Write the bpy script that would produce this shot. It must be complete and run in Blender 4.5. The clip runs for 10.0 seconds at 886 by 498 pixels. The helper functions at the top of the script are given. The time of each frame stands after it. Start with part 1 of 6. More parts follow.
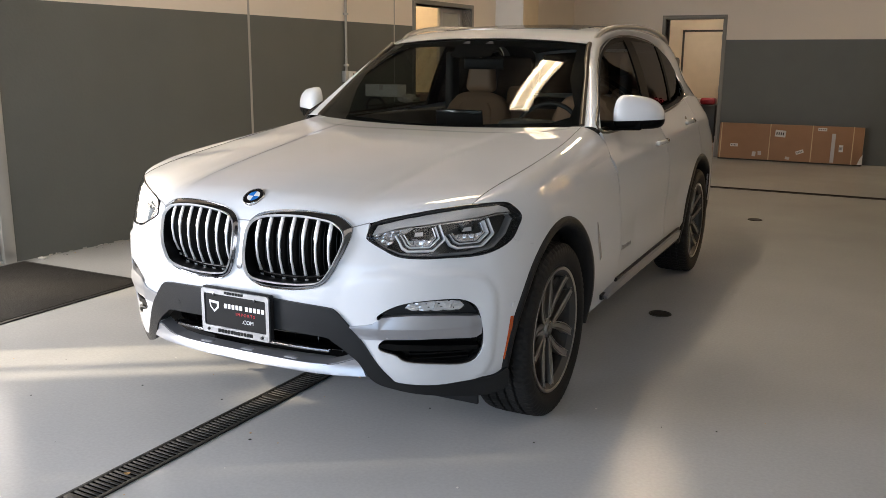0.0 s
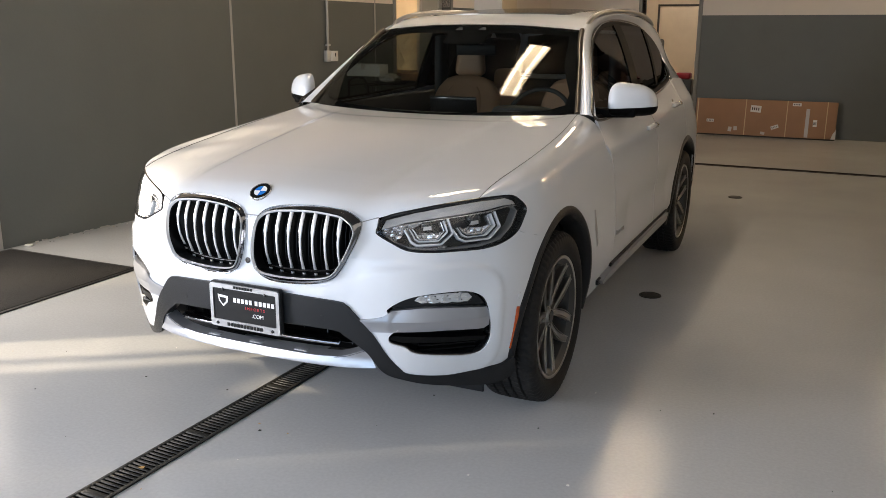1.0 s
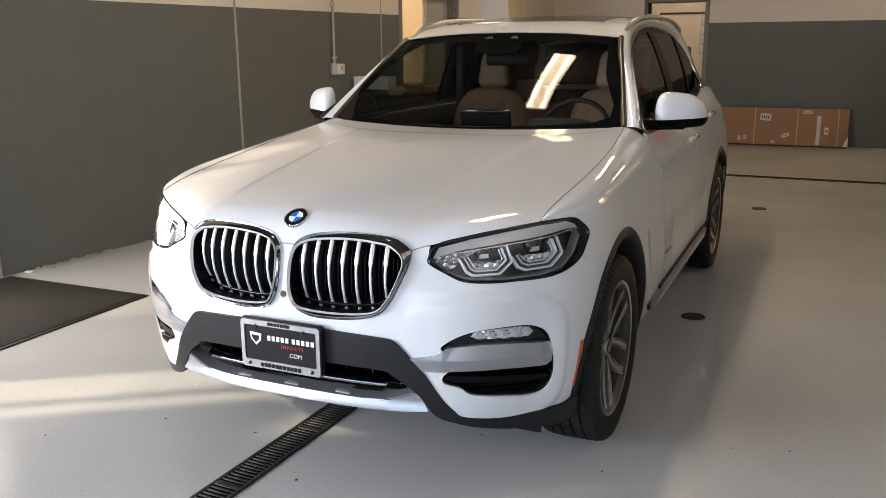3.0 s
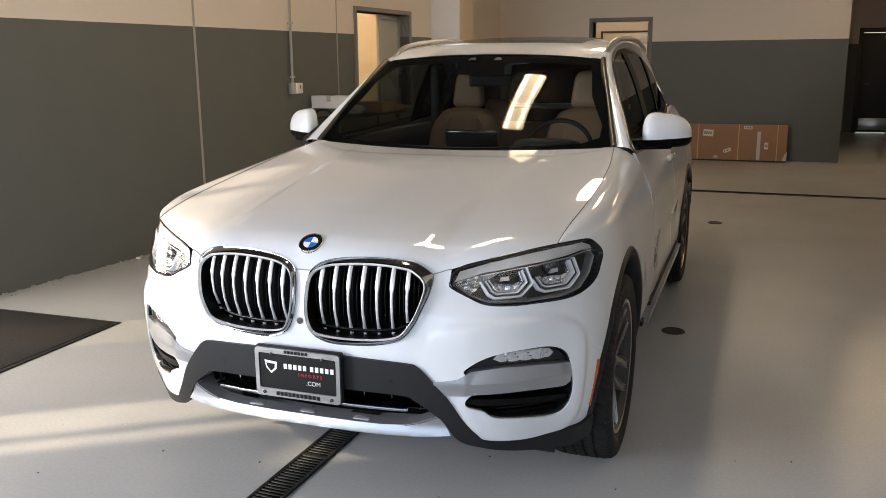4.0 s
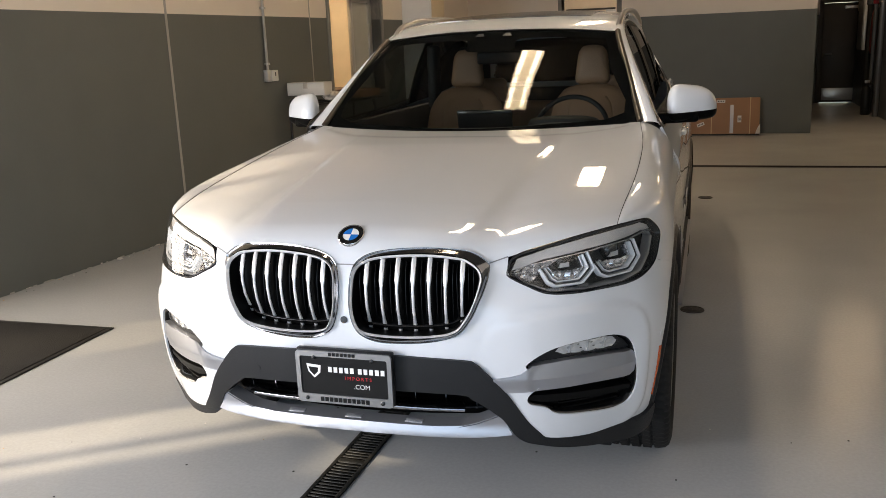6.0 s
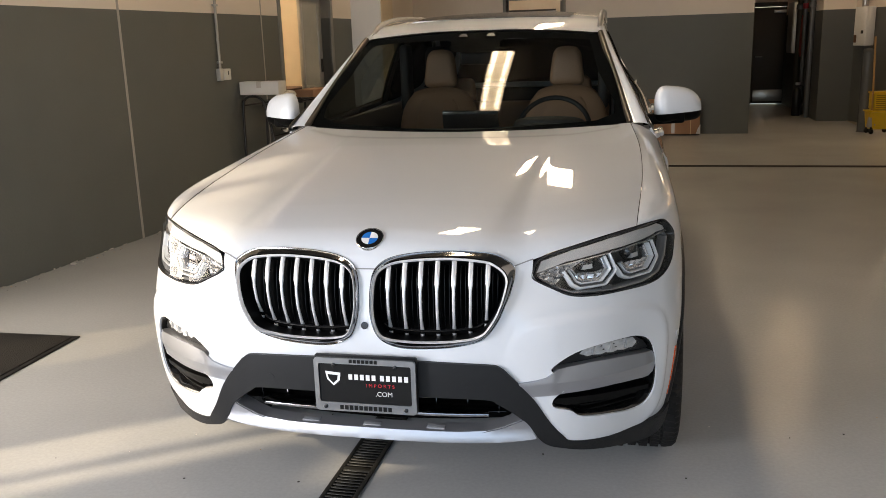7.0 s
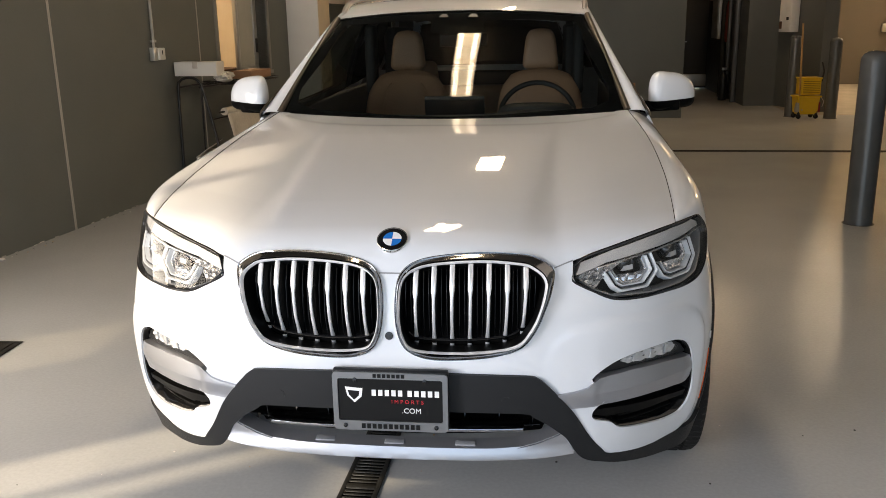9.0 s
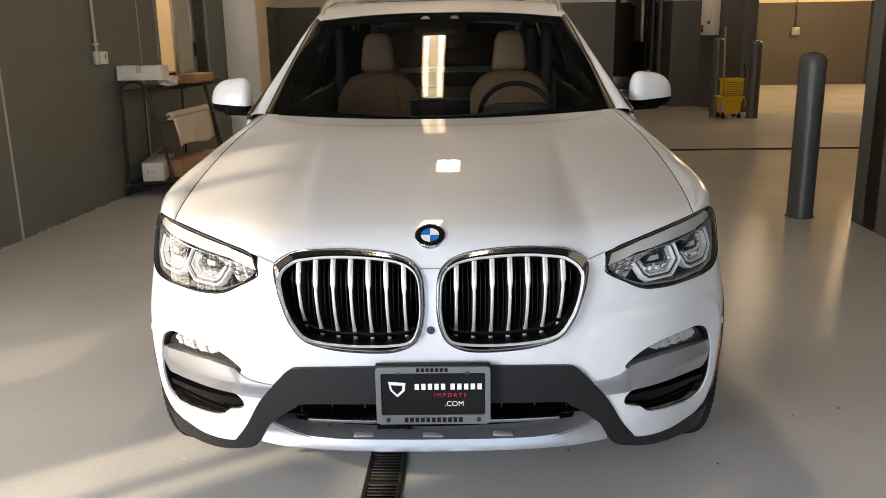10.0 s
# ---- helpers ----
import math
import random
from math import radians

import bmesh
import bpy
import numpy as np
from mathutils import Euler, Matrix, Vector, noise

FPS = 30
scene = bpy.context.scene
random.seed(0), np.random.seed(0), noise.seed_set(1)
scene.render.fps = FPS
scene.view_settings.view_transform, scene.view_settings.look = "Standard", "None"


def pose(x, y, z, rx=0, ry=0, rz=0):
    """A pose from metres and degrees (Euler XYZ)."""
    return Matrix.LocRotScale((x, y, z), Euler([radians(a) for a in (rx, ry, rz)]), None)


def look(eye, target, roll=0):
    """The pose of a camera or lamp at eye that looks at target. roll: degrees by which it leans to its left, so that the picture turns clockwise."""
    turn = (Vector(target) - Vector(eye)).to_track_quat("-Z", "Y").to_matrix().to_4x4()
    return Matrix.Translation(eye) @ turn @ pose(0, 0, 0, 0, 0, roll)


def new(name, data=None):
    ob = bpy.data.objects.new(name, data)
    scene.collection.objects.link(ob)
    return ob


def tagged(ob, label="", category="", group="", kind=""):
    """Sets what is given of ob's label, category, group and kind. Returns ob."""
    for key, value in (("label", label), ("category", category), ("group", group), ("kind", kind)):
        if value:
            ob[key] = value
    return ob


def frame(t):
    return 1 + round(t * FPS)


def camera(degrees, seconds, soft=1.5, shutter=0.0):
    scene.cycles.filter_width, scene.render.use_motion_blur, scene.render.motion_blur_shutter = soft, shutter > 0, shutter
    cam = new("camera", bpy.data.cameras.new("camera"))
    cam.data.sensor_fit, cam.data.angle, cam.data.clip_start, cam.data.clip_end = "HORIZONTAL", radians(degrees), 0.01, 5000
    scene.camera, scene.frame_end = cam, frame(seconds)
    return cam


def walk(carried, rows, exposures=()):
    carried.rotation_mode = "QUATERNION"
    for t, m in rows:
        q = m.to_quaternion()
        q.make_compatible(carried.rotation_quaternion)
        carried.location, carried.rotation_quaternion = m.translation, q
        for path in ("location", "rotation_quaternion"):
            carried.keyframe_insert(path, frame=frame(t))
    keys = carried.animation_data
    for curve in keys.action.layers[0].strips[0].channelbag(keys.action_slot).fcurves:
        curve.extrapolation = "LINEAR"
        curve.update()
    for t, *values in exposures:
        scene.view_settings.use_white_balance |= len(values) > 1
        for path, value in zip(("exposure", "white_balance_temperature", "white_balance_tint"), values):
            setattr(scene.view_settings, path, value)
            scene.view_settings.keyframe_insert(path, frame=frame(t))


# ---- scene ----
cam = camera(54.7, 10.0, soft=0.75)
PATH = [
    (0, (2.093, -2.399, 1.432), (1.173, -0.675, 1.005), 0.5),
    (0.5, (2.046, -2.44, 1.488), (1.179, -0.702, 1.011), 0.3),
    (1, (1.993, -2.485, 1.514), (1.138, -0.744, 1.025), 0.3),
    (1.5, (1.93, -2.432, 1.503), (1.052, -0.702, 1.017), -0.5),
    (2, (1.839, -2.305, 1.497), (0.928, -0.594, 1.006), -1.5),
    (2.5, (1.785, -2.258, 1.501), (0.873, -0.545, 1.017), -1.4),
    (2.7, (1.759, -2.277, 1.498), (0.865, -0.552, 1.023), -1.0),
    (3.8, (1.42, -2.382, 1.522), (0.707, -0.564, 1.09), -0.4),
    (4, (1.416, -2.411, 1.527), (0.711, -0.589, 1.099), -0.5),
    (4.5, (1.338, -2.431, 1.522), (0.658, -0.6, 1.09), -0.7),
    (5, (1.27, -2.393, 1.511), (0.597, -0.564, 1.065), -1.2),
    (5.5, (1.182, -2.324, 1.495), (0.532, -0.488, 1.038), -2.0),
    (7, (0.799, -2.357, 1.507), (0.343, -0.466, 1.038), -1.8),
    (7.5, (0.638, -2.406, 1.509), (0.292, -0.491, 1.046), -1.8),
    (8, (0.555, -2.357, 1.515), (0.262, -0.436, 1.039), -1.6),
    (8.5, (0.488, -2.247, 1.501), (0.209, -0.331, 1.002), -1.4),
    (9, (0.44, -2.186, 1.511), (0.177, -0.271, 0.998), -1.0),
    (9.5, (0.336, -2.199, 1.506), (0.135, -0.276, 0.995), -1.0),
    (10, (0.12, -2.265, 1.505), (0.045, -0.332, 0.998), -1.0),
]
# the film camera's own exposure and white balance drift a little on the way
DRIFT = ((0.0, 0.56, 6400, 12.5), (2.5, 0.62, 6450, 12.5), (5.0, 0.44, 6600, 12.5), (10.0, 0.36, 6800, 12.5))
walk(cam, [(t, look(eye, target, roll)) for t, eye, target, roll in PATH], DRIFT)

# ------------------------------------------------------------------ light
world = bpy.data.worlds.new("daylight")
scene.world = world
world.use_nodes = True
SUN_EL, SUN_WAY = radians(25), Vector((0.814, 0.581, 0))
sky = world.node_tree.nodes.new("ShaderNodeTexSky")
sky.sky_type, sky.sun_disc, sky.sun_elevation = "NISHITA", False, SUN_EL
sky.sun_rotation = math.atan2(-SUN_WAY.x, -SUN_WAY.y)
sky.air_density, sky.dust_density = 1.0, 1.0
bgn = world.node_tree.nodes["Background"]
bgn.inputs["Strength"].default_value = 0.15
world.node_tree.links.new(sky.outputs[0], bgn.inputs[0])

sun = new("sun", bpy.data.lights.new("sun", "SUN"))
sun.data.energy, sun.data.angle, sun.data.color = 4.0, radians(1.6), (1.0, 0.82, 0.56)
sun_down = Vector((SUN_WAY.x * math.cos(SUN_EL), SUN_WAY.y * math.cos(SUN_EL), -math.sin(SUN_EL)))
sun.matrix_world = look((-8, -8, 6), Vector((-8, -8, 6)) + sun_down)


def area_lamp(name, at, target, sx, sy, watts, colour):
    lamp = new(name, bpy.data.lights.new(name, "AREA"))
    lamp.data.shape, lamp.data.size, lamp.data.size_y = "RECTANGLE", sx, sy
    lamp.data.energy, lamp.data.color = watts, colour
    lamp.matrix_world = look(at, target)
    return lamp


# the open bay door behind the camera lets the sky in
area_lamp("bay_daylight", (0.3, -5.35, 1.0), (0.3, 0, 1.0), 5.2, 1.8, 50, (0.48, 0.70, 1.0))
# fill lamp in an added, unseen left opening, brightens floor and car from there
area_lamp("left_fill_light", (-3.92, -4.05, 1.6), (2.0, -3.0, 0.8), 2.1, 2.5, 345, (0.88, 0.92, 1.0))
# the clear pane of the glazed side door
area_lamp("door_daylight", (-3.47, 0.62, 0.95), (-1.5, 0.77, 0.80), 1.26, 1.05, 32, (1.0, 0.90, 0.76))
# added, unseen lamp that gives the car's right headlamp its pale reflection
area_lamp("headlamp_fill_light", (-3.54, -0.72, 1.00), (-1.5, -0.55, 0.9), 0.72, 1.05, 16, (1.0, 0.90, 0.76))

# ------------------------------------------------------------------ materials
def mat(name, colour, rough=0.5, metal=0.0, coat=0.0, spec=0.5, vary=0.0, scale=6.0, bump=0.0, bump_scale=60.0, stain=0.0, stain_scale=1.2, rvary=0.0, stretch=(1, 1, 1), coat_rough=0.04):
    """A painted, plastic or metal surface with grain at two scales."""
    m = bpy.data.materials.new(name)
    m.use_nodes = True
    nt = m.node_tree
    b = nt.nodes["Principled BSDF"]
    b.inputs["Base Color"].default_value = (*colour, 1)
    b.inputs["Roughness"].default_value = rough
    b.inputs["Metallic"].default_value = metal
    b.inputs["Specular IOR Level"].default_value = spec
    b.inputs["Coat Weight"].default_value = coat
    b.inputs["Coat Roughness"].default_value = coat_rough
    if vary or stain or bump or rvary:
        tc = nt.nodes.new("ShaderNodeTexCoord")
        mp = nt.nodes.new("ShaderNodeMapping")
        mp.inputs["Scale"].default_value = stretch
        nt.links.new(tc.outputs["Object"], mp.inputs[0])

        def noise_node(sc, detail=6.0):
            n = nt.nodes.new("ShaderNodeTexNoise")
            n.inputs["Scale"].default_value, n.inputs["Detail"].default_value = sc, detail
            nt.links.new(mp.outputs[0], n.inputs["Vector"])
            return n
        last = None
        for amount, sc in ((vary, scale), (stain, stain_scale)):
            if not amount:
                continue
            n = noise_node(sc, 6.0 if sc > 2 else 3.0)
            r = nt.nodes.new("ShaderNodeMapRange")
            r.inputs["From Min"].default_value, r.inputs["From Max"].default_value = 0.15, 0.85
            r.inputs["To Min"].default_value, r.inputs["To Max"].default_value = 1 - amount, 1 + amount
            nt.links.new(n.outputs["Fac"], r.inputs["Value"])
            x = nt.nodes.new("ShaderNodeVectorMath")
            x.operation = "SCALE"
            if last is None:
                x.inputs[0].default_value = colour
            else:
                nt.links.new(last, x.inputs[0])
            nt.links.new(r.outputs[0], x.inputs["Scale"])
            last = x.outputs[0]
        if last is not None:
            nt.links.new(last, b.inputs["Base Color"])
        if rvary:
            n = noise_node(stain_scale * 2.3, 3.0)
            r = nt.nodes.new("ShaderNodeMapRange")
            r.inputs["From Min"].default_value, r.inputs["From Max"].default_value = 0.15, 0.85
            r.inputs["To Min"].default_value, r.inputs["To Max"].default_value = max(rough - rvary, 0.02), rough + rvary
            nt.links.new(n.outputs["Fac"], r.inputs["Value"])
            nt.links.new(r.outputs[0], b.inputs["Roughness"])
        if bump:
            n = noise_node(bump_scale, 3.0)
            k = nt.nodes.new("ShaderNodeBump")
            k.inputs["Strength"].default_value, k.inputs["Distance"].default_value = bump, 0.01
            nt.links.new(n.outputs["Fac"], k.inputs["Height"])
            nt.links.new(k.outputs[0], b.inputs["Normal"])
    return m


def two_tone(name, low, high, band):
    """Wall paint: one colour up to the band, another above, with roller texture and scuffs."""
    m = mat(name, low, rough=0.55, vary=0.06, scale=3.0, bump=0.12, bump_scale=45.0)
    nt = m.node_tree
    b = nt.nodes["Principled BSDF"]
    old = b.inputs["Base Color"].links[0].from_socket
    geo = nt.nodes.new("ShaderNodeNewGeometry")
    sep = nt.nodes.new("ShaderNodeSeparateXYZ")
    nt.links.new(geo.outputs["Position"], sep.inputs[0])
    gt = nt.nodes.new("ShaderNodeMath")
    gt.operation = "GREATER_THAN"
    gt.inputs[1].default_value = band
    nt.links.new(sep.outputs["Z"], gt.inputs[0])
    mix = nt.nodes.new("ShaderNodeMix")
    mix.data_type = "RGBA"
    nt.links.new(gt.outputs[0], mix.inputs[0])
    nt.links.new(old, mix.inputs[6])
    mix.inputs[7].default_value = (*high, 1)
    nt.links.new(mix.outputs[2], b.inputs["Base Color"])
    return m


def glass(name, tint, ior=1.5, gain=1.0, haze=0.0):
    """A thin pane: clear or tinted, with mirror gloss that grows at grazing angles."""
    m = bpy.data.materials.new(name)
    m.use_nodes = True
    nt = m.node_tree
    nt.nodes.remove(nt.nodes["Principled BSDF"])
    tr = nt.nodes.new("ShaderNodeBsdfTransparent")
    tr.inputs[0].default_value = (*tint, 1)
    gl = nt.nodes.new("ShaderNodeBsdfGlossy")
    gl.inputs["Roughness"].default_value = 0.0
    lw = nt.nodes.new("ShaderNodeLayerWeight")
    lw.inputs["Blend"].default_value = 0.5
    pw5 = nt.nodes.new("ShaderNodeMath")
    pw5.operation = "POWER"
    pw5.inputs[1].default_value = 5.0
    nt.links.new(lw.outputs["Facing"], pw5.inputs[0])
    gloss = nt.nodes.new("ShaderNodeMath")
    gloss.operation = "MULTIPLY_ADD"
    f0 = ((ior - 1) / (ior + 1)) ** 2
    gloss.inputs[1].default_value, gloss.inputs[2].default_value = gain * (1 - f0), f0
    nt.links.new(pw5.outputs[0], gloss.inputs[0])
    mx = nt.nodes.new("ShaderNodeMixShader")
    nt.links.new(gloss.outputs[0], mx.inputs[0])
    nt.links.new(tr.outputs[0], mx.inputs[1])
    nt.links.new(gl.outputs[0], mx.inputs[2])
    last = mx.outputs[0]
    # a pale diffuse share stands in for the lens's washed-out reflection
    if haze:
        df = nt.nodes.new("ShaderNodeBsdfDiffuse")
        df.inputs[0].default_value = (0.85, 0.84, 0.80, 1)
        hz = nt.nodes.new("ShaderNodeMixShader")
        hz.inputs[0].default_value = haze
        nt.links.new(last, hz.inputs[1])
        nt.links.new(df.outputs[0], hz.inputs[2])
        last = hz.outputs[0]
    nt.links.new(last, nt.nodes["Material Output"].inputs[0])
    return m


def glow(name, colour, strength):
    m = mat(name, (0.8, 0.8, 0.8), 0.4)
    b = m.node_tree.nodes["Principled BSDF"]
    b.inputs["Emission Color"].default_value = (*colour, 1)
    b.inputs["Emission Strength"].default_value = strength
    return m


CREAM, DARK = (0.83, 0.75, 0.66), (0.126, 0.136, 0.127)
M_WALL = two_tone("wall_paint", DARK, CREAM, 1.835)
M_BACK = two_tone("back_wall_paint", DARK, CREAM, 1.80)
M_WASH = two_tone("wash_bay_paint", (0.085, 0.072, 0.056), (0.75, 0.66, 0.45), 1.86)
M_CREAM = mat("cream_paint", (0.74, 0.63, 0.47), 0.6, vary=0.05, bump=0.08)
M_WHITEW = mat("white_wall_paint", (0.82, 0.82, 0.82), 0.55, vary=0.03, stain=0.04, bump=0.1)
M_CEIL = mat("ceiling_paint", (0.085, 0.083, 0.08), 0.8, vary=0.04)
M_FLOOR = mat("epoxy_floor", (0.455, 0.465, 0.47), 0.55, vary=0.08, scale=70, stain=0.13, stain_scale=0.9, spec=0.0, coat=0.56, coat_rough=0.05)


def orange_peel(m, scale, strength):
    """Fine ripples in the clear coat alone, so that lamps glint in it as speckles."""
    nt = m.node_tree
    tc = nt.nodes.new("ShaderNodeTexCoord")
    n = nt.nodes.new("ShaderNodeTexNoise")
    n.inputs["Scale"].default_value, n.inputs["Detail"].default_value = scale, 2.0
    nt.links.new(tc.outputs["Object"], n.inputs["Vector"])
    k = nt.nodes.new("ShaderNodeBump")
    k.inputs["Strength"].default_value, k.inputs["Distance"].default_value = strength, 0.01
    nt.links.new(n.outputs["Fac"], k.inputs["Height"])
    nt.links.new(k.outputs[0], nt.nodes["Principled BSDF"].inputs["Coat Normal"])


orange_peel(M_FLOOR, 105.0, 0.105)
M_SEAM = mat("joint_sealant", (0.42, 0.41, 0.38), 0.6)
M_FRAME = mat("painted_door_frame", (0.22, 0.215, 0.2), 0.45, vary=0.05)
M_ALU = mat("aluminium_frame", (0.55, 0.55, 0.53), 0.4, 0.6, vary=0.04)
M_IRON = mat("cast_iron", (0.035, 0.034, 0.03), 0.55, 0.3, vary=0.25, scale=20, bump=0.3)
# shade of gaps and recesses put into a near-black colour
M_BLACK = mat("void_shade_black", (0.002, 0.002, 0.002), 0.9, spec=0.05)
M_FIN = mat("black_grille_fin", (0.004, 0.004, 0.004), 0.40, spec=0.12)
# skid plate's upward face, its shade put into a darker grey
M_SHELF = mat("skid_step_shade_grey", (0.10, 0.106, 0.118), 0.32, 0.3, spec=0.5, vary=0.08, scale=20)
M_PFRAME = mat("plate_frame_chrome", (0.31, 0.31, 0.31), 0.38, 1.0, vary=0.1, scale=30)
M_MAT = mat("rubber_mat", (0.017, 0.015, 0.013), 0.85, vary=0.5, scale=140, bump=1.0, bump_scale=190, stain=0.3, stain_scale=3)
M_MAT2 = mat("mat_border_rubber", (0.010, 0.010, 0.010), 0.6, bump=0.2, bump_scale=150)
M_STRAP = mat("yellow_strap", (0.62, 0.46, 0.25), 0.4)
M_BROWNY = mat("wringer_shadow_slot", (0.35, 0.22, 0.01), 0.6)
M_DOORB = mat("dark_door_paint", (0.055, 0.048, 0.040), 0.45, vary=0.06)
M_FROST = mat("frosted_panel", (0.45, 0.45, 0.42), 0.3, vary=0.04)
M_FROSTG = mat("frosted_pane", (0.50, 0.50, 0.46), 0.25, vary=0.06)
M_CARD = mat("cardboard", (0.36, 0.20, 0.112), 0.75, vary=0.06, scale=5, stain=0.06, bump=0.12, bump_scale=120)
M_TAPE = mat("packing_tape", (0.55, 0.50, 0.45), 0.2)
M_PAPER = mat("white_paper", (0.72, 0.70, 0.66), 0.7, vary=0.04)
M_INK = mat("black_ink", (0.02, 0.02, 0.02), 0.6)
M_BOLL = mat("bollard_paint", (0.095, 0.102, 0.108), 0.26, vary=0.07, scale=12, stain=0.08, stain_scale=5)
M_YEL = mat("yellow_plastic", (0.78, 0.52, 0.02), 0.4, vary=0.05, scale=10)
M_WOODS = mat("wood_handle", (0.50, 0.30, 0.11), 0.5, vary=0.15, scale=20, stretch=(1, 1, 0.1))
M_STEELB = mat("black_steel", (0.015, 0.015, 0.015), 0.35, 0.2)
M_PLASTW = mat("white_plastic", (0.75, 0.74, 0.70), 0.35)
M_RED = mat("red_plastic", (0.30, 0.01, 0.02), 0.35)
M_BROWN = mat("brown_leatherette", (0.10, 0.04, 0.02), 0.5)
M_STEEL = mat("brushed_steel", (0.50, 0.49, 0.47), 0.3, 1.0)
M_FILM = mat("plastic_film", (0.62, 0.58, 0.52), 0.22, vary=0.12, scale=14, bump=0.5, bump_scale=18)
M_TPANE = glass("tinted_pane", (0.62, 0.60, 0.54))
M_TUBE1 = glow("bright_fluorescent_tube", (1.0, 0.82, 0.58), 42.0)
M_DIFF = glow("lamp_diffuser", (1.0, 0.75, 0.45), 14.0)
M_TUBE2 = glow("warm_fluorescent_tube", (1.0, 0.74, 0.46), 22.0)
M_DIFF2 = glow("warm_lamp_diffuser", (1.0, 0.70, 0.40), 6.5)
# glow raised to make up for the shortened second light
M_TUBE4 = glow("boosted_fluorescent_tube", (1.0, 0.80, 0.54), 52.0)
M_DIFF4 = glow("boosted_lamp_diffuser", (1.0, 0.76, 0.48), 30.0)
# glow of an added, unseen light that brightens the wash bay
M_TUBE5 = glow("wash_fill_tube", (1.0, 0.74, 0.46), 95.0)
M_DIFF5 = glow("wash_fill_diffuser", (1.0, 0.70, 0.40), 48.0)
M_TUBE3 = glow("white_fluorescent_tube", (1.0, 0.86, 0.72), 16.0)
M_DIFF3 = glow("white_lamp_diffuser", (1.0, 0.84, 0.68), 9.0)
M_STUB = two_tone("stub_wall_paint", (0.10, 0.108, 0.108), CREAM, 1.84)
M_EXIT = glow("exit_sign_face", (1.0, 0.02, 0.03), 1.3)

# the car
M_PAINT = mat("white_pearl_paint", (0.66, 0.685, 0.72), 0.5, coat=1.0, spec=0.15, vary=0.015, scale=900, coat_rough=0.015)
M_CLAD = mat("grained_black_plastic", (0.013, 0.0138, 0.015), 0.48, spec=0.25, vary=0.12, scale=300, bump=0.15, bump_scale=600)
M_GLOSSB = mat("gloss_black_plastic", (0.006, 0.006, 0.006), 0.14, coat=0.3)
M_SILVER = mat("satin_silver_paint", (0.40, 0.41, 0.44), 0.34, 0.75, coat=0.1)
M_CHROME = mat("chrome", (0.80, 0.80, 0.80), 0.08, 1.0)
M_GAP = mat("grey_gap_seal", (0.22, 0.225, 0.235), 0.5)
M_STRIP = mat("smoked_chrome", (0.62, 0.62, 0.63), 0.14, 1.0)
M_SENSOR = mat("dark_sensor_glass", (0.035, 0.037, 0.04), 0.3)
M_SLAT = mat("bright_satin_slat", (0.84, 0.84, 0.85), 0.28, 0.65)
M_RIB = mat("gloss_black_rib", (0.006, 0.006, 0.0065), 0.22, spec=0.35)
M_SATIN = mat("satin_chrome", (0.52, 0.52, 0.53), 0.36, 1.0)
M_RUB = mat("tyre_rubber", (0.014, 0.0135, 0.013), 0.66, spec=0.22, vary=0.2, scale=30, bump=0.15, bump_scale=200)
M_RIM = mat("grey_alloy", (0.25, 0.245, 0.235), 0.36, 0.75)
M_RIMC = mat("machined_alloy", (0.42, 0.41, 0.39), 0.28, 1.0)
M_DISC = mat("brake_disc_steel", (0.22, 0.21, 0.20), 0.4, 1.0)
M_LINER = mat("wheel_liner_felt", (0.010, 0.010, 0.010), 0.95)
M_ORANGE = mat("orange_reflector", (0.55, 0.085, 0.01), 0.15, coat=0.6)
M_LENS = glass("lamp_lens", (0.96, 0.97, 0.98), 1.5, haze=0.004)
M_DRL = mat("light_guide", (0.66, 0.68, 0.70), 0.22, 0.0, coat=1.0)
M_LAMPG = mat("lamp_silver_bezel", (0.46, 0.455, 0.45), 0.25, 0.15)
M_RAIL = mat("lamp_lower_rail", (0.17, 0.172, 0.178), 0.25, 0.3)
M_LAMPR = mat("lamp_grey_rail", (0.09, 0.092, 0.096), 0.22, 0.4)
# chrome's bright reflection put into a pale colour, for the inner ring
M_BRIGHT = mat("chrome_bright_reflection", (0.86, 0.86, 0.87), 0.25, 0.3)
# the dark ceiling's reflection put into the chrome's colour
M_REFCHROME = mat("chrome_dark_reflection", (0.26, 0.26, 0.265), 0.12, 1.0)
# shade between the spokes put into the barrel's darker grey
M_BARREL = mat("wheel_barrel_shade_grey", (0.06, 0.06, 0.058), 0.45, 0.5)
M_PADG = mat("grey_satin_plastic", (0.26, 0.27, 0.29), 0.32)
M_LAMPB = mat("lamp_black_bezel", (0.012, 0.012, 0.013), 0.18)
M_BOWL = mat("lamp_inner_housing", (0.008, 0.008, 0.009), 0.3, 0.2)
M_FOG = mat("fog_lamp_reflector", (0.74, 0.75, 0.76), 0.22, 0.55)
M_REFL = mat("lamp_reflector", (0.64, 0.64, 0.65), 0.15, 0.9)
M_SCREEN = glass("windscreen_glass", (0.64, 0.68, 0.66), 1.45)
M_SIDEG = glass("side_glass", (0.24, 0.26, 0.25), 1.3, 0.45)
M_PRIVG = glass("privacy_glass", (0.016, 0.017, 0.017), 1.3, 0.45)
M_FRIT = mat("black_glass_border", (0.004, 0.004, 0.004), 0.06)
M_TAN = mat("tan_leather", (0.36, 0.21, 0.125), 0.48, vary=0.06, scale=10, bump=0.25, bump_scale=160)
M_DASH = mat("black_dashboard", (0.010, 0.010, 0.010), 0.6, bump=0.2, bump_scale=250)
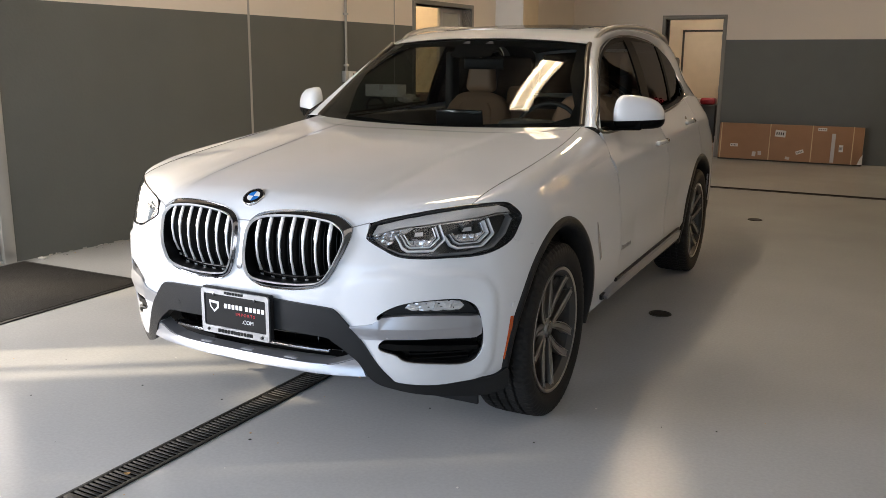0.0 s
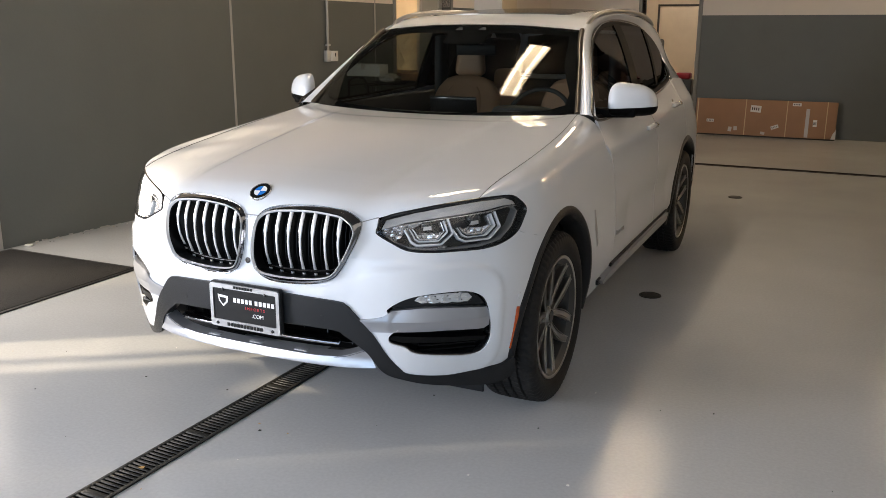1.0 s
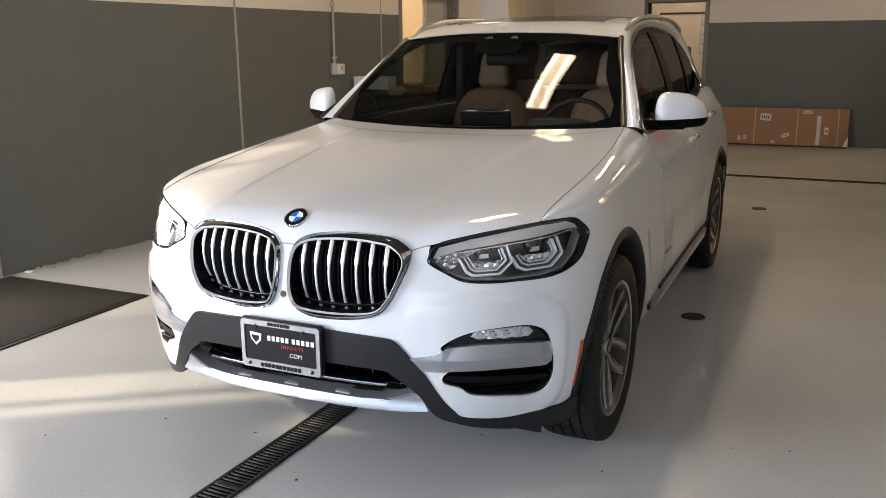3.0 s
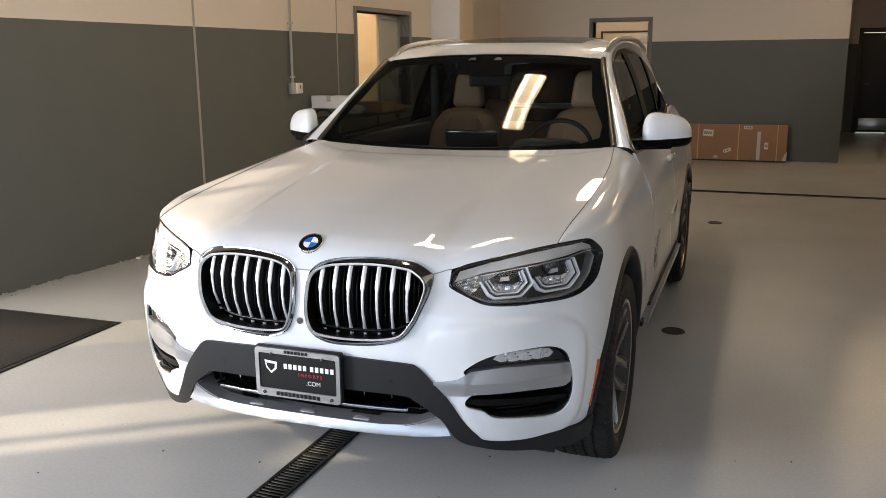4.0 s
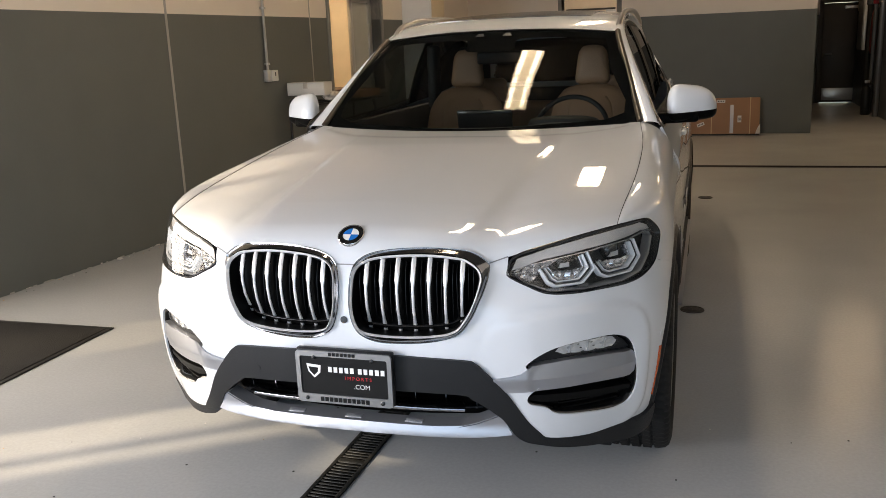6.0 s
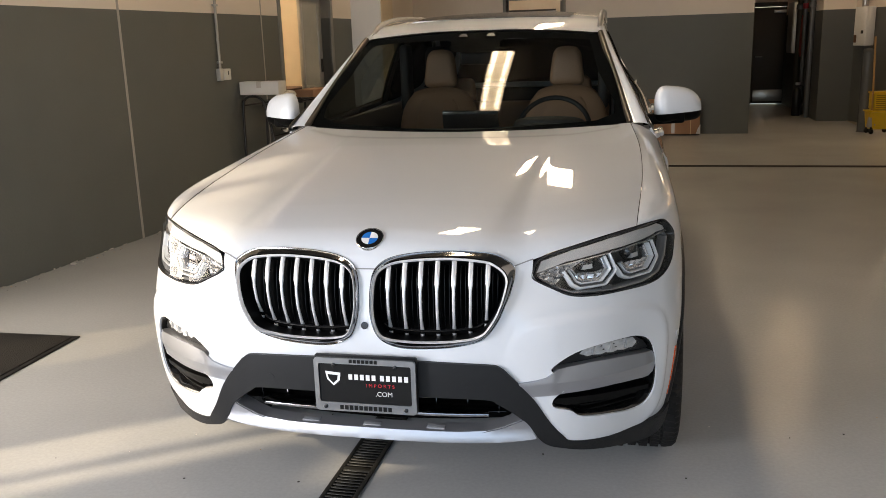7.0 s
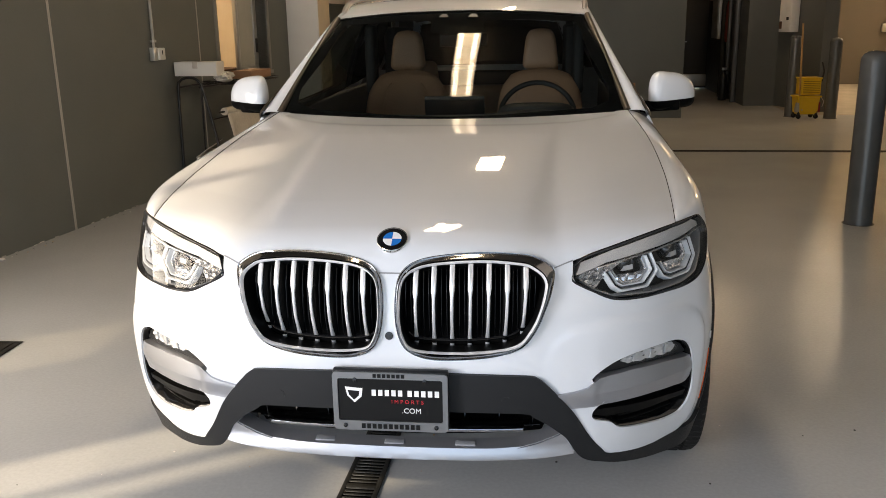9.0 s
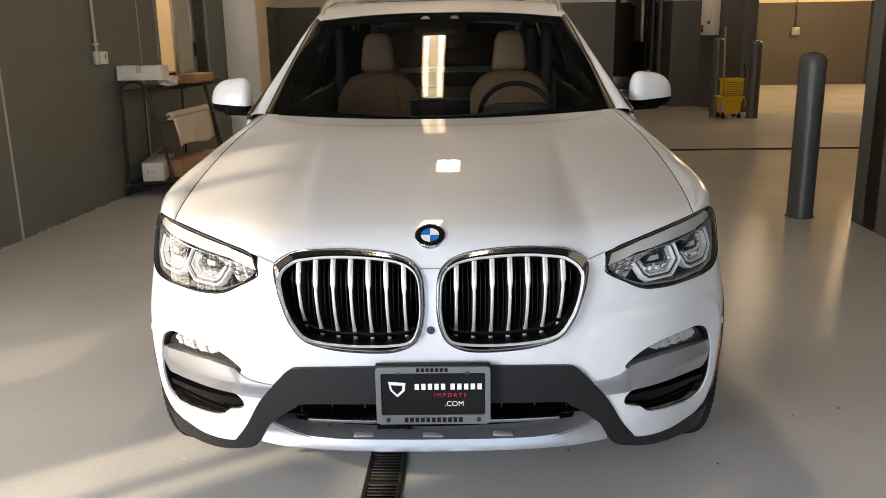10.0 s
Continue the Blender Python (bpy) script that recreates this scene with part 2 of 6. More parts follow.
M_TRIMB = mat("dark_headliner", (0.05, 0.045, 0.04), 0.85)
M_BLUE = mat("blue_enamel", (0.01, 0.16, 0.55), 0.12, coat=1.0)
M_WHITE = mat("white_enamel", (0.82, 0.82, 0.82), 0.12, coat=1.0)
M_PLATE = mat("black_plate", (0.006, 0.006, 0.006), 0.45, spec=0.2)
M_REDP = mat("red_print", (0.55, 0.02, 0.03), 0.4)
M_VOIDG = mat("pillar_black_gloss", (0.004, 0.004, 0.004), 0.45, spec=0.03)
# a warm reflection is put into the seal's brown colour
M_SEALB = mat("satin_rubber_seal", (0.045, 0.033, 0.022), 0.32, vary=0.1)
M_WET = mat("damp_concrete", (0.47, 0.43, 0.365), 0.24, vary=0.08, scale=5, stain=0.16, stain_scale=1.6, stretch=(1, 1.3, 1), bump=0.08, bump_scale=60)
M_PINK = mat("hanging_cloth", (0.30, 0.05, 0.04), 0.8)


# ------------------------------------------------------------------ building tools
from mathutils.geometry import delaunay_2d_cdt


def mesh(name, verts, faces, material, smooth=True):
    me = bpy.data.meshes.new(name)
    me.from_pydata([tuple(float(c) for c in v) for v in verts], [], [tuple(int(i) for i in f) for f in faces])
    me.materials.append(material)
    if smooth:
        me.shade_smooth()
    me.update()
    return me


def part(name, data, parent, label=""):
    """Links a mesh as one object under a thing or a part."""
    ob = new(name, data)
    ob.parent = parent
    if label:
        ob["label"] = label
    return ob


def thing(name, label, category, m=None, group="", kind=""):
    """An empty at the base of a thing, to which its parts belong."""
    ob = new(name)
    ob.empty_display_size = 0.1
    if m is not None:
        ob.matrix_world = m
    return tagged(ob, label, category, group, kind)


def box_data(name, lo, hi, material, bevel=0.0, seg=2):
    bm = bmesh.new()
    bmesh.ops.create_cube(bm, size=1.0)
    lo, hi = Vector(lo), Vector(hi)
    for v in bm.verts:
        v.co = Vector([(lo[i] + hi[i]) / 2 + v.co[i] * (hi[i] - lo[i]) for i in range(3)])
    if bevel:
        bmesh.ops.bevel(bm, geom=bm.edges[:], offset=bevel, segments=seg, profile=0.5, affect="EDGES")
    me = bpy.data.meshes.new(name)
    bm.to_mesh(me)
    bm.free()
    me.materials.append(material)
    if bevel:
        me.shade_smooth()
        me.set_sharp_from_angle(angle=radians(50))
    return me


def joined(name, datas):
    """Several meshes as one, with their materials."""
    bm = bmesh.new()
    mats = []
    for d in datas:
        n0 = len(bm.faces)
        bm.from_mesh(d)
        bm.faces.ensure_lookup_table()
        for f in bm.faces[n0:]:
            mt = d.materials[f.material_index]
            if mt not in mats:
                mats.append(mt)
            f.material_index = mats.index(mt)
    me = bpy.data.meshes.new(name)
    bm.to_mesh(me)
    bm.free()
    for mt in mats:
        me.materials.append(mt)
    return me


def lathe(name, profile, material, seg=48, axis="z", sharp=40):
    """Turns a profile of (radius, height) round an axis."""
    verts, faces, n = [], [], len(profile)
    for i in range(seg):
        a = 2 * math.pi * i / seg
        for r, h in profile:
            p = (r * math.cos(a), r * math.sin(a), h)
            verts.append(p if axis == "z" else (p[2], p[0], p[1]))
    for i in range(seg):
        j = (i + 1) % seg
        for k in range(n - 1):
            faces.append((i * n + k, j * n + k, j * n + k + 1, i * n + k + 1))
    me = mesh(name, verts, faces, material)
    bm = bmesh.new()
    bm.from_mesh(me)
    bmesh.ops.remove_doubles(bm, verts=bm.verts[:], dist=1e-5)
    bmesh.ops.recalc_face_normals(bm, faces=bm.faces[:])
    bm.to_mesh(me)
    bm.free()
    me.set_sharp_from_angle(angle=radians(sharp))
    return me


def tube(name, pts, r, material, seg=10, closed=False):
    """A round bar along a line of points."""
    pts = [Vector(p) for p in pts]
    n, verts, faces = len(pts), [], []
    up = None
    for i, p in enumerate(pts):
        a = pts[i - 1] if (i > 0 or closed) else p
        b = pts[(i + 1) % n] if (i < n - 1 or closed) else p
        d = (b - a).normalized()
        if up is None:
            up = d.orthogonal().normalized()
        up = (up - d * up.dot(d)).normalized()
        side = d.cross(up)
        for k in range(seg):
            t = 2 * math.pi * k / seg
            verts.append(p + (up * math.cos(t) + side * math.sin(t)) * r)
    for i in range(n if closed else n - 1):
        j = (i + 1) % n
        for k in range(seg):
            l = (k + 1) % seg
            faces.append((i * seg + k, i * seg + l, j * seg + l, j * seg + k))
    if not closed:
        faces.append(tuple(range(seg))[::-1])
        faces.append(tuple((n - 1) * seg + k for k in range(seg)))
    me = mesh(name, verts, faces, material)
    bm = bmesh.new()
    bm.from_mesh(me)
    bmesh.ops.recalc_face_normals(bm, faces=bm.faces[:])
    bm.to_mesh(me)
    bm.free()
    me.set_sharp_from_angle(angle=radians(60))
    return me


def spline(pts, n=6, closed=True):
    """A smooth line through points."""
    pts = [np.array(p, float) for p in pts]
    m, out = len(pts), []
    for i in range(m if closed else m - 1):
        if closed:
            p0, p1, p2, p3 = pts[i - 1], pts[i], pts[(i + 1) % m], pts[(i + 2) % m]
        else:
            p0, p1, p2, p3 = pts[max(i - 1, 0)], pts[i], pts[i + 1], pts[min(i + 2, m - 1)]
        for k in range(n):
            t = k / n
            out.append(0.5 * (2 * p1 + (p2 - p0) * t + (2 * p0 - 5 * p1 + 4 * p2 - p3) * t * t + (3 * p1 - p0 - 3 * p2 + p3) * t ** 3))
    if not closed:
        out.append(pts[-1])
    return out


def knots(ks, vs, n=600):
    """A smooth function through knots, as a table for np.interp."""
    ks, vs = np.array(ks, float), np.array(vs, float)
    m = np.gradient(vs, ks)
    m[1:-1] = (vs[2:] - vs[:-2]) / (ks[2:] - ks[:-2])
    xs = np.linspace(ks[0], ks[-1], n)
    i = np.clip(np.searchsorted(ks, xs, "right") - 1, 0, len(ks) - 2)
    h = ks[i + 1] - ks[i]
    s = (xs - ks[i]) / h
    ys = (2 * s ** 3 - 3 * s * s + 1) * vs[i] + (s ** 3 - 2 * s * s + s) * h * m[i] + (3 * s * s - 2 * s ** 3) * vs[i + 1] + (s ** 3 - s * s) * h * m[i + 1]
    return lambda t: np.interp(t, xs, ys)


def inside(px, py, loop):
    loop = np.array(loop)
    x0, y0 = loop[:, 0], loop[:, 1]
    x1, y1 = np.roll(x0, -1), np.roll(y0, -1)
    px, py = np.asarray(px)[:, None], np.asarray(py)[:, None]
    cross = ((y0 > py) != (y1 > py)) & (px < (x1 - x0) * (py - y0) / np.where(y1 == y0, 1e-12, y1 - y0) + x0)
    return cross.sum(1) % 2 == 1


def dense(loop, step):
    """Adds points to a closed line, so that none lie further apart than step."""
    out = []
    for i, a in enumerate(loop):
        b = loop[(i + 1) % len(loop)]
        a, b = np.array(a, float), np.array(b, float)
        k = max(1, int(np.ceil(np.linalg.norm(b - a) / step)))
        out += [a + (b - a) * j / k for j in range(k)]
    return out


def fill(outer, holes=(), step=0.03):
    """Triangles inside a flat outline, less its holes: points, triangles and the border lines."""
    loops = [dense(outer, step)] + [dense(h, step) for h in holes]
    pts, edges, start = [], [], []
    for lp in loops:
        s0 = len(pts)
        start.append((s0, len(lp)))
        pts += [tuple(p) for p in lp]
        edges += [(s0 + i, s0 + (i + 1) % len(lp)) for i in range(len(lp))]
    o = np.array(loops[0])
    gx, gy = np.meshgrid(np.arange(o[:, 0].min() + step / 2, o[:, 0].max(), step), np.arange(o[:, 1].min() + step / 2, o[:, 1].max(), step))
    gx[::2] += step * 0.25
    gx, gy = gx.ravel(), gy.ravel()
    ok = inside(gx, gy, loops[0])
    for h in loops[1:]:
        ok &= ~inside(gx, gy, h)
    gx, gy = gx[ok], gy[ok]
    border = np.array(pts)
    if len(gx):
        d = np.min((gx[:, None] - border[None, :, 0]) ** 2 + (gy[:, None] - border[None, :, 1]) ** 2, axis=1)
        far = d > (0.45 * step) ** 2
        pts = pts + list(zip(gx[far], gy[far]))
    vs, es, fs, ov, oe, of = delaunay_2d_cdt([Vector((float(a), float(b))) for a, b in pts], edges, [], 0, 1e-6)
    vs = np.array([tuple(v) for v in vs])
    tri = np.array([f for f in fs])
    c = vs[tri].mean(1)
    keep = inside(c[:, 0], c[:, 1], loops[0])
    for h in loops[1:]:
        keep &= ~inside(c[:, 0], c[:, 1], h)
    tri = tri[keep]
    a, b, d = vs[tri[:, 0]], vs[tri[:, 1]], vs[tri[:, 2]]
    area = (b[:, 0] - a[:, 0]) * (d[:, 1] - a[:, 1]) - (b[:, 1] - a[:, 1]) * (d[:, 0] - a[:, 0])
    tri[area < 0] = tri[area < 0][:, ::-1]
    return vs, tri[np.abs(area) > 1e-10]

# ------------------------------------------------------------------ the room
H_ROOM = 3.9


def wall(name, length, thick, material, openings=(), height=H_ROOM, m=None, label="", start=0.0):
    """A wall along local y whose room face is local x = 0; openings are (y0, y1, z0, z1) and go right through."""
    datas, y = [], start
    for a, b, z0, z1 in sorted(openings):
        if a > y:
            datas.append(box_data("w", (-thick, y, 0), (0, a, height), material))
        if z0 > 0:
            datas.append(box_data("w", (-thick, a, 0), (0, b, z0), material))
        if z1 < height:
            datas.append(box_data("w", (-thick, a, z1), (0, b, height), material))
        y = b
    if y < length:
        datas.append(box_data("w", (-thick, y, 0), (0, length, height), material))
    ob = new(name, joined(name, datas))
    if m is not None:
        ob.matrix_world = m
    return tagged(ob, label, "wall", kind="structure")


def slab(name, lo, hi, material, label, category, m=None, bevel=0.0):
    ob = new(name, box_data(name, lo, hi, material, bevel))
    if m is not None:
        ob.matrix_world = m
    return tagged(ob, label, category, kind="structure")


LW = Matrix.Translation((-3.43, 1.55, 0)) @ Matrix.Rotation(-math.atan(0.0752), 4, "Z")
FACE_S = lambda x, y: pose(x, y, 0, 0, 0, -90)      # walls whose face looks towards -y, running along +x

slab("floor", (-8, -7.2, -0.2), (12, 20, 0), M_FLOOR, "glossy grey epoxy-painted concrete floor", "floor")
slab("ceiling", (-4.3, -7.2, H_ROOM), (12, 20, H_ROOM + 0.2), M_CEIL, "plain dark painted ceiling", "ceiling")
slab("ceiling_office", (-8, 5.4, H_ROOM), (-4.3, 20, H_ROOM + 0.2), M_CEIL, "plain dark painted office ceiling", "ceiling")
slab("ground", (-80, -80, -0.45), (80, 80, -0.25), mat("asphalt", (0.06, 0.06, 0.06), 0.9, vary=0.2, bump=0.3), "grey asphalt outside", "ground")

# the first three openings are out of view, cut to let light in
wall("wall_left", 6.93, 0.22, M_WALL, ((-6.7, -4.5, 0.25, 2.9), (-3.97, -3.45, 1.95, 2.95), (-3.45, -2.70, 0.1, 2.95), (-1.715, -0.105, 0, 2.16), (4.97, 6.24, 1.0, 2.09)), m=LW, start=-8.9,
     label="concrete wall painted dark grey below and cream above")
# unseen block added to keep the sun out of the left opening
slab("sun_blocker", (-3.0, -0.3, -0.25), (0.62, 0.3, 9.0), M_CREAM, "plain unseen block added outside to keep the sun off the left opening", "building", pose(-3.8 - 8.2, -3.7 - 5.8, 0, 0, 0, math.degrees(math.atan2(0.814, -0.581))))
wall("wall_right", 11.4, 0.25, M_WALL, m=pose(3.0, 4.24, 0, 0, 0, 180), label="dark grey painted block wall")
wall("wall_back", 5.6, 0.25, M_BACK, ((1.87, 2.75, 0, 2.12),), m=FACE_S(-3.28, 11.6), label="back wall painted dark grey below and cream above")
wall("wall_front", 12.0, 0.25, M_CREAM, ((2.6, 8.4, 0, 2.85),), m=pose(6.0, -5.4, 0, 0, 0, 90), label="front wall with the open bay door")
wall("wall_corridor_left", 5.9, 0.2, M_BACK, m=pose(2.32, 11.86, 0), label="dark grey corridor wall")
wall("wall_corridor_end", 1.9, 0.2, M_BACK, ((0.62, 1.55, 0, 2.06),), m=FACE_S(2.32, 17.5), label="dark corridor end wall")


def prism(name, plan, z0, z1, material, label, category):
    """A wall or block from its outline in plan."""
    n = len(plan)
    verts = [(x, y, z) for z in (z0, z1) for x, y in plan]
    faces = [(i, (i + 1) % n, n + (i + 1) % n, n + i) for i in range(n)] + [tuple(range(n))[::-1], tuple(range(n, 2 * n))]
    return tagged(new(name, mesh(name, verts, faces, material, False)), label, category, kind="structure")


prism("wall_stub", [(3.62, 13.5), (4.13, 13.5), (4.53, 12.35), (4.75, 12.35), (4.75, 18.38), (3.62, 18.38)], 0, H_ROOM, M_STUB, "grey painted wall between corridor and wash bay", "wall")
wall("wall_wash_back", 7.5, 0.2, M_WASH, m=FACE_S(4.76, 18.4), label="wash bay wall, brown below and bright cream above")
wall("wall_wash_side", 14.5, 0.2, M_WASH, m=pose(9.2, 18.4, 0, 0, 0, 180), label="wash bay side wall")
wall("wall_wash_front", 6.2, 0.2, M_WASH, m=pose(9.2, 4.05, 0, 0, 0, 90), label="cream wall closing the wash bay")
# the white pier on the wall between office window and side door
slab("pier", (-3.05, 8.42, 0), (-2.52, 8.95, H_ROOM), M_WHITEW, "white painted pier with a cream side", "pier", bevel=0.01)
slab("pier_side", (-2.518, 8.44, 0), (-2.512, 8.95, H_ROOM), M_CREAM, "cream painted side of the pier", "pier")
slab("wall_left_far", (-3.35, 8.955, 0), (-2.95, 11.6, H_ROOM), M_BACK, "dark grey and cream wall behind the pier", "wall")
# rooms behind the office window and the back doorway
slab("wall_office_back", (-6.6, 5.6, 0), (-6.4, 11.4, H_ROOM), M_CREAM, "cream office wall", "wall")
slab("wall_office_near", (-6.6, 5.4, 0), (-3.30, 5.6, H_ROOM), M_CREAM, "cream office side wall", "wall")
slab("wall_office_far", (-6.4, 9.2, 0), (-3.36, 9.4, H_ROOM), M_CREAM, "cream office end wall", "wall")
slab("wall_store_back", (-3.4, 15.2, 0), (2.1, 15.4, H_ROOM), M_CREAM, "cream storeroom wall", "wall")
slab("wall_store_left", (-3.6, 11.86, 0), (-3.4, 15.4, H_ROOM), M_CREAM, "cream storeroom side wall", "wall")


def ring_frame(name, y0, y1, z0, z1, w, proud, depth, material, m, label, sill=False):
    """A door or window frame set into an opening, as jambs and head."""
    root = tagged(new(name), label, "frame", kind="structure")
    root.matrix_world = m
    part("jamb", box_data("jamb", (-depth, y0 - w, z0), (proud, y0, z1), material, 0.004), root)
    part("jamb", box_data("jamb", (-depth, y1, z0), (proud, y1 + w, z1), material, 0.004), root)
    part("head", box_data("head", (-depth, y0 - w, z1), (proud, y1 + w, z1 + w), material, 0.004), root)
    if sill:
        part("sill", box_data("sill", (-depth, y0 - w, z0 - 0.04), (proud + 0.02, y1 + w, z0), material, 0.004), root)
    return root


ring_frame("window_1", 4.97, 6.24, 1.0, 2.09, 0.05, 0.02, 0.24, M_FRAME, LW, "open office window with a grey steel frame", True)
bf = FACE_S(-3.28, 11.6)
ring_frame("door_frame_back", 1.87, 2.75, 0, 2.12, 0.055, 0.02, 0.27, M_FRAME, bf, "grey steel door frame of the storeroom doorway")
ring_frame("door_frame_inner", 1.35, 2.25, 0, 2.05, 0.035, 0.02, 0.05, M_DOORB, FACE_S(-3.28, 15.19), "inner grey door frame")


# light joints in the left wall
for y, w in ((2.30, 0.012), (4.56, 0.008)):
    slab("wall_joint", (-0.002, y - w, 0), (0.004, y + w, H_ROOM), M_SEAM, "pale vertical sealed joint in the wall", "joint", LW)


def ceiling_light(at, length=1.42, wid=0.265, turn=0, lens=M_DIFF, tube_m=M_TUBE1):
    """A surface light: shallow housing, deep wrap-around lens in two lengths, two tubes that shine through it."""
    root = thing("ceiling_light", "long twin-tube fluorescent ceiling light with a wrap-around lens", "ceiling light", pose(*at, 0, 0, turn), group="ceiling lights")
    part("housing", box_data("housing", (-wid / 2, -length / 2, 0), (wid / 2, length / 2, 0.05), M_PLASTW, 0.01), root)
    for sy in (-1, 1):
        y0, y1 = sy * length / 4 - length / 4, sy * length / 4 + length / 4
        part("diffuser", box_data("diffuser", (-wid / 2 + .004, y0 + .006, -0.085), (wid / 2 - .004, y1 - .006, -0.001), lens, 0.012), root, "warm glowing wrap-around lens")
        for sx in (-1, 1):
            part("tube", box_data("tube", (sx * 0.080 - 0.026, y0 + .028, -0.094), (sx * 0.080 + 0.026, y1 - .028, -0.083), tube_m, 0.005), root, "glowing warm white tube")
    return root


ceiling_light((-0.17, 2.37, H_ROOM - 0.052))
ceiling_light((-0.10, 6.82, H_ROOM - 0.052), .52, .34, lens=M_DIFF4, tube_m=M_TUBE4)
ceiling_light((3.05, 11.4, H_ROOM - 0.052), lens=M_DIFF2, tube_m=M_TUBE2)
ceiling_light((5.5, 14.8, H_ROOM - 0.052), 2.0, lens=M_DIFF, tube_m=M_TUBE1)
# the next four are unseen, added to brighten wash bay, office and storeroom
ceiling_light((8.5, 15.2, H_ROOM - 0.052), 2.44, lens=M_DIFF5, tube_m=M_TUBE5)
ceiling_light((7.6, 11.5, H_ROOM - 0.052), 2.44, lens=M_DIFF2, tube_m=M_TUBE2)
ceiling_light((-4.6, 7.4, H_ROOM - 0.052), 2.44)
ceiling_light((-1.2, 13.5, H_ROOM - 0.052), 2.44, lens=M_DIFF3, tube_m=M_TUBE3)

# ------------------------------------------------------------------ the car: body surfaces
CAR = pose(-0.004, 0, 0, 0, 0, 1.05)
car = thing("sport_utility_car", "white pearl sport utility car with black cladding, parked over the drain", "car", CAR)

front_y = knots((.1, .2, .3, .4, .5, .6, .7, .8, .87, .93, 1.0), (.08, .02, -.03, -.05, -.058, -.06, -.055, -.035, -.012, .03, .12))
half_w = knots((.1, .2, .3, .4, .55, .7, .8, .9, 1.0, 1.1, 1.2), (.88, .90, .92, .938, .95, .95, .945, .935, .905, .86, .80))
NOSE, REAR_Y, REAR_L = 0.8, 3.95, 0.72
_th = np.linspace(0, 1, 1600) ** 1.3 * math.pi / 2
_cx, _cy = np.sin(_th) ** (2 / 2.6), 1 - np.maximum(np.cos(_th), 0) ** (2 / 3)
_arc = np.concatenate(((0,), np.cumsum(np.hypot(np.diff(0.94 * _cx), np.diff(NOSE * _cy)))))
S1 = float(_arc[-1])                    # where the nose's curve runs into the flank
S2 = S1 + REAR_Y - NOSE                 # where the flank runs into the tail
S3 = S2 + 1.35


corner_z = knots((0, .25, .35, .5, .63, .72, .80, .87, 1.5), (.02, .022, .028, .030, .028, .017, .006, 0, 0))
corner_s = knots((.6, .82, .88, .93, .97, 1.05, 1.15, 1.30, 1.45, 2.0), (0, 0, .35, .88, 1.0, .86, .55, .2, 0, 0))


def body(s, z):
    """The lower body: s metres round the plan from the middle of the nose, at height z."""
    s, z = np.broadcast_arrays(np.asarray(s, float), np.asarray(z, float))
    a = np.abs(s)
    w = half_w(z)
    x, y = w * np.interp(a, _arc, _cx), front_y(z) * np.cos(np.interp(a, _arc, _th)) + NOSE * np.interp(a, _arc, _cy)
    full = corner_z(z) * corner_s(np.clip(a, .6, 2.0))
    side = a > S1
    x, y = np.where(side, w, x), np.where(side, NOSE + a - S1, y)
    tail = a > S2
    q = np.clip((a - S2) / (S3 - S2), 0, 1) * math.pi / 2
    x = np.where(tail, w * np.maximum(np.cos(q), 0) ** (2 / 2.6), x)
    y = np.where(tail, REAR_Y + (REAR_L - 0.25 * np.maximum(z - 0.9, 0)) * np.sin(q) ** (2 / 2.6), y)
    x, y = x + .98 * full, y - .15 * full
    y = y + .016 * np.clip((z - .74) / .08, 0, 1) * np.interp(a, (0, .34, .47, .62, .95), (0, 0, 1, 1, 0))
    return np.stack((np.sign(s + 1e-9) * x, y, z), -1)


def normals(f, a, b, h=2e-3):
    n = np.cross(f(a + h, b) - f(a - h, b), f(a, b + h) - f(a, b - h))
    return n / np.maximum(np.linalg.norm(n, axis=-1, keepdims=True), 1e-9)


def skin(name, material, outer, holes=(), off=0.0, lip=0.02, step=0.03, f=body, dome=None, sharp=42):
    """A panel laid on a surface: an outline with holes, off it by so much, with edges turned in by lip."""
    vs, tri = fill(outer, holes, step)
    a, b = vs[:, 0], vs[:, 1]
    n = normals(f, a, b)
    o = off if dome is None else off + dome(a, b)
    top = f(a, b) + n * np.reshape(o, (-1, 1) if np.ndim(o) else ())
    verts, faces = list(top), [tuple(t) for t in tri]
    if lip:
        count = {}
        for t in faces:
            for i in range(3):
                e = (t[i], t[(i + 1) % 3])
                count[tuple(sorted(e))] = None if tuple(sorted(e)) in count else e
        low = {}
        for e in count.values():
            if e is None:
                continue
            for i in e:
                if i not in low:
                    low[i] = len(verts)
                    verts.append(top[i] - n[i] * lip)
            faces.append((e[1], e[0], low[e[0]], low[e[1]]))
    me = mesh(name, verts, faces, material)
    me.set_sharp_from_angle(angle=radians(sharp))
    return me


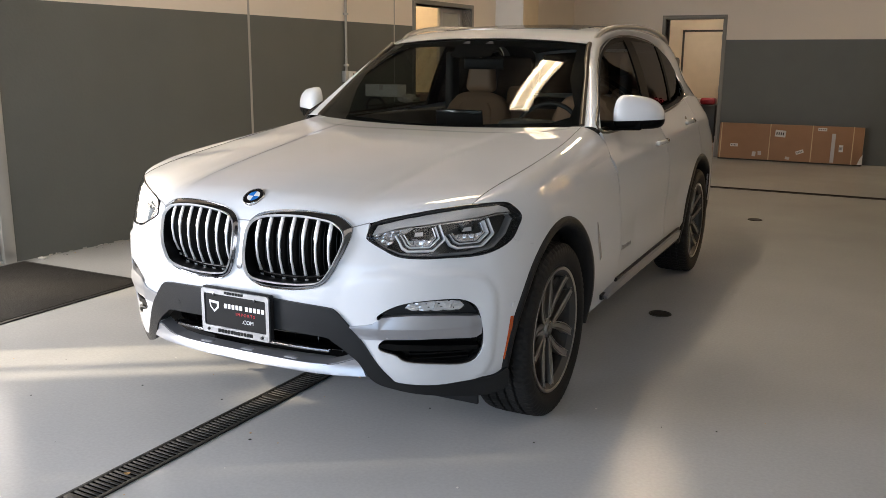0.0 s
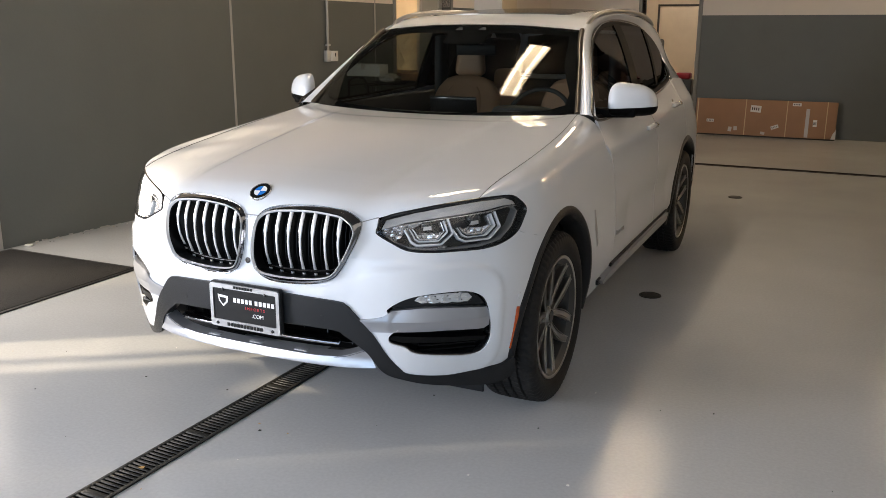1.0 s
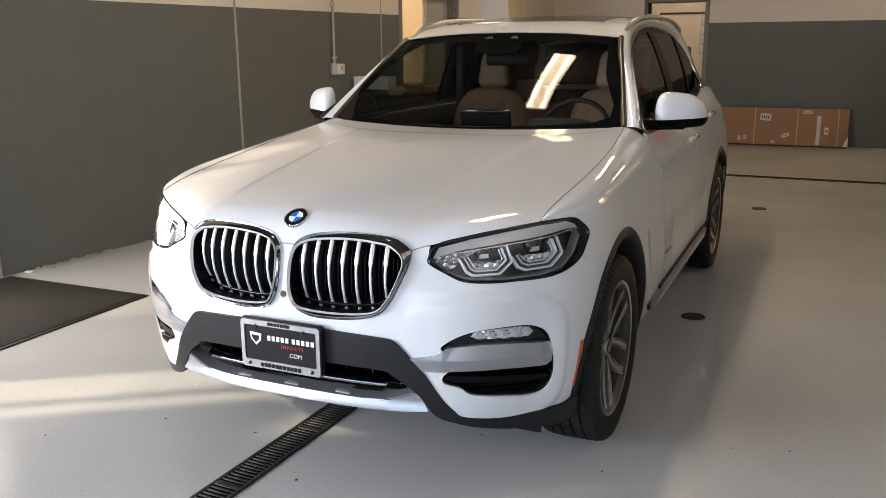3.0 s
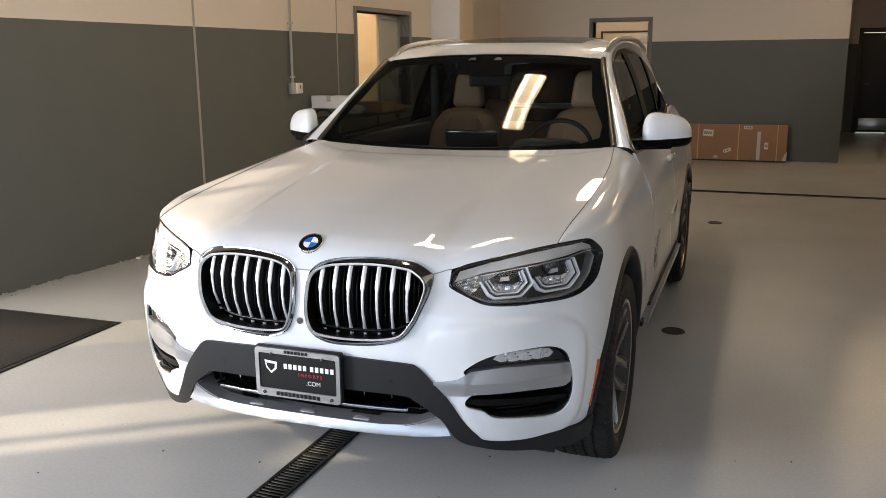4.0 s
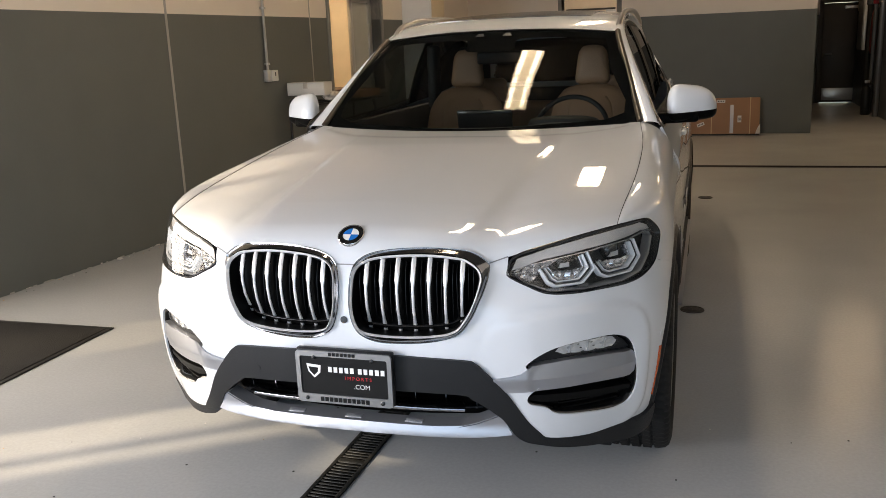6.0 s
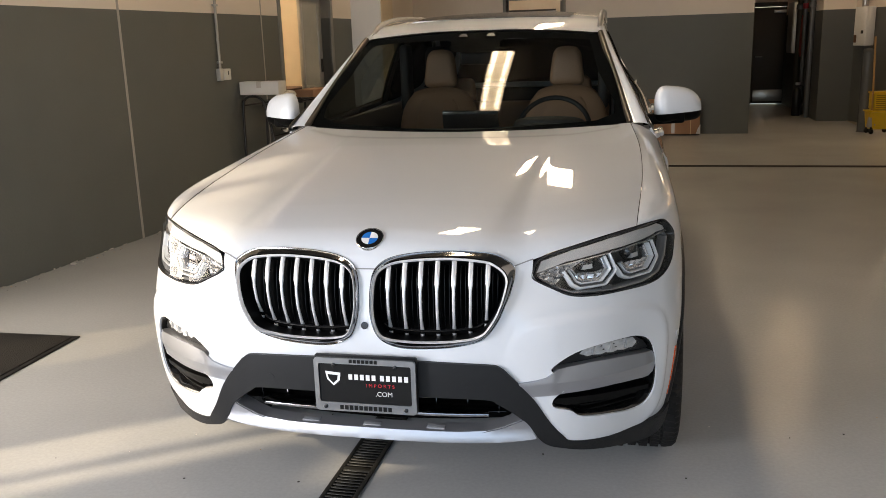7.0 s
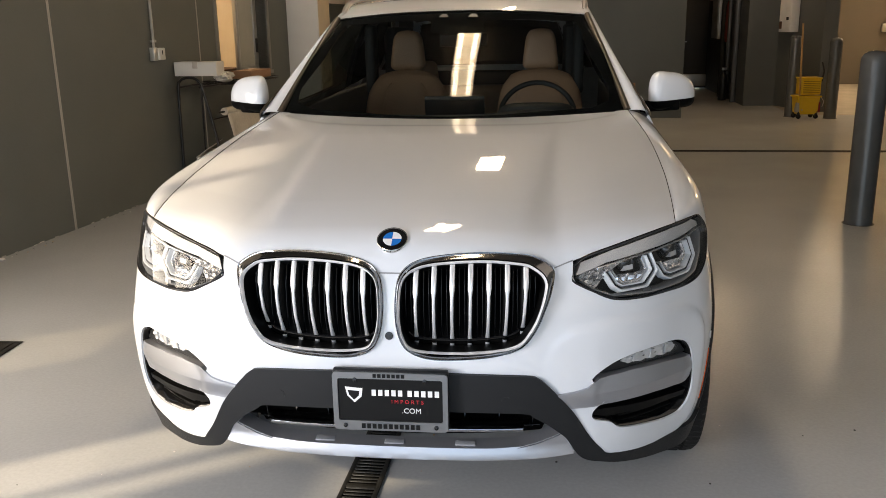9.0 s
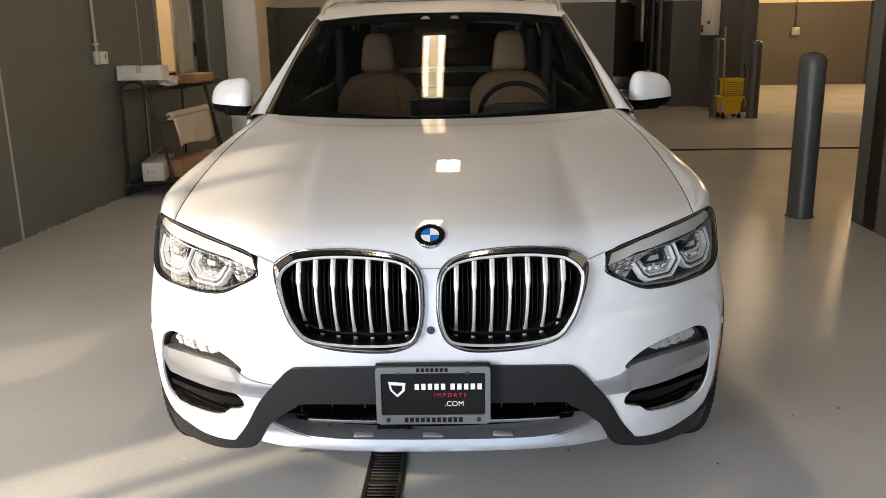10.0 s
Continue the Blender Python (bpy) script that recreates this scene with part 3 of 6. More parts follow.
def band(name, material, loop_a, loop_b, offs, f=body, closed=True):
    """A moulded strip between two lines of equally many points; offs lifts it off the surface across its width."""
    la, lb, n = np.array(loop_a), np.array(loop_b), len(loop_a)
    rows = []
    for k, o in enumerate(offs):
        t = k / (len(offs) - 1)
        p = la + (lb - la) * t
        rows.append(f(p[:, 0], p[:, 1]) + normals(f, p[:, 0], p[:, 1]) * o)
    verts = [v for r in rows for v in r]
    faces = []
    for k in range(len(offs) - 1):
        for i in range(n if closed else n - 1):
            j = (i + 1) % n
            faces.append((k * n + i, k * n + j, (k + 1) * n + j, (k + 1) * n + i))
    me = mesh(name, verts, faces, material)
    bm = bmesh.new()
    bm.from_mesh(me)
    bmesh.ops.recalc_face_normals(bm, faces=bm.faces[:])
    bm.to_mesh(me)
    bm.free()
    me.set_sharp_from_angle(angle=radians(55))
    return me


def even(loop, n):
    """A closed line with n evenly spaced points."""
    lp = np.array(loop)
    d = np.concatenate(((0,), np.cumsum(np.linalg.norm(np.roll(lp, -1, 0) - lp, axis=1))))
    lp = np.vstack((lp, lp[:1]))
    t = np.linspace(0, d[-1], n, endpoint=False)
    return np.stack((np.interp(t, d, lp[:, 0]), np.interp(t, d, lp[:, 1])), 1)


def inset(loop, d):
    """A closed line moved inwards by d."""
    lp = np.array(loop)
    t = np.roll(lp, -1, 0) - np.roll(lp, 1, 0)
    t /= np.maximum(np.linalg.norm(t, axis=1, keepdims=True), 1e-9)
    area = np.sum(lp[:, 0] * np.roll(lp[:, 1], -1) - lp[:, 1] * np.roll(lp[:, 0], -1))
    nrm = np.stack((-t[:, 1], t[:, 0]), 1) * np.sign(area)
    return lp + nrm * d


def flip(loop, side):
    return [(side * p[0], p[1]) for p in loop] if side > 0 else [(side * p[0], p[1]) for p in loop][::-1]


# ------------------------------------------------------------------ outlines on the body (metres round the nose, height)
LAMP = spline([(1.00, .942), (1.055, .922), (1.095, .885), (1.075, .850), (1.04, .812), (.98, .786), (.89, .767), (.78, .765), (.69, .764), (.61, .771),
               (.55, .796), (.495, .824), (.492, .842), (.515, .884), (.62, .910), (.74, .930), (.86, .941)], 5)
KID_OUT = spline([(.014, .772), (.02, .840), (.04, .873), (.08, .894), (.15, .906), (.25, .911), (.34, .907), (.39, .898), (.43, .876), (.443, .858),
                  (.435, .809), (.415, .757), (.39, .705), (.35, .660), (.28, .639), (.21, .631), (.13, .629), (.08, .638), (.04, .663), (.02, .711)], 5)
KID_IN = spline([(.030, .772), (.034, .825), (.05, .854), (.09, .872), (.16, .881), (.26, .884), (.35, .876), (.385, .862), (.408, .841), (.412, .811),
                 (.395, .751), (.37, .706), (.34, .675), (.28, .662), (.19, .657), (.11, .659), (.06, .668), (.040, .695), (.031, .734)], 5)
POCKET = spline([(.545, .560), (.60, .598), (.67, .617), (.77, .624), (.835, .618), (.88, .588), (.90, .517), (.905, .437), (.885, .388), (.84, .373),
                 (.76, .380), (.65, .394), (.61, .420), (.56, .436), (.552, .455), (.565, .474), (.60, .50), (.575, .535)], 4)
# the lower opening between bumper guard and skid plate, left half from the middle outwards
OPENING = [(.16, .490), (.355, .482), (.40, .462), (.44, .434), (.465, .408), (.46, .385), (.43, .362), (.36, .352), (.13, .349)]
GUARD_OUT = [(.16, .594), (.36, .584), (.40, .572), (.425, .549), (.455, .517), (.50, .463), (.55, .387), (.595, .337), (.63, .313), (.76, .300), (.88, .308), (.97, .314), (1.02, .330)]
GUARD_LOW = [(1.04, .25), (.97, .236), (.86, .240), (.69, .266), (.60, .290), (.55, .308), (.518, .336), (.482, .388)]
ARCH_Y, ARCH_Z, WHEEL_Y2 = 0.795, 0.355, 3.655
flank_s = lambda y: np.interp(y, body(np.linspace(0, 4.6, 900), 0.5)[:, 1], np.linspace(0, 4.6, 900))


def arch(cy, r, a0, a1, n=24, rz=1.0):
    """Part of a wheel arch, from angle a0 to a1 in degrees, seen from the side (0 is towards the tail)."""
    out = []
    for i in range(n + 1):
        a = radians(a0 + (a1 - a0) * i / n)
        out.append((float(flank_s(cy + r * math.cos(a))), ARCH_Z + rz * r * math.sin(a)))
    return out


def mirror_whole(half):
    """A closed outline from its left half, given from the top middle outwards and down to the bottom middle."""
    return [(-a, b) for a, b in half][::-1] + list(half)


# ------------------------------------------------------------------ bumper and nose
lower = sorted([p for p in LAMP if p[1] < .823], key=lambda p: p[0])
tip = [(.44, .8645), (.495, .879), (.492, .842)]
R_OUT = 0.472
half = [(.10, .8600), *tip, *[tuple(p) for p in lower if .496 < p[0] < 1.045], (1.055, .803), (1.16, .772),
        *[p for p in arch(ARCH_Y, R_OUT, 128, 186, 12)], (1.03, .27), (.88, .25), (.63, .292), (.53, .340), (.40, .341), (.10, .341)]
bumper_out = mirror_whole(half)
open_loop = mirror_whole([(.02, .492), *OPENING, (.02, .349)])
holes = [open_loop]
for sd in (1, -1):
    holes += [flip(list(map(tuple, inset(KID_OUT, .006))), sd), flip(list(map(tuple, POCKET)), sd)]


def cheek(a, b):
    """The raised cheek round each corner intake, with a crease under the lamps."""
    a = np.abs(a)
    r = (np.abs((a - .68) / .265) ** 4.5 + np.abs((b - .50) / (.215 + .02 * (a - .68))) ** 4.5) ** (1 / 4.5)
    raised = .5 + .5 * np.tanh((1 - r) / .020)
    return .0105 * raised * np.clip((a - .40) / .16, 0, 1)


bumper = part("bumper", skin("bumper", M_PAINT, bumper_out, holes, 0, .02, .012, dome=cheek), car, "white painted front bumper cover")

# dark block behind the openings, its colour standing in for their shade
part("opening_backing", box_data("opening_backing", (-.52, .16, .34), (.52, .75, .84), M_BLACK, 0.02), car)


def kidney(side):
    o_ = even(flip(KID_OUT, side), 140)
    i_ = even(flip(KID_IN, side), 140)
    sh_ = int(np.argmin(np.linalg.norm(i_ - o_[0], axis=1)))
    i_ = np.roll(i_, -sh_, 0)
    mix_ = lambda q: o_ + (i_ - o_) * q
    # one chrome surround in dark and bright copies, reflections in their colours
    ring = part("grille_frame", band("grille_frame", M_REFCHROME, mix_(.12), inset(i_, -.007), (.004, .007, .012, .017, .020)), car, "chrome kidney grille surround, dark ceiling reflection in its colour, with bright edges")
    part("outer_edge", band("outer_edge", M_CHROME, mix_(-.04), mix_(.14), (-.012, .003, .006, .004, -.006)), ring)
    part("inner_ring", band("inner_ring", M_BRIGHT, inset(i_, -.0062), inset(i_, .0005), (.010, .020, .024, .022, .012)), ring, "chrome inner ring, bright reflection in its colour")
    part("ring_throat", band("ring_throat", M_FIN, inset(i_, .0003), inset(i_, .0020), (.013, -.01, -.04)), ring)
    # black sheet in place of the grille's shaded depth
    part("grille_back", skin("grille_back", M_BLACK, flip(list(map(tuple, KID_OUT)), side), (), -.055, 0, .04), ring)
    tops = np.array(sorted([p for p in KID_IN if p[1] > .80], key=lambda p: p[0]))
    lows = np.array(sorted([p for p in KID_IN if p[1] < .74], key=lambda p: p[0]))
    for i in range(7):
        s0, lean = 0.072 + 0.0488 * i, 0.004
        top = float(np.interp(s0, tops[:, 0], tops[:, 1])) + .004
        low = float(np.interp(s0 - lean, lows[:, 0], lows[:, 1])) - .004
        zs = low + (top - low) * np.array((0, .025, .05, .112, .13, .18, .25, .35, .45, .55, .63, .67, .71, .78, .86, .93, 1))
        t = (zs - low) / (top - low)
        mid = s0 - lean * (1 - t)
        wide = .0043 + .0026 * np.clip((t - .64) / .07, 0, 1) + .0014 * np.clip((.2 - t) / .06, 0, 1)
        bow = np.interp(t, (0, .1, .35, .55, .72, 1), (-.046, -.040, -.012, .002, .008, .006))
        verts, faces = [], []
        for k, (m_, w_, z_, b_) in enumerate(zip(mid, wide, zs, bow)):
            for ds, o in ((-w_, -.004), (-w_, 0), (-w_ * .6, .0018), (w_ * .6, .0018), (w_, 0), (w_, -.004)):
                p, n = body(m_ + ds, z_), normals(body, np.array(m_ + ds), np.array(z_))
                q = p + n * (b_ + o)
                verts.append((side * q[0], q[1], q[2]))
            if k and k != 3:
                for j in range(5):
                    f = (k * 6 - 6 + j, k * 6 - 5 + j, k * 6 + 1 + j, k * 6 + j)
                    faces.append(f if side > 0 else f[::-1])
        part("slat", mesh("slat", verts, faces, M_SLAT), ring, "satin silver upright grille bar")
        # the dark fin that each bar sits on
        fin, ff = [], []
        for k, (m_, z_, b_) in enumerate(zip(mid, zs, bow)):
            for ds, o in ((-.013, -.05), (-.006, -.010), (.006, -.010), (.013, -.05)):
                q = body(m_ + ds, z_) + normals(body, np.array(m_ + ds), np.array(z_)) * (b_ + o)
                fin.append((side * q[0], q[1], q[2]))
            if k:
                for j in range(3):
                    f = (k * 4 - 4 + j, k * 4 - 3 + j, k * 4 + 1 + j, k * 4 + j)
                    ff.append(f if side > 0 else f[::-1])
        part("fin", mesh("fin", fin, ff, M_FIN), ring)
    # glossy black ribs between the bars, and the dark ledge that their feet stand on
    for i in range(8):
        for ds in (-.0075, .0075):
            s0 = .0476 + .0488 * i + ds
            zs = np.linspace(float(np.interp(s0, lows[:, 0], lows[:, 1])) + .012, float(np.interp(s0, tops[:, 0], tops[:, 1])) - .002, 12)
            t = (zs - zs[0]) / (zs[-1] - zs[0])
            dip = np.interp(t, (0, .3, .7, 1), (-.060, -.036, -.020, -.020))
            la, lb = np.stack((np.full(12, side * (s0 - .0022)), zs), 1), np.stack((np.full(12, side * (s0 + .0022)), zs), 1)
            rows = [body(l[:, 0], l[:, 1]) + normals(body, l[:, 0], l[:, 1]) * (dip + o)[:, None] for l, o in ((la, -.02), (la, -.002), (.5 * (la + lb), 0), (lb, -.002), (lb, -.02))]
            faces = [(k * 12 + j, k * 12 + j + 1, k * 12 + 13 + j, k * 12 + 12 + j)[::side] for k in range(4) for j in range(11)]
            part("rib", mesh("rib", np.array(rows).reshape(-1, 3), faces, M_RIB), ring)
    ss = np.linspace(.048, .352, 34)
    lz = np.interp(ss, lows[:, 0], lows[:, 1])
    part("grille_ledge", band("grille_ledge", M_RIB, [(side * a, b + .027) for a, b in zip(ss, lz)], [(side * a, b + .011) for a, b in zip(ss, lz)], (-.085, -.050, -.044, -.043, -.060), closed=False), ring, "gloss black ledge under the grille bars")


for sd in (1, -1):
    kidney(sd)

# black bumper guard, as a moulding that runs round the openings and under the corners
guard_half = [(.02, .596), *GUARD_OUT, *GUARD_LOW, (.458, .410), (.43, .433), (.39, .459), (.352, .475), (.16, .483), (.02, .485)]
gh = spline(guard_half, 4, False)
guard_loop = [tuple(p) for p in gh]
left_g = [(a, b) for a, b in guard_loop]
right_g = [(-a, b) for a, b in left_g][::-1]
part("bumper_guard", skin("bumper_guard", M_CLAD, right_g + left_g, (), .012, .04, .02), car, "grained black plastic lower bumper guard")
# silver skid plate
sk_half = [(.02, .366), (.13, .366), (.28, .365), (.36, .368), (.40, .379), (.470, .405), (.510, .341), (.42, .336), (.31, .335), (.13, .336), (.02, .336)]
sk = [(-a, b) for a, b in sk_half][::-1] + sk_half
part("skid_plate", skin("skid_plate", M_SILVER, sk, (), .010, .05, .012, dome=lambda a, b: .010 * np.clip((.359 - b) / .020, -.4, 1)), car, "satin silver skid plate")
step_rows = []
for dy, dz in ((.000, -.004), (.004, .000), (.018, .0005), (.032, .001), (.042, .002)):
    ss = np.linspace(-.465, .465, 61)
    zz = np.interp(np.abs(ss), (0, .34, .40, .465), (.365, .365, .378, .403))
    p = body(ss, zz) + normals(body, ss, zz) * .008
    step_rows.append(p + np.stack((0 * ss, 0 * ss + dy, 0 * ss + dz), 1))
step_faces = [(k * 61 + i, k * 61 + i + 1, k * 61 + 62 + i, k * 61 + 61 + i) for k in range(4) for i in range(60)]
part("intake_shelf", mesh("intake_shelf", np.array(step_rows).reshape(-1, 3), step_faces, M_SHELF), car, "upper step of the silver skid plate, its shade in a darker grey")
for c in (-.20, 0, .20):
    o = part("shelf_pad", box_data("shelf_pad", (-.029, 0, -.004), (.029, .028, .0035), M_PADG, .003), car, "small grey pad on the step")
    o.matrix_basis = pose(c, float(body(c, .366)[1]) + .006, .366, 4, 0, 0)
part("undertray", box_data("undertray", (-.60, .50, .23), (.60, 4.45, .30), M_LINER, .02), car)

# intake behind the lower opening: black sheet for its shaded depth, chrome strip, grid bars
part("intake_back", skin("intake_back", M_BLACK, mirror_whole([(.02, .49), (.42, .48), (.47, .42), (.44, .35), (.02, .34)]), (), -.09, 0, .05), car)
part("intake_strip", band("intake_strip", M_STRIP, [(-.365 + .73 * i / 40, .432 - .004 * abs(-1 + i / 20)) for i in range(41)], [(-.365 + .73 * i / 40, .408 - .002 * abs(-1 + i / 20)) for i in range(41)], (-.05, -.004, .001, -.002, -.020, -.022, -.008, -.004, -.010, -.05), closed=False), car, "slim chrome strip in the lower intake")
for k in range(2):
    part("intake_bar", band("intake_bar", M_GLOSSB, [(-.42 + .84 * i / 30, .456 - .050 * k) for i in range(31)], [(-.42 + .84 * i / 30, .449 - .050 * k) for i in range(31)], (-.07, -.045, -.045, -.07), closed=False), car)
for k in range(9):
    x = -.40 + .1 * k
    part("intake_rib", band("intake_rib", M_GLOSSB, [(x - .004, .475 - .012 * i) for i in range(8)], [(x + .004, .475 - .012 * i) for i in range(8)], (-.08, -.055, -.055, -.08), closed=False), car)


def blade_lift(a, b):
    """A ridge along the blade, lying on the cheek at its inner point."""
    a = np.abs(a)
    ridge = .014 * np.minimum(1 - (b - .520) / .062, 1) - .008 * np.clip((.520 - b) / .04, 0, 1)
    grown = np.clip((a - .46) / .10, 0, 1)
    over = cheek(a, b) + .002 + .004 * np.clip(1 - np.abs(b - .520) / .03, 0, 1)
    return np.maximum(ridge * grown, over * np.clip((.62 - a) / .07, 0, 1)) - .25 * np.clip(a - .862, 0, 1)


def corner_intake(side):
    F = lambda lp: flip(list(map(tuple, lp)), side)
    back = part("corner_intake", skin("corner_intake", M_FIN, F(POCKET), (), -.045, 0, .03), car, "gloss black corner intake")
    part("intake_rim", band("intake_rim", M_GLOSSB, even(F(inset(POCKET, -.003)), 80), even(F(inset(POCKET, .006)), 80), (-.004, .004, .002, -.045)), back)
    part("fog_panel", skin("fog_panel", M_CLAD, F([(.560, .563), (.60, .594), (.665, .613), (.77, .620), (.832, .614), (.868, .590), (.890, .560), (.72, .569)]), (), -.014, .02, .02), back)
    bar = [(.448, .522), (.50, .529), (.530, .536), (.565, .560), (.67, .567), (.78, .563), (.890, .554), (.900, .548), (.900, .483), (.885, .473), (.75, .480), (.55, .479), (.482, .478)]
    part("silver_blade", skin("silver_blade", M_SILVER, F(bar), (), .003, .03, .007, dome=blade_lift, sharp=16), back, "satin silver blade across the corner intake")
    fog = [(.640, .590), (.655, .606), (.72, .612), (.80, .613), (.832, .608), (.846, .592), (.830, .576), (.75, .578), (.665, .581)]
    fogp = part("fog_lamp", skin("fog_lamp", M_FOG, F(fog), (), -.012, .012, .006, dome=lambda a, b: .0018 * np.sin(a * 150 + b * 90) + .0011 * np.sin(b * 420 - a * 120), sharp=20), back, "slim clear LED fog lamp")
    part("fog_lens", skin("fog_lens", M_LENS, F(fog), (), -.001, 0, .02), fogp)
    for k in range(3):
        c = .680 + .060 * k
        part("fog_cell", skin("fog_cell", M_LAMPG, F([(c, .584), (c + .005, .584), (c + .011, .608), (c + .006, .608)]), (), -.006, .006, .02), fogp)
    fin = [(.548, .447), (.57, .460), (.76, .449), (.895, .438), (.89, .424), (.76, .428), (.60, .434)]
    part("intake_fin", skin("intake_fin", M_FIN, F(fin), (), -.002, .05, .02), back)
    for k in range(2):
        part("intake_louvre", skin("intake_louvre", M_FIN, F([(.66, .415 - .018 * k), (.87, .412 - .018 * k), (.87, .406 - .018 * k), (.66, .409 - .018 * k)]), (), -.022, .02, .04), back)


def seam(name, line, w=.0013, off=.0015, f=body, mat_=None):
    """A shut line: a narrow dark groove strip that follows a surface."""
    ln = np.array(spline(line, 10, False))
    t = np.gradient(ln, axis=0)
    t /= np.maximum(np.linalg.norm(t, axis=1, keepdims=True), 1e-9)
    nn = np.stack((-t[:, 1], t[:, 0]), 1) * w
    return band(name, mat_ or M_BLACK, ln + nn, ln - nn, (off, off), f, False)


def round_mark(name, s, z, r, material, off=.003, lip=.006):
    lp = [(s + r * math.cos(a) , z + r * math.sin(a)) for a in np.linspace(0, 2 * math.pi, 20, endpoint=False)]
    return skin(name, material, lp, (), off, lip, .01)


def headlamp(side):
    F = lambda lp: flip(list(map(tuple, lp)), side)
    base = part("headlamp", band("headlamp", M_LAMPB, even(F(inset(LAMP, -.003)), 130), even(F(inset(LAMP, .008)), 130), (-.012, .002, .0035, -.002, -.06)), car, "clear LED headlamp with two ringed light units")
    part("lamp_bowl", skin("lamp_bowl", M_BOWL, F(LAMP), (), -.06, 0, .03), base)
    part("lens", skin("lens", M_LENS, F(inset(LAMP, .008)), (), .002, 0, .025), base)
    brow = [(.507, .842), (.522, .876), (.62, .9015), (.74, .9215), (.86, .9325), (.985, .935), (1.028, .921), (1.045, .907), (.98, .911), (.90, .903), (.75, .890), (.60, .870)]
    part("lamp_brow", skin("lamp_brow", M_LAMPG, F(brow), (), -.014, .03, .015, dome=lambda a, b: .10 * (b - .90) * np.clip((np.abs(a) - .5) * 5, 0, 1) + .0012 * np.sin(b * 900 - a * 60 * side), sharp=60), base, "long silver reflector brow")
    part("brow_edge", band("brow_edge", M_REFL, F([(.56, .858), (.75, .884), (.90, .897), (.98, .906), (1.045, .905)]), F([(.565, .854), (.75, .878), (.905, .8905), (.985, .8995), (1.043, .8975)]), (-.014, -.008, -.008, -.020), closed=False), base)
    part("inner_fin", skin("inner_fin", M_REFL, F([(.510, .834), (.526, .852), (.66, .874), (.625, .852), (.592, .828), (.562, .806)]), (), -.020, .01, .006, dome=lambda a, b: .004 * np.sin((b - .22 * np.abs(a)) * 270), sharp=30), base)
    rail = [(.515, .832), (.555, .806), (.615, .784), (.75, .777), (.87, .780), (.955, .797), (1.015, .836), (1.050, .885), (1.02, .915)]
    rl = np.array([(np.interp(u, range(9), [p[0] for p in rail]), np.interp(u, range(9), [p[1] for p in rail])) for u in np.linspace(0, 8, 49)])
    part("lamp_rail", band("lamp_rail", M_RAIL, F(rl + (-.004, .006)), F(rl + (.002, -.008)), (-.04, -.016, -.012, -.010, -.02), closed=False), base)
    for pts, c in (([(.590, .842), (.618, .803), (.640, .791), (.728, .792), (.768, .828), (.744, .880)], (.672, .852)), ([(.764, .842), (.79, .809), (.818, .797), (.908, .800), (.960, .838), (.935, .893)], (.855, .865))):
        for wide, off, m_, hw in ((.0, -.008, M_DRL, .0050), (.0125, -.013, M_LAMPR, .0022), (.0225, -.012, M_DRL, .0034), (.038, -.022, M_REFL, .0045)):
            key = [(c[0] + (p[0] - c[0]) * (1 - wide * 9), c[1] + (p[1] - c[1]) * (1 - wide * 9)) for p in pts]
            us = sorted(set([round(k + d, 2) for k in range(6) for d in (-.14, -.05, .05, .14, .5) if 0 <= k + d <= 5] + [0, 5]))
            ln = np.array([(np.interp(u, range(6), [p[0] for p in key]), np.interp(u, range(6), [p[1] for p in key])) for u in us])
            t = np.gradient(ln, axis=0)
            t /= np.linalg.norm(t, axis=1, keepdims=True)
            nn = np.stack((-t[:, 1], t[:, 0]), 1) * hw
            part("light_guide", band("light_guide", m_, F(ln + nn), F(ln - nn), (off - .02, off, off + .002, off + .002, off, off - .02), closed=False), base, "pale hexagonal light guide")
        q, n = body(c[0], c[1]), normals(body, np.array(c[0]), np.array(c[1]))
        pos = Vector((side * (q - n * .05)[0], (q - n * .05)[1], c[1]))
        ball = lathe("projector", [(0.0001, .028), (.012, .026), (.022, .019), (.028, .008), (.029, 0), (.033, -.004), (.033, -.02)], M_GLOSSB, 24)
        o = part("projector", ball, base, "dark projector lens")
        o.matrix_parent_inverse = Matrix.Identity(4)
        o.matrix_basis = Matrix.Translation(pos) @ Vector((side * n[0] * .4, -1, .1)).to_track_quat("Z", "Y").to_matrix().to_4x4()
        part("reflector_step", skin("reflector_step", M_REFL, F([(c[0] - .050, c[1] - .024), (c[0] - .020, c[1] - .048), (c[0] + .040, c[1] - .046), (c[0] + .066, c[1] - .016), (c[0] + .03, c[1] - .022), (c[0] - .03, c[1] - .020)]), (), -.026, .015, .008, dome=lambda a, b: .004 * np.sin(a * 230) + .004 * np.sin(b * 300), sharp=25), base)
        part("shade_bar", skin("shade_bar", M_LAMPG, F([(c[0] - .016, c[1] - .012), (c[0] + .016, c[1] - .010), (c[0] + .014, c[1] + .004), (c[0] - .014, c[1] + .002)]), (), -.020, .02, .02), base)
    part("lamp_tag", skin("lamp_tag", M_LAMPR, F([(.715, .790), (.750, .788), (.745, .772), (.712, .774)]), (), -.012, .004, .03), base)


for sd in (1, -1):
    corner_intake(sd)
    headlamp(sd)
    part("marker", skin("marker", M_ORANGE, flip([(1.010, .533), (1.024, .531), (1.009, .360), (.993, .370)], sd), (), .003, .01, .02), car, "orange side marker reflector")
    part("parking_sensor", round_mark("parking_sensor", sd * 1.025, .572, .011, M_PAINT), car)
    part("parking_sensor", round_mark("parking_sensor", sd * .31, .515, .012, M_CLAD, .0129), car)
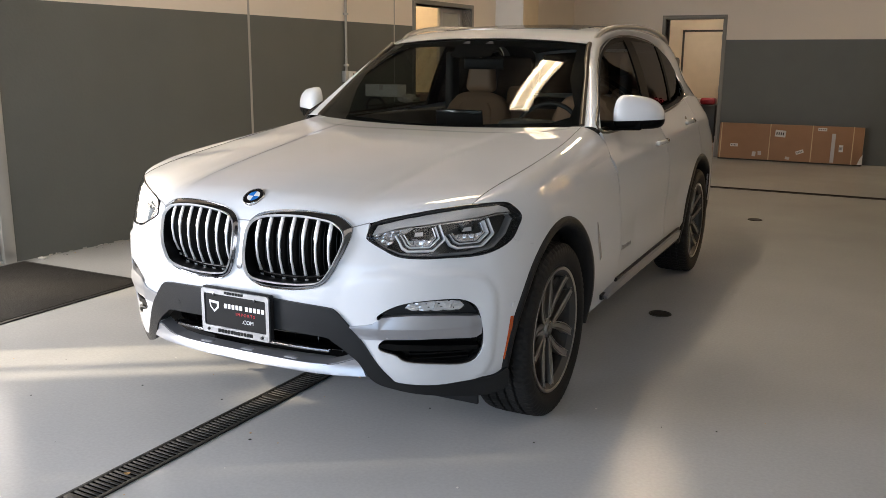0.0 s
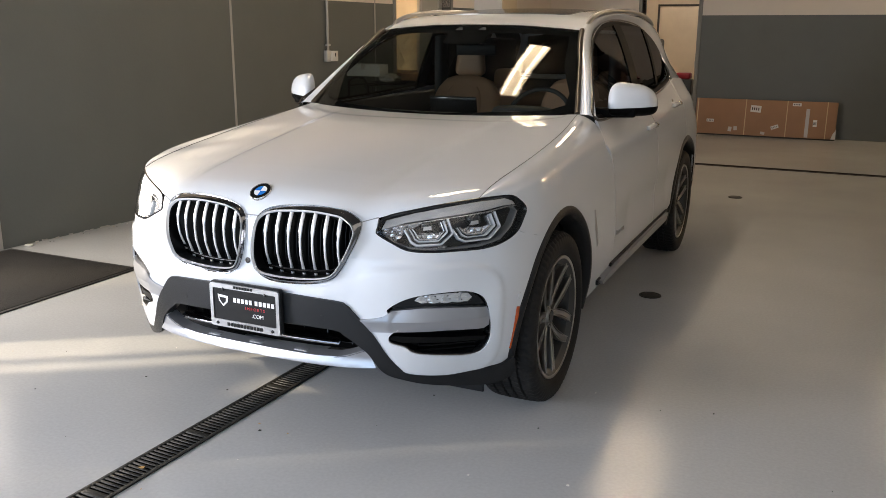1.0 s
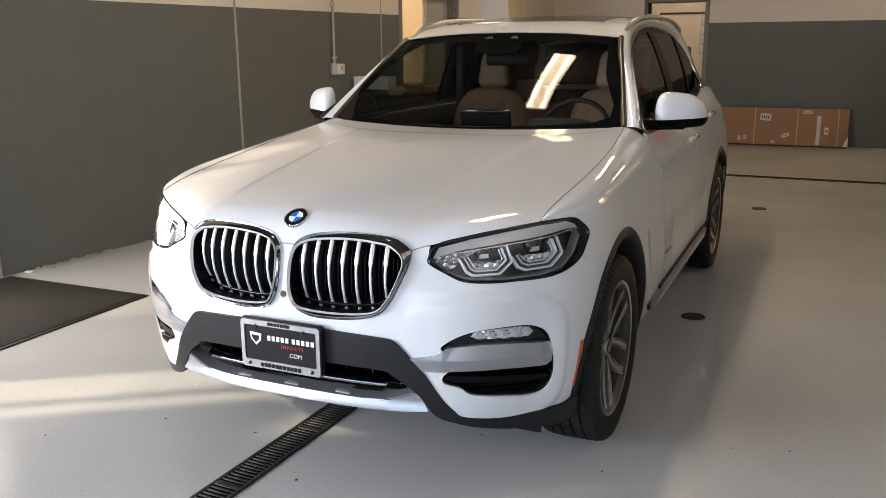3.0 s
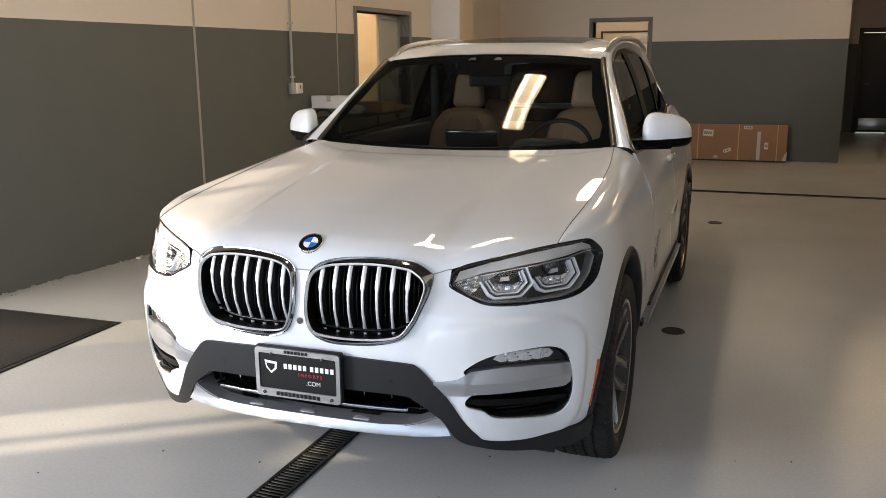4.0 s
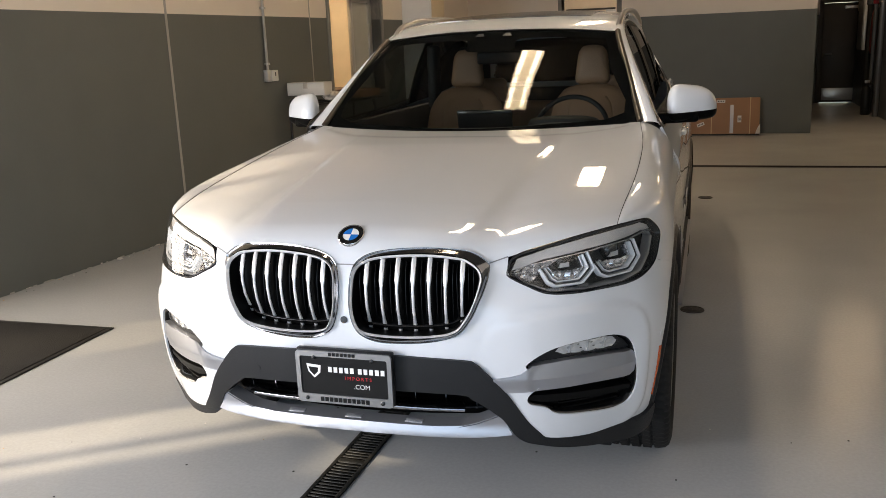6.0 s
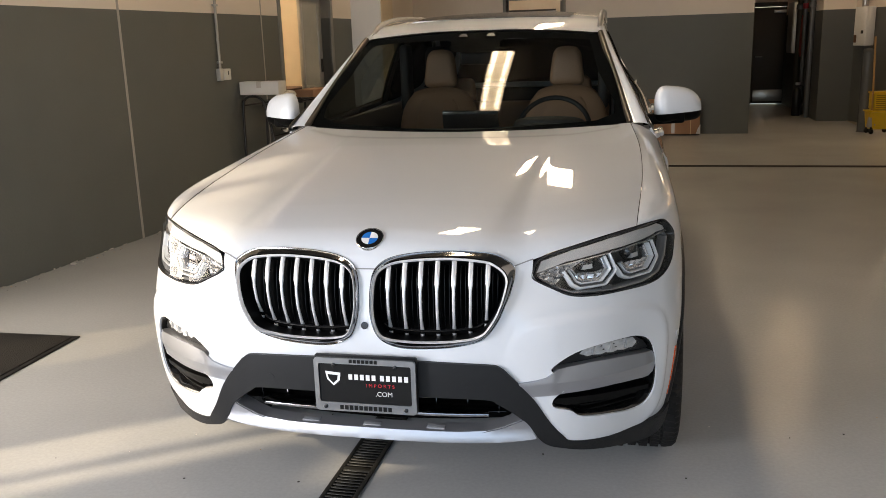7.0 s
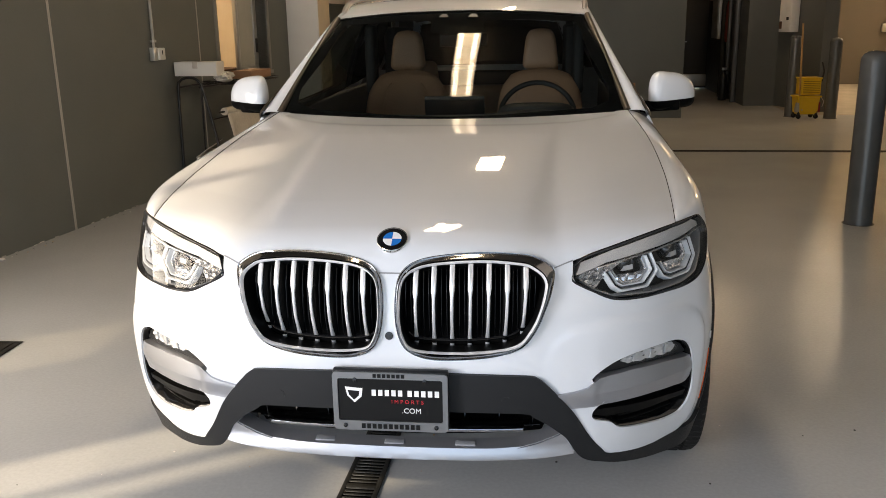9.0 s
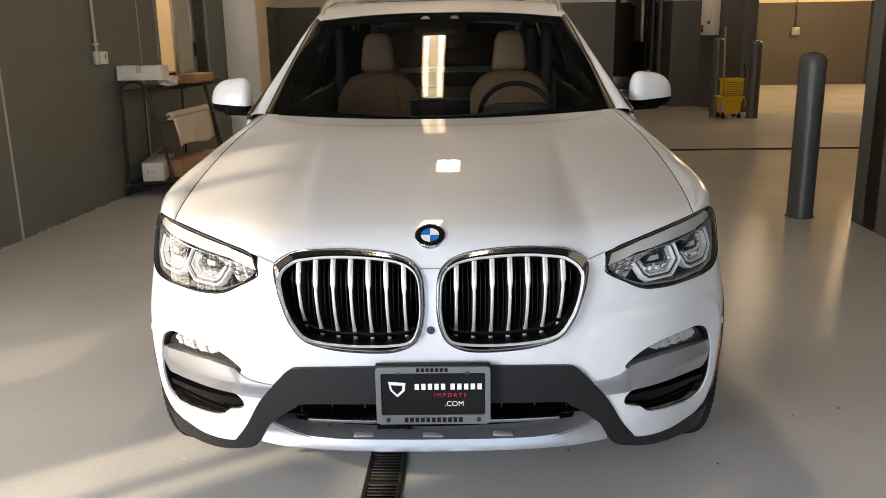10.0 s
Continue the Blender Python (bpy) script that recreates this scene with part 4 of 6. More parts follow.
part("nose_sensor", round_mark("nose_sensor", 0, .696, .011, M_GLOSSB), car, "small round black camera in the nose")

# ------------------------------------------------------------------ bonnet, wings, doors
edge_z = knots((0, .2, .44, .495, .6, .71, .86), (.860, .861, .8645, .880, .9065, .9240, .9420))
gc_t = knots((0, .012, .036, .08, .22, .43, .72, .87, 1), (0, .14, .275, .385, .535, .697, .874, .942, .978))
gs_t = knots((0, .06, .17, .41, .73, 1), (0, .12, .26, .475, .76, 1))
gap_x = knots((0, .35, .7, 1), (.783, .803, .797, .761))


def bonnet(a, b):
    """The bonnet: a from side to side (-1 to 1), b from the nose (0) back to the windscreen (1)."""
    a, b = np.broadcast_arrays(np.asarray(a, float), np.asarray(b, float))
    c = np.clip(np.abs(a), 0, 1.2)
    s = a * .86
    f = body(s, edge_z(np.abs(s)))
    rx, ry, rz = .761 * a, 1.40 + .145 * c ** 2, 1.125 + .010 * c ** 2
    t = np.clip(b, 0, 1) ** (1.6 - .6 * c)
    x = f[..., 0] + (rx - f[..., 0]) * t + np.sign(a) * (gap_x(t) - (.783 + (.761 - .783) * t)) * c ** 2
    y = f[..., 1] + (ry - f[..., 1]) * t
    g = gc_t(t) + (gs_t(t) - gc_t(t)) * np.clip(c, 0, 1) ** 1.6
    z = f[..., 2] + (rz - f[..., 2]) * g
    ridge = .37 + .11 * t
    dome = 1 / (1 + np.exp(np.clip((np.abs(x) - ridge) / .011, -50, 50)))
    z = z - .003 / (1 + np.exp(np.clip(-(t - .87 - .13 * c ** 4) / .006, -50, 50))) * (c < .93)
    z = z + (.0085 * dome - .003) * np.clip(t * 5, 0, 1) * np.clip((1 - t) * 4, 0, 1)
    return np.stack((x, y, z), -1)


def grid_data(name, f, ua, ub, material, off=0.0):
    A, B = np.meshgrid(ua, ub)
    v = f(A, B)
    if off:
        v = v + normals(f, A, B) * off
    n, m_ = len(ua), len(ub)
    faces = [(j * n + i, j * n + i + 1, (j + 1) * n + i + 1, (j + 1) * n + i) for j in range(m_ - 1) for i in range(n - 1)]
    return mesh(name, v.reshape(-1, 3), faces, material)


def bonnet_data():
    """The bonnet sheet, with notches where the two grille frames reach into it."""
    ua, ub = np.linspace(-1, 1, 221), np.linspace(0, 1, 150) ** 1.25
    me = grid_data("bonnet", bonnet, ua, ub, M_PAINT)
    bm = bmesh.new()
    bm.from_mesh(me)
    cs = np.array([tuple(f.calc_center_median()) for f in bm.faces])
    sk = np.interp(np.abs(cs[:, 0]), .94 * _cx, _arc)
    cut = inside(sk, cs[:, 2], inset(KID_OUT, .010)) & (cs[:, 1] < .08)
    bmesh.ops.delete(bm, geom=[f for f, c in zip(bm.faces[:], cut) if c], context="FACES")
    bm.to_mesh(me)
    bm.free()
    return me


part("bonnet", bonnet_data(), car, "white bonnet with two raised creases")
gap_line = [tuple(bonnet(1.0, b)) for b in np.linspace(0, 1, 40)]
for sd in (1, -1):
    part("shut_line", tube("shut_line", [(sd * (p[0] + .001), p[1], p[2] + .0005) for p in gap_line], .0011, M_BLACK, 6), car)
    part("shut_line", seam("shut_line", [(sd * .44, .8650), (sd * .495, .881)], .0017, .0012, mat_=M_GAP), car)
part("shut_line", seam("shut_line", [(-.03, .860), (0, .860), (.03, .860)], .0017, .0012, mat_=M_GAP), car)

LOW = np.array(spline([(.86, .9425), (.95, .9445), (1.02, .940), (1.13, .948), (1.45, .958), (1.80, .972), (2.20, .992)], 8, False))


def wing(side):
    n = 41
    t = np.linspace(0, 1, n)
    low = np.stack((np.interp(t, np.linspace(0, 1, len(LOW)), LOW[:, 0]), np.interp(t, np.linspace(0, 1, len(LOW)), LOW[:, 1])), 1)
    lo = body(low[:, 0], low[:, 1])
    hi_all = np.array(gap_line)
    yy = np.clip(lo[:, 1], hi_all[0, 1], hi_all[-1, 1])
    hi = np.stack([np.interp(np.linspace(0, 1, n) * .5 + .5 * (yy - yy[0]) / (yy[-1] - yy[0]), np.linspace(0, 1, len(hi_all)), hi_all[:, k]) for k in range(3)], 1)
    hi[:, 0] += .0008
    dz = (hi[:, 2] - lo[:, 2])[:, None]
    ctl = lo + np.concatenate((-.24 * dz * .8, 0 * dz, dz * .86), 1)
    rows = [lo * (1 - q) ** 2 + 2 * ctl * q * (1 - q) + hi * q * q for q in np.linspace(0, 1, 12)]
    verts = np.array(rows).reshape(-1, 3) * (side, 1, 1)
    faces = []
    for j in range(11):
        for i in range(n - 1):
            f = (j * n + i, j * n + i + 1, (j + 1) * n + i + 1, (j + 1) * n + i)
            faces.append(f if side > 0 else f[::-1])
    top = mesh("wing_top", verts, faces, M_PAINT)
    rear = [(1.045, .811), (1.075, .850), (1.095, .885), (1.058, .922), (1.02, .940)]
    out = rear + [tuple(p) for p in LOW if p[0] > 1.03] + [(2.245, .92), (2.285, .72), (2.305, .54), (2.30, .40), (2.27, .31), (1.93, .30)]
    out += arch(ARCH_Y, R_OUT, -8, 128, 30) + [(1.16, .774), (1.10, .788), (1.055, .805)]
    low_me = skin("wing", M_PAINT, flip(out, side), (), 0, .012, .03)
    both = joined("wing", [top, low_me])
    both.shade_smooth()
    bm = bmesh.new()
    bm.from_mesh(both)
    bmesh.ops.remove_doubles(bm, verts=bm.verts[:], dist=.0008)
    bm.to_mesh(both)
    bm.free()
    both.set_sharp_from_angle(angle=radians(42))
    w = part("wing", both, car, "white front wing")
    ang = np.linspace(-12, 187, 60)
    l1 = [(float(flank_s(ARCH_Y + (R_OUT + .003) * math.cos(radians(a)))), ARCH_Z + (R_OUT + .003) * math.sin(radians(a))) for a in ang]
    l2 = [(float(flank_s(ARCH_Y + .418 * math.cos(radians(a)))), ARCH_Z + .418 * math.sin(radians(a))) for a in ang]
    part("arch_cladding", band("arch_cladding", M_CLAD, flip(l1, side), flip(l2, side), (-.004, .004, .007, .007, .004, -.02, -.09), closed=False), car, "grained black wheel arch cladding")
    part("side_vent", skin("side_vent", M_CHROME, flip([(1.895, .735), (1.905, .735), (1.985, .56), (1.965, .545), (1.915, .64)], side), (), .003, .01, .02), car, "slim wing vent blade")


BELT = [(2.215, 1.112), (2.40, 1.112), (3.0, 1.128), (3.33, 1.140), (3.9, 1.165), (4.30, 1.195), (4.48, 1.215)]
belt_z = knots([p[0] for p in BELT], [p[1] for p in BELT])


def belt(s0, s1, n=12):
    return [(float(s), float(belt_z(s))) for s in np.linspace(s0, s1, n)]


def flank_crease(a, b):
    a = np.abs(a)
    line = .96 + .035 * (a - 2.2)
    return .010 * np.exp(-((b - line) / .035) ** 2) - .018 * np.exp(-((b - .58) / .11) ** 2) * np.clip((a - 2.3) * 3, 0, 1) * np.clip((4.0 - a) * 3, 0, 1)


def doors(side):
    fd = belt(2.215, 3.315) + [(3.32, .9), (3.315, .6), (3.29, .370), (2.285, .362), (2.303, .45), (2.312, .54), (2.292, .72), (2.252, .92), (2.207, .995)]
    d1 = part("front_door", skin("front_door", M_PAINT, flip(fd, side), (), 0, .012, .035, dome=flank_crease), car, "white front door")
    rd = belt(3.325, 4.30) + [(4.33, 1.0), (4.29, .84)] + arch(WHEEL_Y2, R_OUT, 96, 172, 14) + [(3.70, .372), (3.30, .370), (3.325, .6), (3.33, .9)]
    d2 = part("rear_door", skin("rear_door", M_PAINT, flip(rd, side), (), 0, .012, .035, dome=flank_crease), car, "white rear door")
    qp = belt(4.31, 4.48, 4) + [(S2, 1.205), (S2 + .35, 1.185), (S3, 1.15), (S3, .52), (S2 + .3, .50), (S2 + .05, .45)] + arch(WHEEL_Y2, R_OUT, 18, 94, 14) + [(4.30, .84), (4.34, 1.0)]
    part("rear_quarter", skin("rear_quarter", M_PAINT, flip(qp, side), (), 0, .012, .04, dome=flank_crease), car, "white rear quarter panel")
    rb = [(S2 + .05, .45), (S2 + .3, .50), (S3, .52), (S3, .25), (S2 + .1, .25)]
    part("rear_bumper", skin("rear_bumper", M_CLAD, flip(rb, side), (), 0, .012, .06), car)
    for d, sy, z in ((d1, 3.17, .993), (d2, 4.06, 1.058)):
        h = part("handle", box_data("handle", (-.012, -.10, -.014), (.014, .10, .014), M_PAINT, .011, 3), d, "white door handle with a chrome cap")
        p = body(sy, z)
        h.matrix_basis = pose(side * (p[0] + .019), p[1], z, 0, 0, 0)
        c = part("handle_cap", box_data("handle_cap", (-.012, -.030, -.015), (.015, .030, .015), M_CHROME, .011, 3), h)
        c.matrix_basis = pose(0, .115, 0)
        part("handle_cup", round_mark("handle_cup", side * sy, z, .035, M_GLOSSB, .002, 0), d)
    ang = np.linspace(-10, 190, 60)
    l1 = [(float(flank_s(WHEEL_Y2 + (R_OUT + .003) * math.cos(radians(a)))), ARCH_Z + (R_OUT + .003) * math.sin(radians(a))) for a in ang]
    l2 = [(float(flank_s(WHEEL_Y2 + .418 * math.cos(radians(a)))), ARCH_Z + .418 * math.sin(radians(a))) for a in ang]
    part("arch_cladding", band("arch_cladding", M_CLAD, flip(l1, side), flip(l2, side), (-.004, .004, .007, .007, .004, -.02, -.09), closed=False), car, "grained black wheel arch cladding")
    sill = [(2.05, .358), (2.27, .366), (2.29, .390), (3.29, .405), (3.72, .408), (3.72, .32), (2.4, .312), (2.07, .330)]
    part("sill_cladding", skin("sill_cladding", M_CLAD, flip(sill, side), (), .012, .06, .04), car, "grained black sill cladding")
    strip = [(2.08, .352), (2.13, .366), (2.4, .382), (3.3, .398), (3.66, .403), (3.64, .357), (2.4, .340), (2.10, .334)]
    part("sill_strip", skin("sill_strip", M_SILVER, flip(strip, side), (), .030, .03, .03), car, "satin silver sill strip")
    for k in range(7):
        a0 = 2.33 + k * .026
        part("side_badge", skin("side_badge", M_CHROME, flip([(a0, .522), (a0 + .017, .522), (a0 + .017, .542 if k else .548), (a0, .542 if k else .548)], side), (), .001, .003, .05), d1)


for sd in (1, -1):
    wing(sd)
    doors(sd)


# ------------------------------------------------------------------ greenhouse
def flankglass(q, z):
    """The side glass: q is the length along the car, signed by its side."""
    q, z = np.broadcast_arrays(np.asarray(q, float), np.asarray(z, float))
    y = np.abs(q)
    x = .865 - .57 * (z - 1.1) - .05 * np.clip((y - 2.9) / 1.2, 0, 1) ** 2
    return np.stack((np.sign(q) * x, y, z), -1)


def pane_face(q, z):
    """The panes, a little steeper than their surround."""
    p = flankglass(q, z)
    yy = np.abs(np.asarray(q, float))
    zz = np.clip(np.asarray(z, float), 1.12, 1.53)
    back = .37 * (1.53 - zz) - .349 * (.41 ** 2 - (zz - 1.12) ** 2) - .05 * np.clip((yy - 2.9) / 1.2, 0, 1) ** 2
    return p - np.stack((np.sign(np.asarray(q, float)) * back, 0 * p[..., 1], 0 * p[..., 2]), -1)


DLO = spline([(1.565, 1.120), (1.70, 1.226), (2.10, 1.450), (2.40, 1.543), (2.72, 1.582), (3.12, 1.588), (3.55, 1.552), (3.81, 1.456), (3.88, 1.320), (3.81, 1.225), (3.55, 1.190), (2.9, 1.150), (2.2, 1.124)], 6)
scr_bow = lambda b: .030 * np.sin(np.clip(b, 0, 1) * math.pi)


def screen(a, b):
    a, b = np.broadcast_arrays(np.asarray(a, float), np.asarray(b, float))
    lo = np.stack((.755 * a, 1.385 + .165 * a ** 2, 1.095 + .040 * a ** 2), -1)
    hi = np.stack((.600 * a, 2.040 + .065 * a ** 2, 1.560 - .028 * a ** 2), -1)
    p = lo + (hi - lo) * b[..., None]
    return p + np.stack((0 * b, -.55 * scr_bow(b), .83 * scr_bow(b)), -1)


def rect(a0, a1, b0, b1):
    return [(a0, b0), (a1, b0), (a1, b1), (a0, b1)]


part("windscreen", grid_data("windscreen", screen, np.linspace(-1, 1, 41), np.linspace(-.06, 1, 25), M_SCREEN), car, "slightly tinted windscreen")
frit_in = spline([(-.93, .10), (-.90, .5), (-.905, .86), (-.84, .905), (-.30, .905), (-.20, .87), (-.17, .76), (.17, .76), (.20, .87), (.30, .905), (.84, .905), (.905, .86), (.90, .5), (.93, .10), (.5, .07), (0, .06), (-.5, .07)], 3)
part("screen_border", skin("screen_border", M_FRIT, rect(-1.0, 1.0, -.06, 1.0), [list(map(tuple, frit_in))], -.006, 0, .05, screen), car, "black glass border")

for c in (-.115, .115):
    part("sensor_window", skin("sensor_window", M_SENSOR, [(c - .040, .925), (c + .040, .925), (c + .018, .962), (c - .018, .962)], (), .0012, 0, .02, screen), car, "small grey camera window in the glass border")
roof_c = knots((2.0, 2.4, 3.0, 3.8, 4.35), (1.554, 1.628, 1.670, 1.646, 1.560))
rail_x = knots((2.0, 2.4, 3.0, 3.8, 4.35), (.607, .588, .580, .570, .555))
rail_z = knots((2.0, 2.15, 2.4, 3.0, 3.8, 4.35), (1.49, 1.547, 1.602, 1.638, 1.610, 1.520))


def roof(a, b):
    a, b = np.broadcast_arrays(np.asarray(a, float), np.asarray(b, float))
    y = 2.040 + .065 * a ** 2 + b * (4.35 - 2.04 - .065 * a ** 2)
    zc, ze = roof_c(y), rail_z(y)
    return np.stack((a * rail_x(y), y, zc - (zc - ze) * np.abs(a) ** 2.6), -1)


part("roof", grid_data("roof", roof, np.linspace(-1, 1, 41), np.linspace(0, 1, 50), M_PAINT), car, "white roof")
part("sunroof", skin("sunroof", M_GLOSSB, rect(-.74, .74, .15, .72), (), .003, .004, .05, roof), car, "dark glass panoramic sunroof")


def tailgate(a, b):
    a, b = np.broadcast_arrays(np.asarray(a, float), np.asarray(b, float))
    top = np.stack((.555 * a, 4.35 + 0 * a, rail_z(4.35 + 0 * a) + (roof_c(4.35 + 0 * a) - rail_z(4.35 + 0 * a)) * (1 - np.abs(a) ** 2.6)), -1)
    low = np.stack((.70 * a, 4.60 - .12 * a ** 2, 1.16 + 0 * a), -1)
    return low + (top - low) * b[..., None]


part("rear_window", skin("rear_window", M_PRIVG, rect(-.9, .9, .05, .92), (), 0, 0, .06, lambda a, b: tailgate(-a, b)), car, "tinted rear window")
part("tailgate", skin("tailgate", M_PAINT, rect(-1.0, 1.0, -.25, 1.0), [rect(-.88, .88, .06, .91)], 0, .01, .06, lambda a, b: tailgate(-a, b)), car, "white tailgate")


def cabin_side(side):
    F = lambda lp: flip(list(map(tuple, lp)), side)
    up = np.array(spline([(.757, 1.550, 1.133), (.680, 1.815, 1.335), (.603, 2.098, 1.530), (.588, 2.40, 1.602), (.580, 3.0, 1.638), (.570, 3.8, 1.610), (.555, 4.35, 1.520), (.62, 4.46, 1.33), (.72, 4.50, 1.17)], 8, False))
    dl = [(1.545, 1.112), (1.84, 1.322), (2.10, 1.464), (2.40, 1.556), (2.95, 1.602), (3.60, 1.556), (3.845, 1.452), (3.905, 1.32), (3.83, 1.205)]
    dn = np.array(spline([tuple(flankglass(y, z)) for y, z in dl], 8, False))
    n = len(up)
    rows = []
    for q in np.linspace(0, 1, 8):
        bulge = math.sin(q * math.pi) * np.stack((np.full(n, .014), np.full(n, -.012) * np.clip((2.4 - up[:, 1]) * 3, 0, 1), np.full(n, .012)), 1)
        rows.append(dn + (up - dn) * q + bulge * np.clip((n - 1 - np.arange(n)) / 14, 0, 1)[:, None])
    faces = []
    for j in range(7):
        for i in range(n - 1):
            f = (j * n + i, j * n + i + 1, (j + 1) * n + i + 1, (j + 1) * n + i)
            faces.append(f if side > 0 else f[::-1])
    part("roof_pillar", mesh("roof_pillar", np.array(rows).reshape(-1, 3) * (side, 1, 1), faces, M_PAINT), car, "white roof side and pillars")
    part("pillar_seal", tube("pillar_seal", [(side * (p[0] + .004), p[1] - .004, p[2] + .002) for p in up[:17]], .014, M_SEALB, 10), car)
    part("pillar_lining", mesh("pillar_lining", np.array(rows[1:-1]).reshape(-1, 3) * (side * .972, 1, 1) + (0, .012, -.012), [f for f in faces if max(f) < 6 * n], M_TRIMB), car)
    win = part("side_window", band("side_window", M_CHROME, even(F(inset(DLO, -.008)), 150), even(F(inset(DLO, .003)), 150), (-.004, .004, .006, .003, -.012), flankglass), car, "side windows in a slim bright surround")
    part("outer_seal", band("outer_seal", M_SEALB, even(F(inset(DLO, -.014)), 150), even(F(inset(DLO, -.007)), 150), (-.004, .003, .003, -.004), flankglass), win)
    part("window_seal", band("window_seal", M_VOIDG, even(F(inset(DLO, .002)), 150), even(F(inset(DLO, .022)), 150), (-.002, -.002, -.010), flankglass), win)
    front = [p for p in DLO if p[0] < 2.80] + [(2.82, 1.580), (2.80, 1.152)]
    rear = [(2.93, 1.16), (2.95, 1.584)] + [tuple(p) for p in DLO if p[0] > 2.97]
    part("front_pane", skin("front_pane", M_SIDEG, F(sorted_loop(front)), (), -.008, 0, .08, pane_face), win)
    part("rear_pane", skin("rear_pane", M_PRIVG, F(sorted_loop(rear)), (), -.008, 0, .08, pane_face), win, "dark privacy glass")
    part("b_pillar", skin("b_pillar", M_VOIDG, F([(2.78, 1.145), (2.95, 1.155), (2.97, 1.584), (2.80, 1.582)]), (), -.003, .004, .05, pane_face), win)
    part("c_pillar", skin("c_pillar", M_VOIDG, F([(3.46, 1.182), (3.52, 1.186), (3.60, 1.542), (3.54, 1.550)]), (), -.003, .004, .05, pane_face), win)
    rail = [(side * .598, 2.20, 1.552), (side * .602, 2.27, 1.586), (side * .600, 2.40, 1.616), (side * .596, 2.7, 1.645), (side * .590, 3.2, 1.657), (side * .583, 3.6, 1.643), (side * .577, 3.9, 1.610), (side * .572, 4.02, 1.578)]
    part("roof_rail", tube("roof_rail", [tuple(p) for p in spline(rail, 6, False)], .014, M_SATIN, 10), car, "satin aluminium roof rail")
    # outside mirror
    root = part("door_mirror", box_data("door_mirror", (-.215 if side > 0 else -.02, -.078, -.052), (.02 if side > 0 else .215, -.002, -.003), M_VOIDG, .012, 3), car, "door mirror with white cap and black base")
    root.matrix_basis = pose(side * .974, 1.79, 1.166, 0, side * -2, side * 8)
    for nm, z0, z1, m_ in (("mirror_cap", -.004, 1, M_PAINT), ("mirror_base", -1, -.004, M_VOIDG)):
        verts, faces, nu, nv = [], [], 36, 18
        for j in range(nv + 1):
            for i in range(nu):
                th, ph = 2 * math.pi * i / nu, -math.pi / 2 + math.pi * j / nv
                pw = lambda v, e: math.copysign(abs(v) ** e, v)
                X = .118 * pw(math.cos(th), .55) * pw(math.cos(ph), .30 if ph < 0 else .42 if math.cos(th) < 0 else .78)
                Y = .082 * pw(math.sin(th), .85) * pw(math.cos(ph), .62)
                Z = .112 * pw(math.sin(ph), .80)
                Z = Z * (1 - .17 * (X / .118)) if Z > 0 else Z * .44
                Z = min(max(Z, z0 if z0 > -1 else -9), z1 if z1 < 1 else 9)
                Y = Y * (1.0 if Y < 0 else .35) + .056 * (X / .118)
                verts.append((side * X, Y, Z))
        for j in range(nv):
            for i in range(nu):
                k = (i + 1) % nu
                f = (j * nu + i, j * nu + k, (j + 1) * nu + k, (j + 1) * nu + i)
                faces.append(f if side > 0 else f[::-1])
        me = mesh(nm, verts, faces, m_)
        bm = bmesh.new()
        bm.from_mesh(me)
        bmesh.ops.remove_doubles(bm, verts=bm.verts[:], dist=1e-5)
        bmesh.ops.recalc_face_normals(bm, faces=bm.faces[:])
        bm.to_mesh(me)
        bm.free()
        me.set_sharp_from_angle(angle=radians(50))
        o = part(nm, me, root)
        o.matrix_basis = root.matrix_basis.inverted() @ pose(side * .974, 1.79, 1.166, 0, side * -2, side * 8)


def sorted_loop(pts):
    c = np.mean(np.array(pts), 0)
    return sorted([tuple(p) for p in pts], key=lambda p: math.atan2(p[1] - c[1], p[0] - c[0]))


for sd in (1, -1):
    cabin_side(sd)


# ------------------------------------------------------------------ wheels
def tyre_data():
    seg, verts, faces = 216, [], []
    prof = [(.252, -.098), (.262, -.106), (.29, -.121), (.32, -.1225), (.345, -.115), (.356, -.102), (.3605, -.080), (.3605, -.066), (.352, -.064), (.352, -.056), (.362, -.054), (.3625, -.026), (.353, -.024), (.353, -.016), (.3625, -.014), (.3625, .014),
            (.353, .016), (.353, .024), (.3625, .026), (.362, .054), (.352, .056), (.352, .064), (.3605, .066), (.3605, .080), (.356, .102), (.345, .115), (.32, .1225), (.29, .121), (.262, .106), (.252, .098)]
    n = len(prof)
    for i in range(seg):
        for k, (r, h) in enumerate(prof):
            cut = .0065 if (r > .343 and (i + (1 if h > 0 else 0) + int(abs(h) * 60)) % 3 == 0) else 0
            a = 2 * math.pi * (i + abs(h) * 30) / seg
            verts.append((h, (r - cut) * math.cos(a), (r - cut) * math.sin(a)))
    for i in range(seg):
        j = (i + 1) % seg
        for k in range(n - 1):
            faces.append((i * n + k, i * n + k + 1, j * n + k + 1, j * n + k))
    me = mesh("tyre", verts, faces, M_RUB)
    bm = bmesh.new()
    bm.from_mesh(me)
    bmesh.ops.recalc_face_normals(bm, faces=bm.faces[:])
    bm.to_mesh(me)
    bm.free()
    me.set_sharp_from_angle(angle=radians(35))
    return me


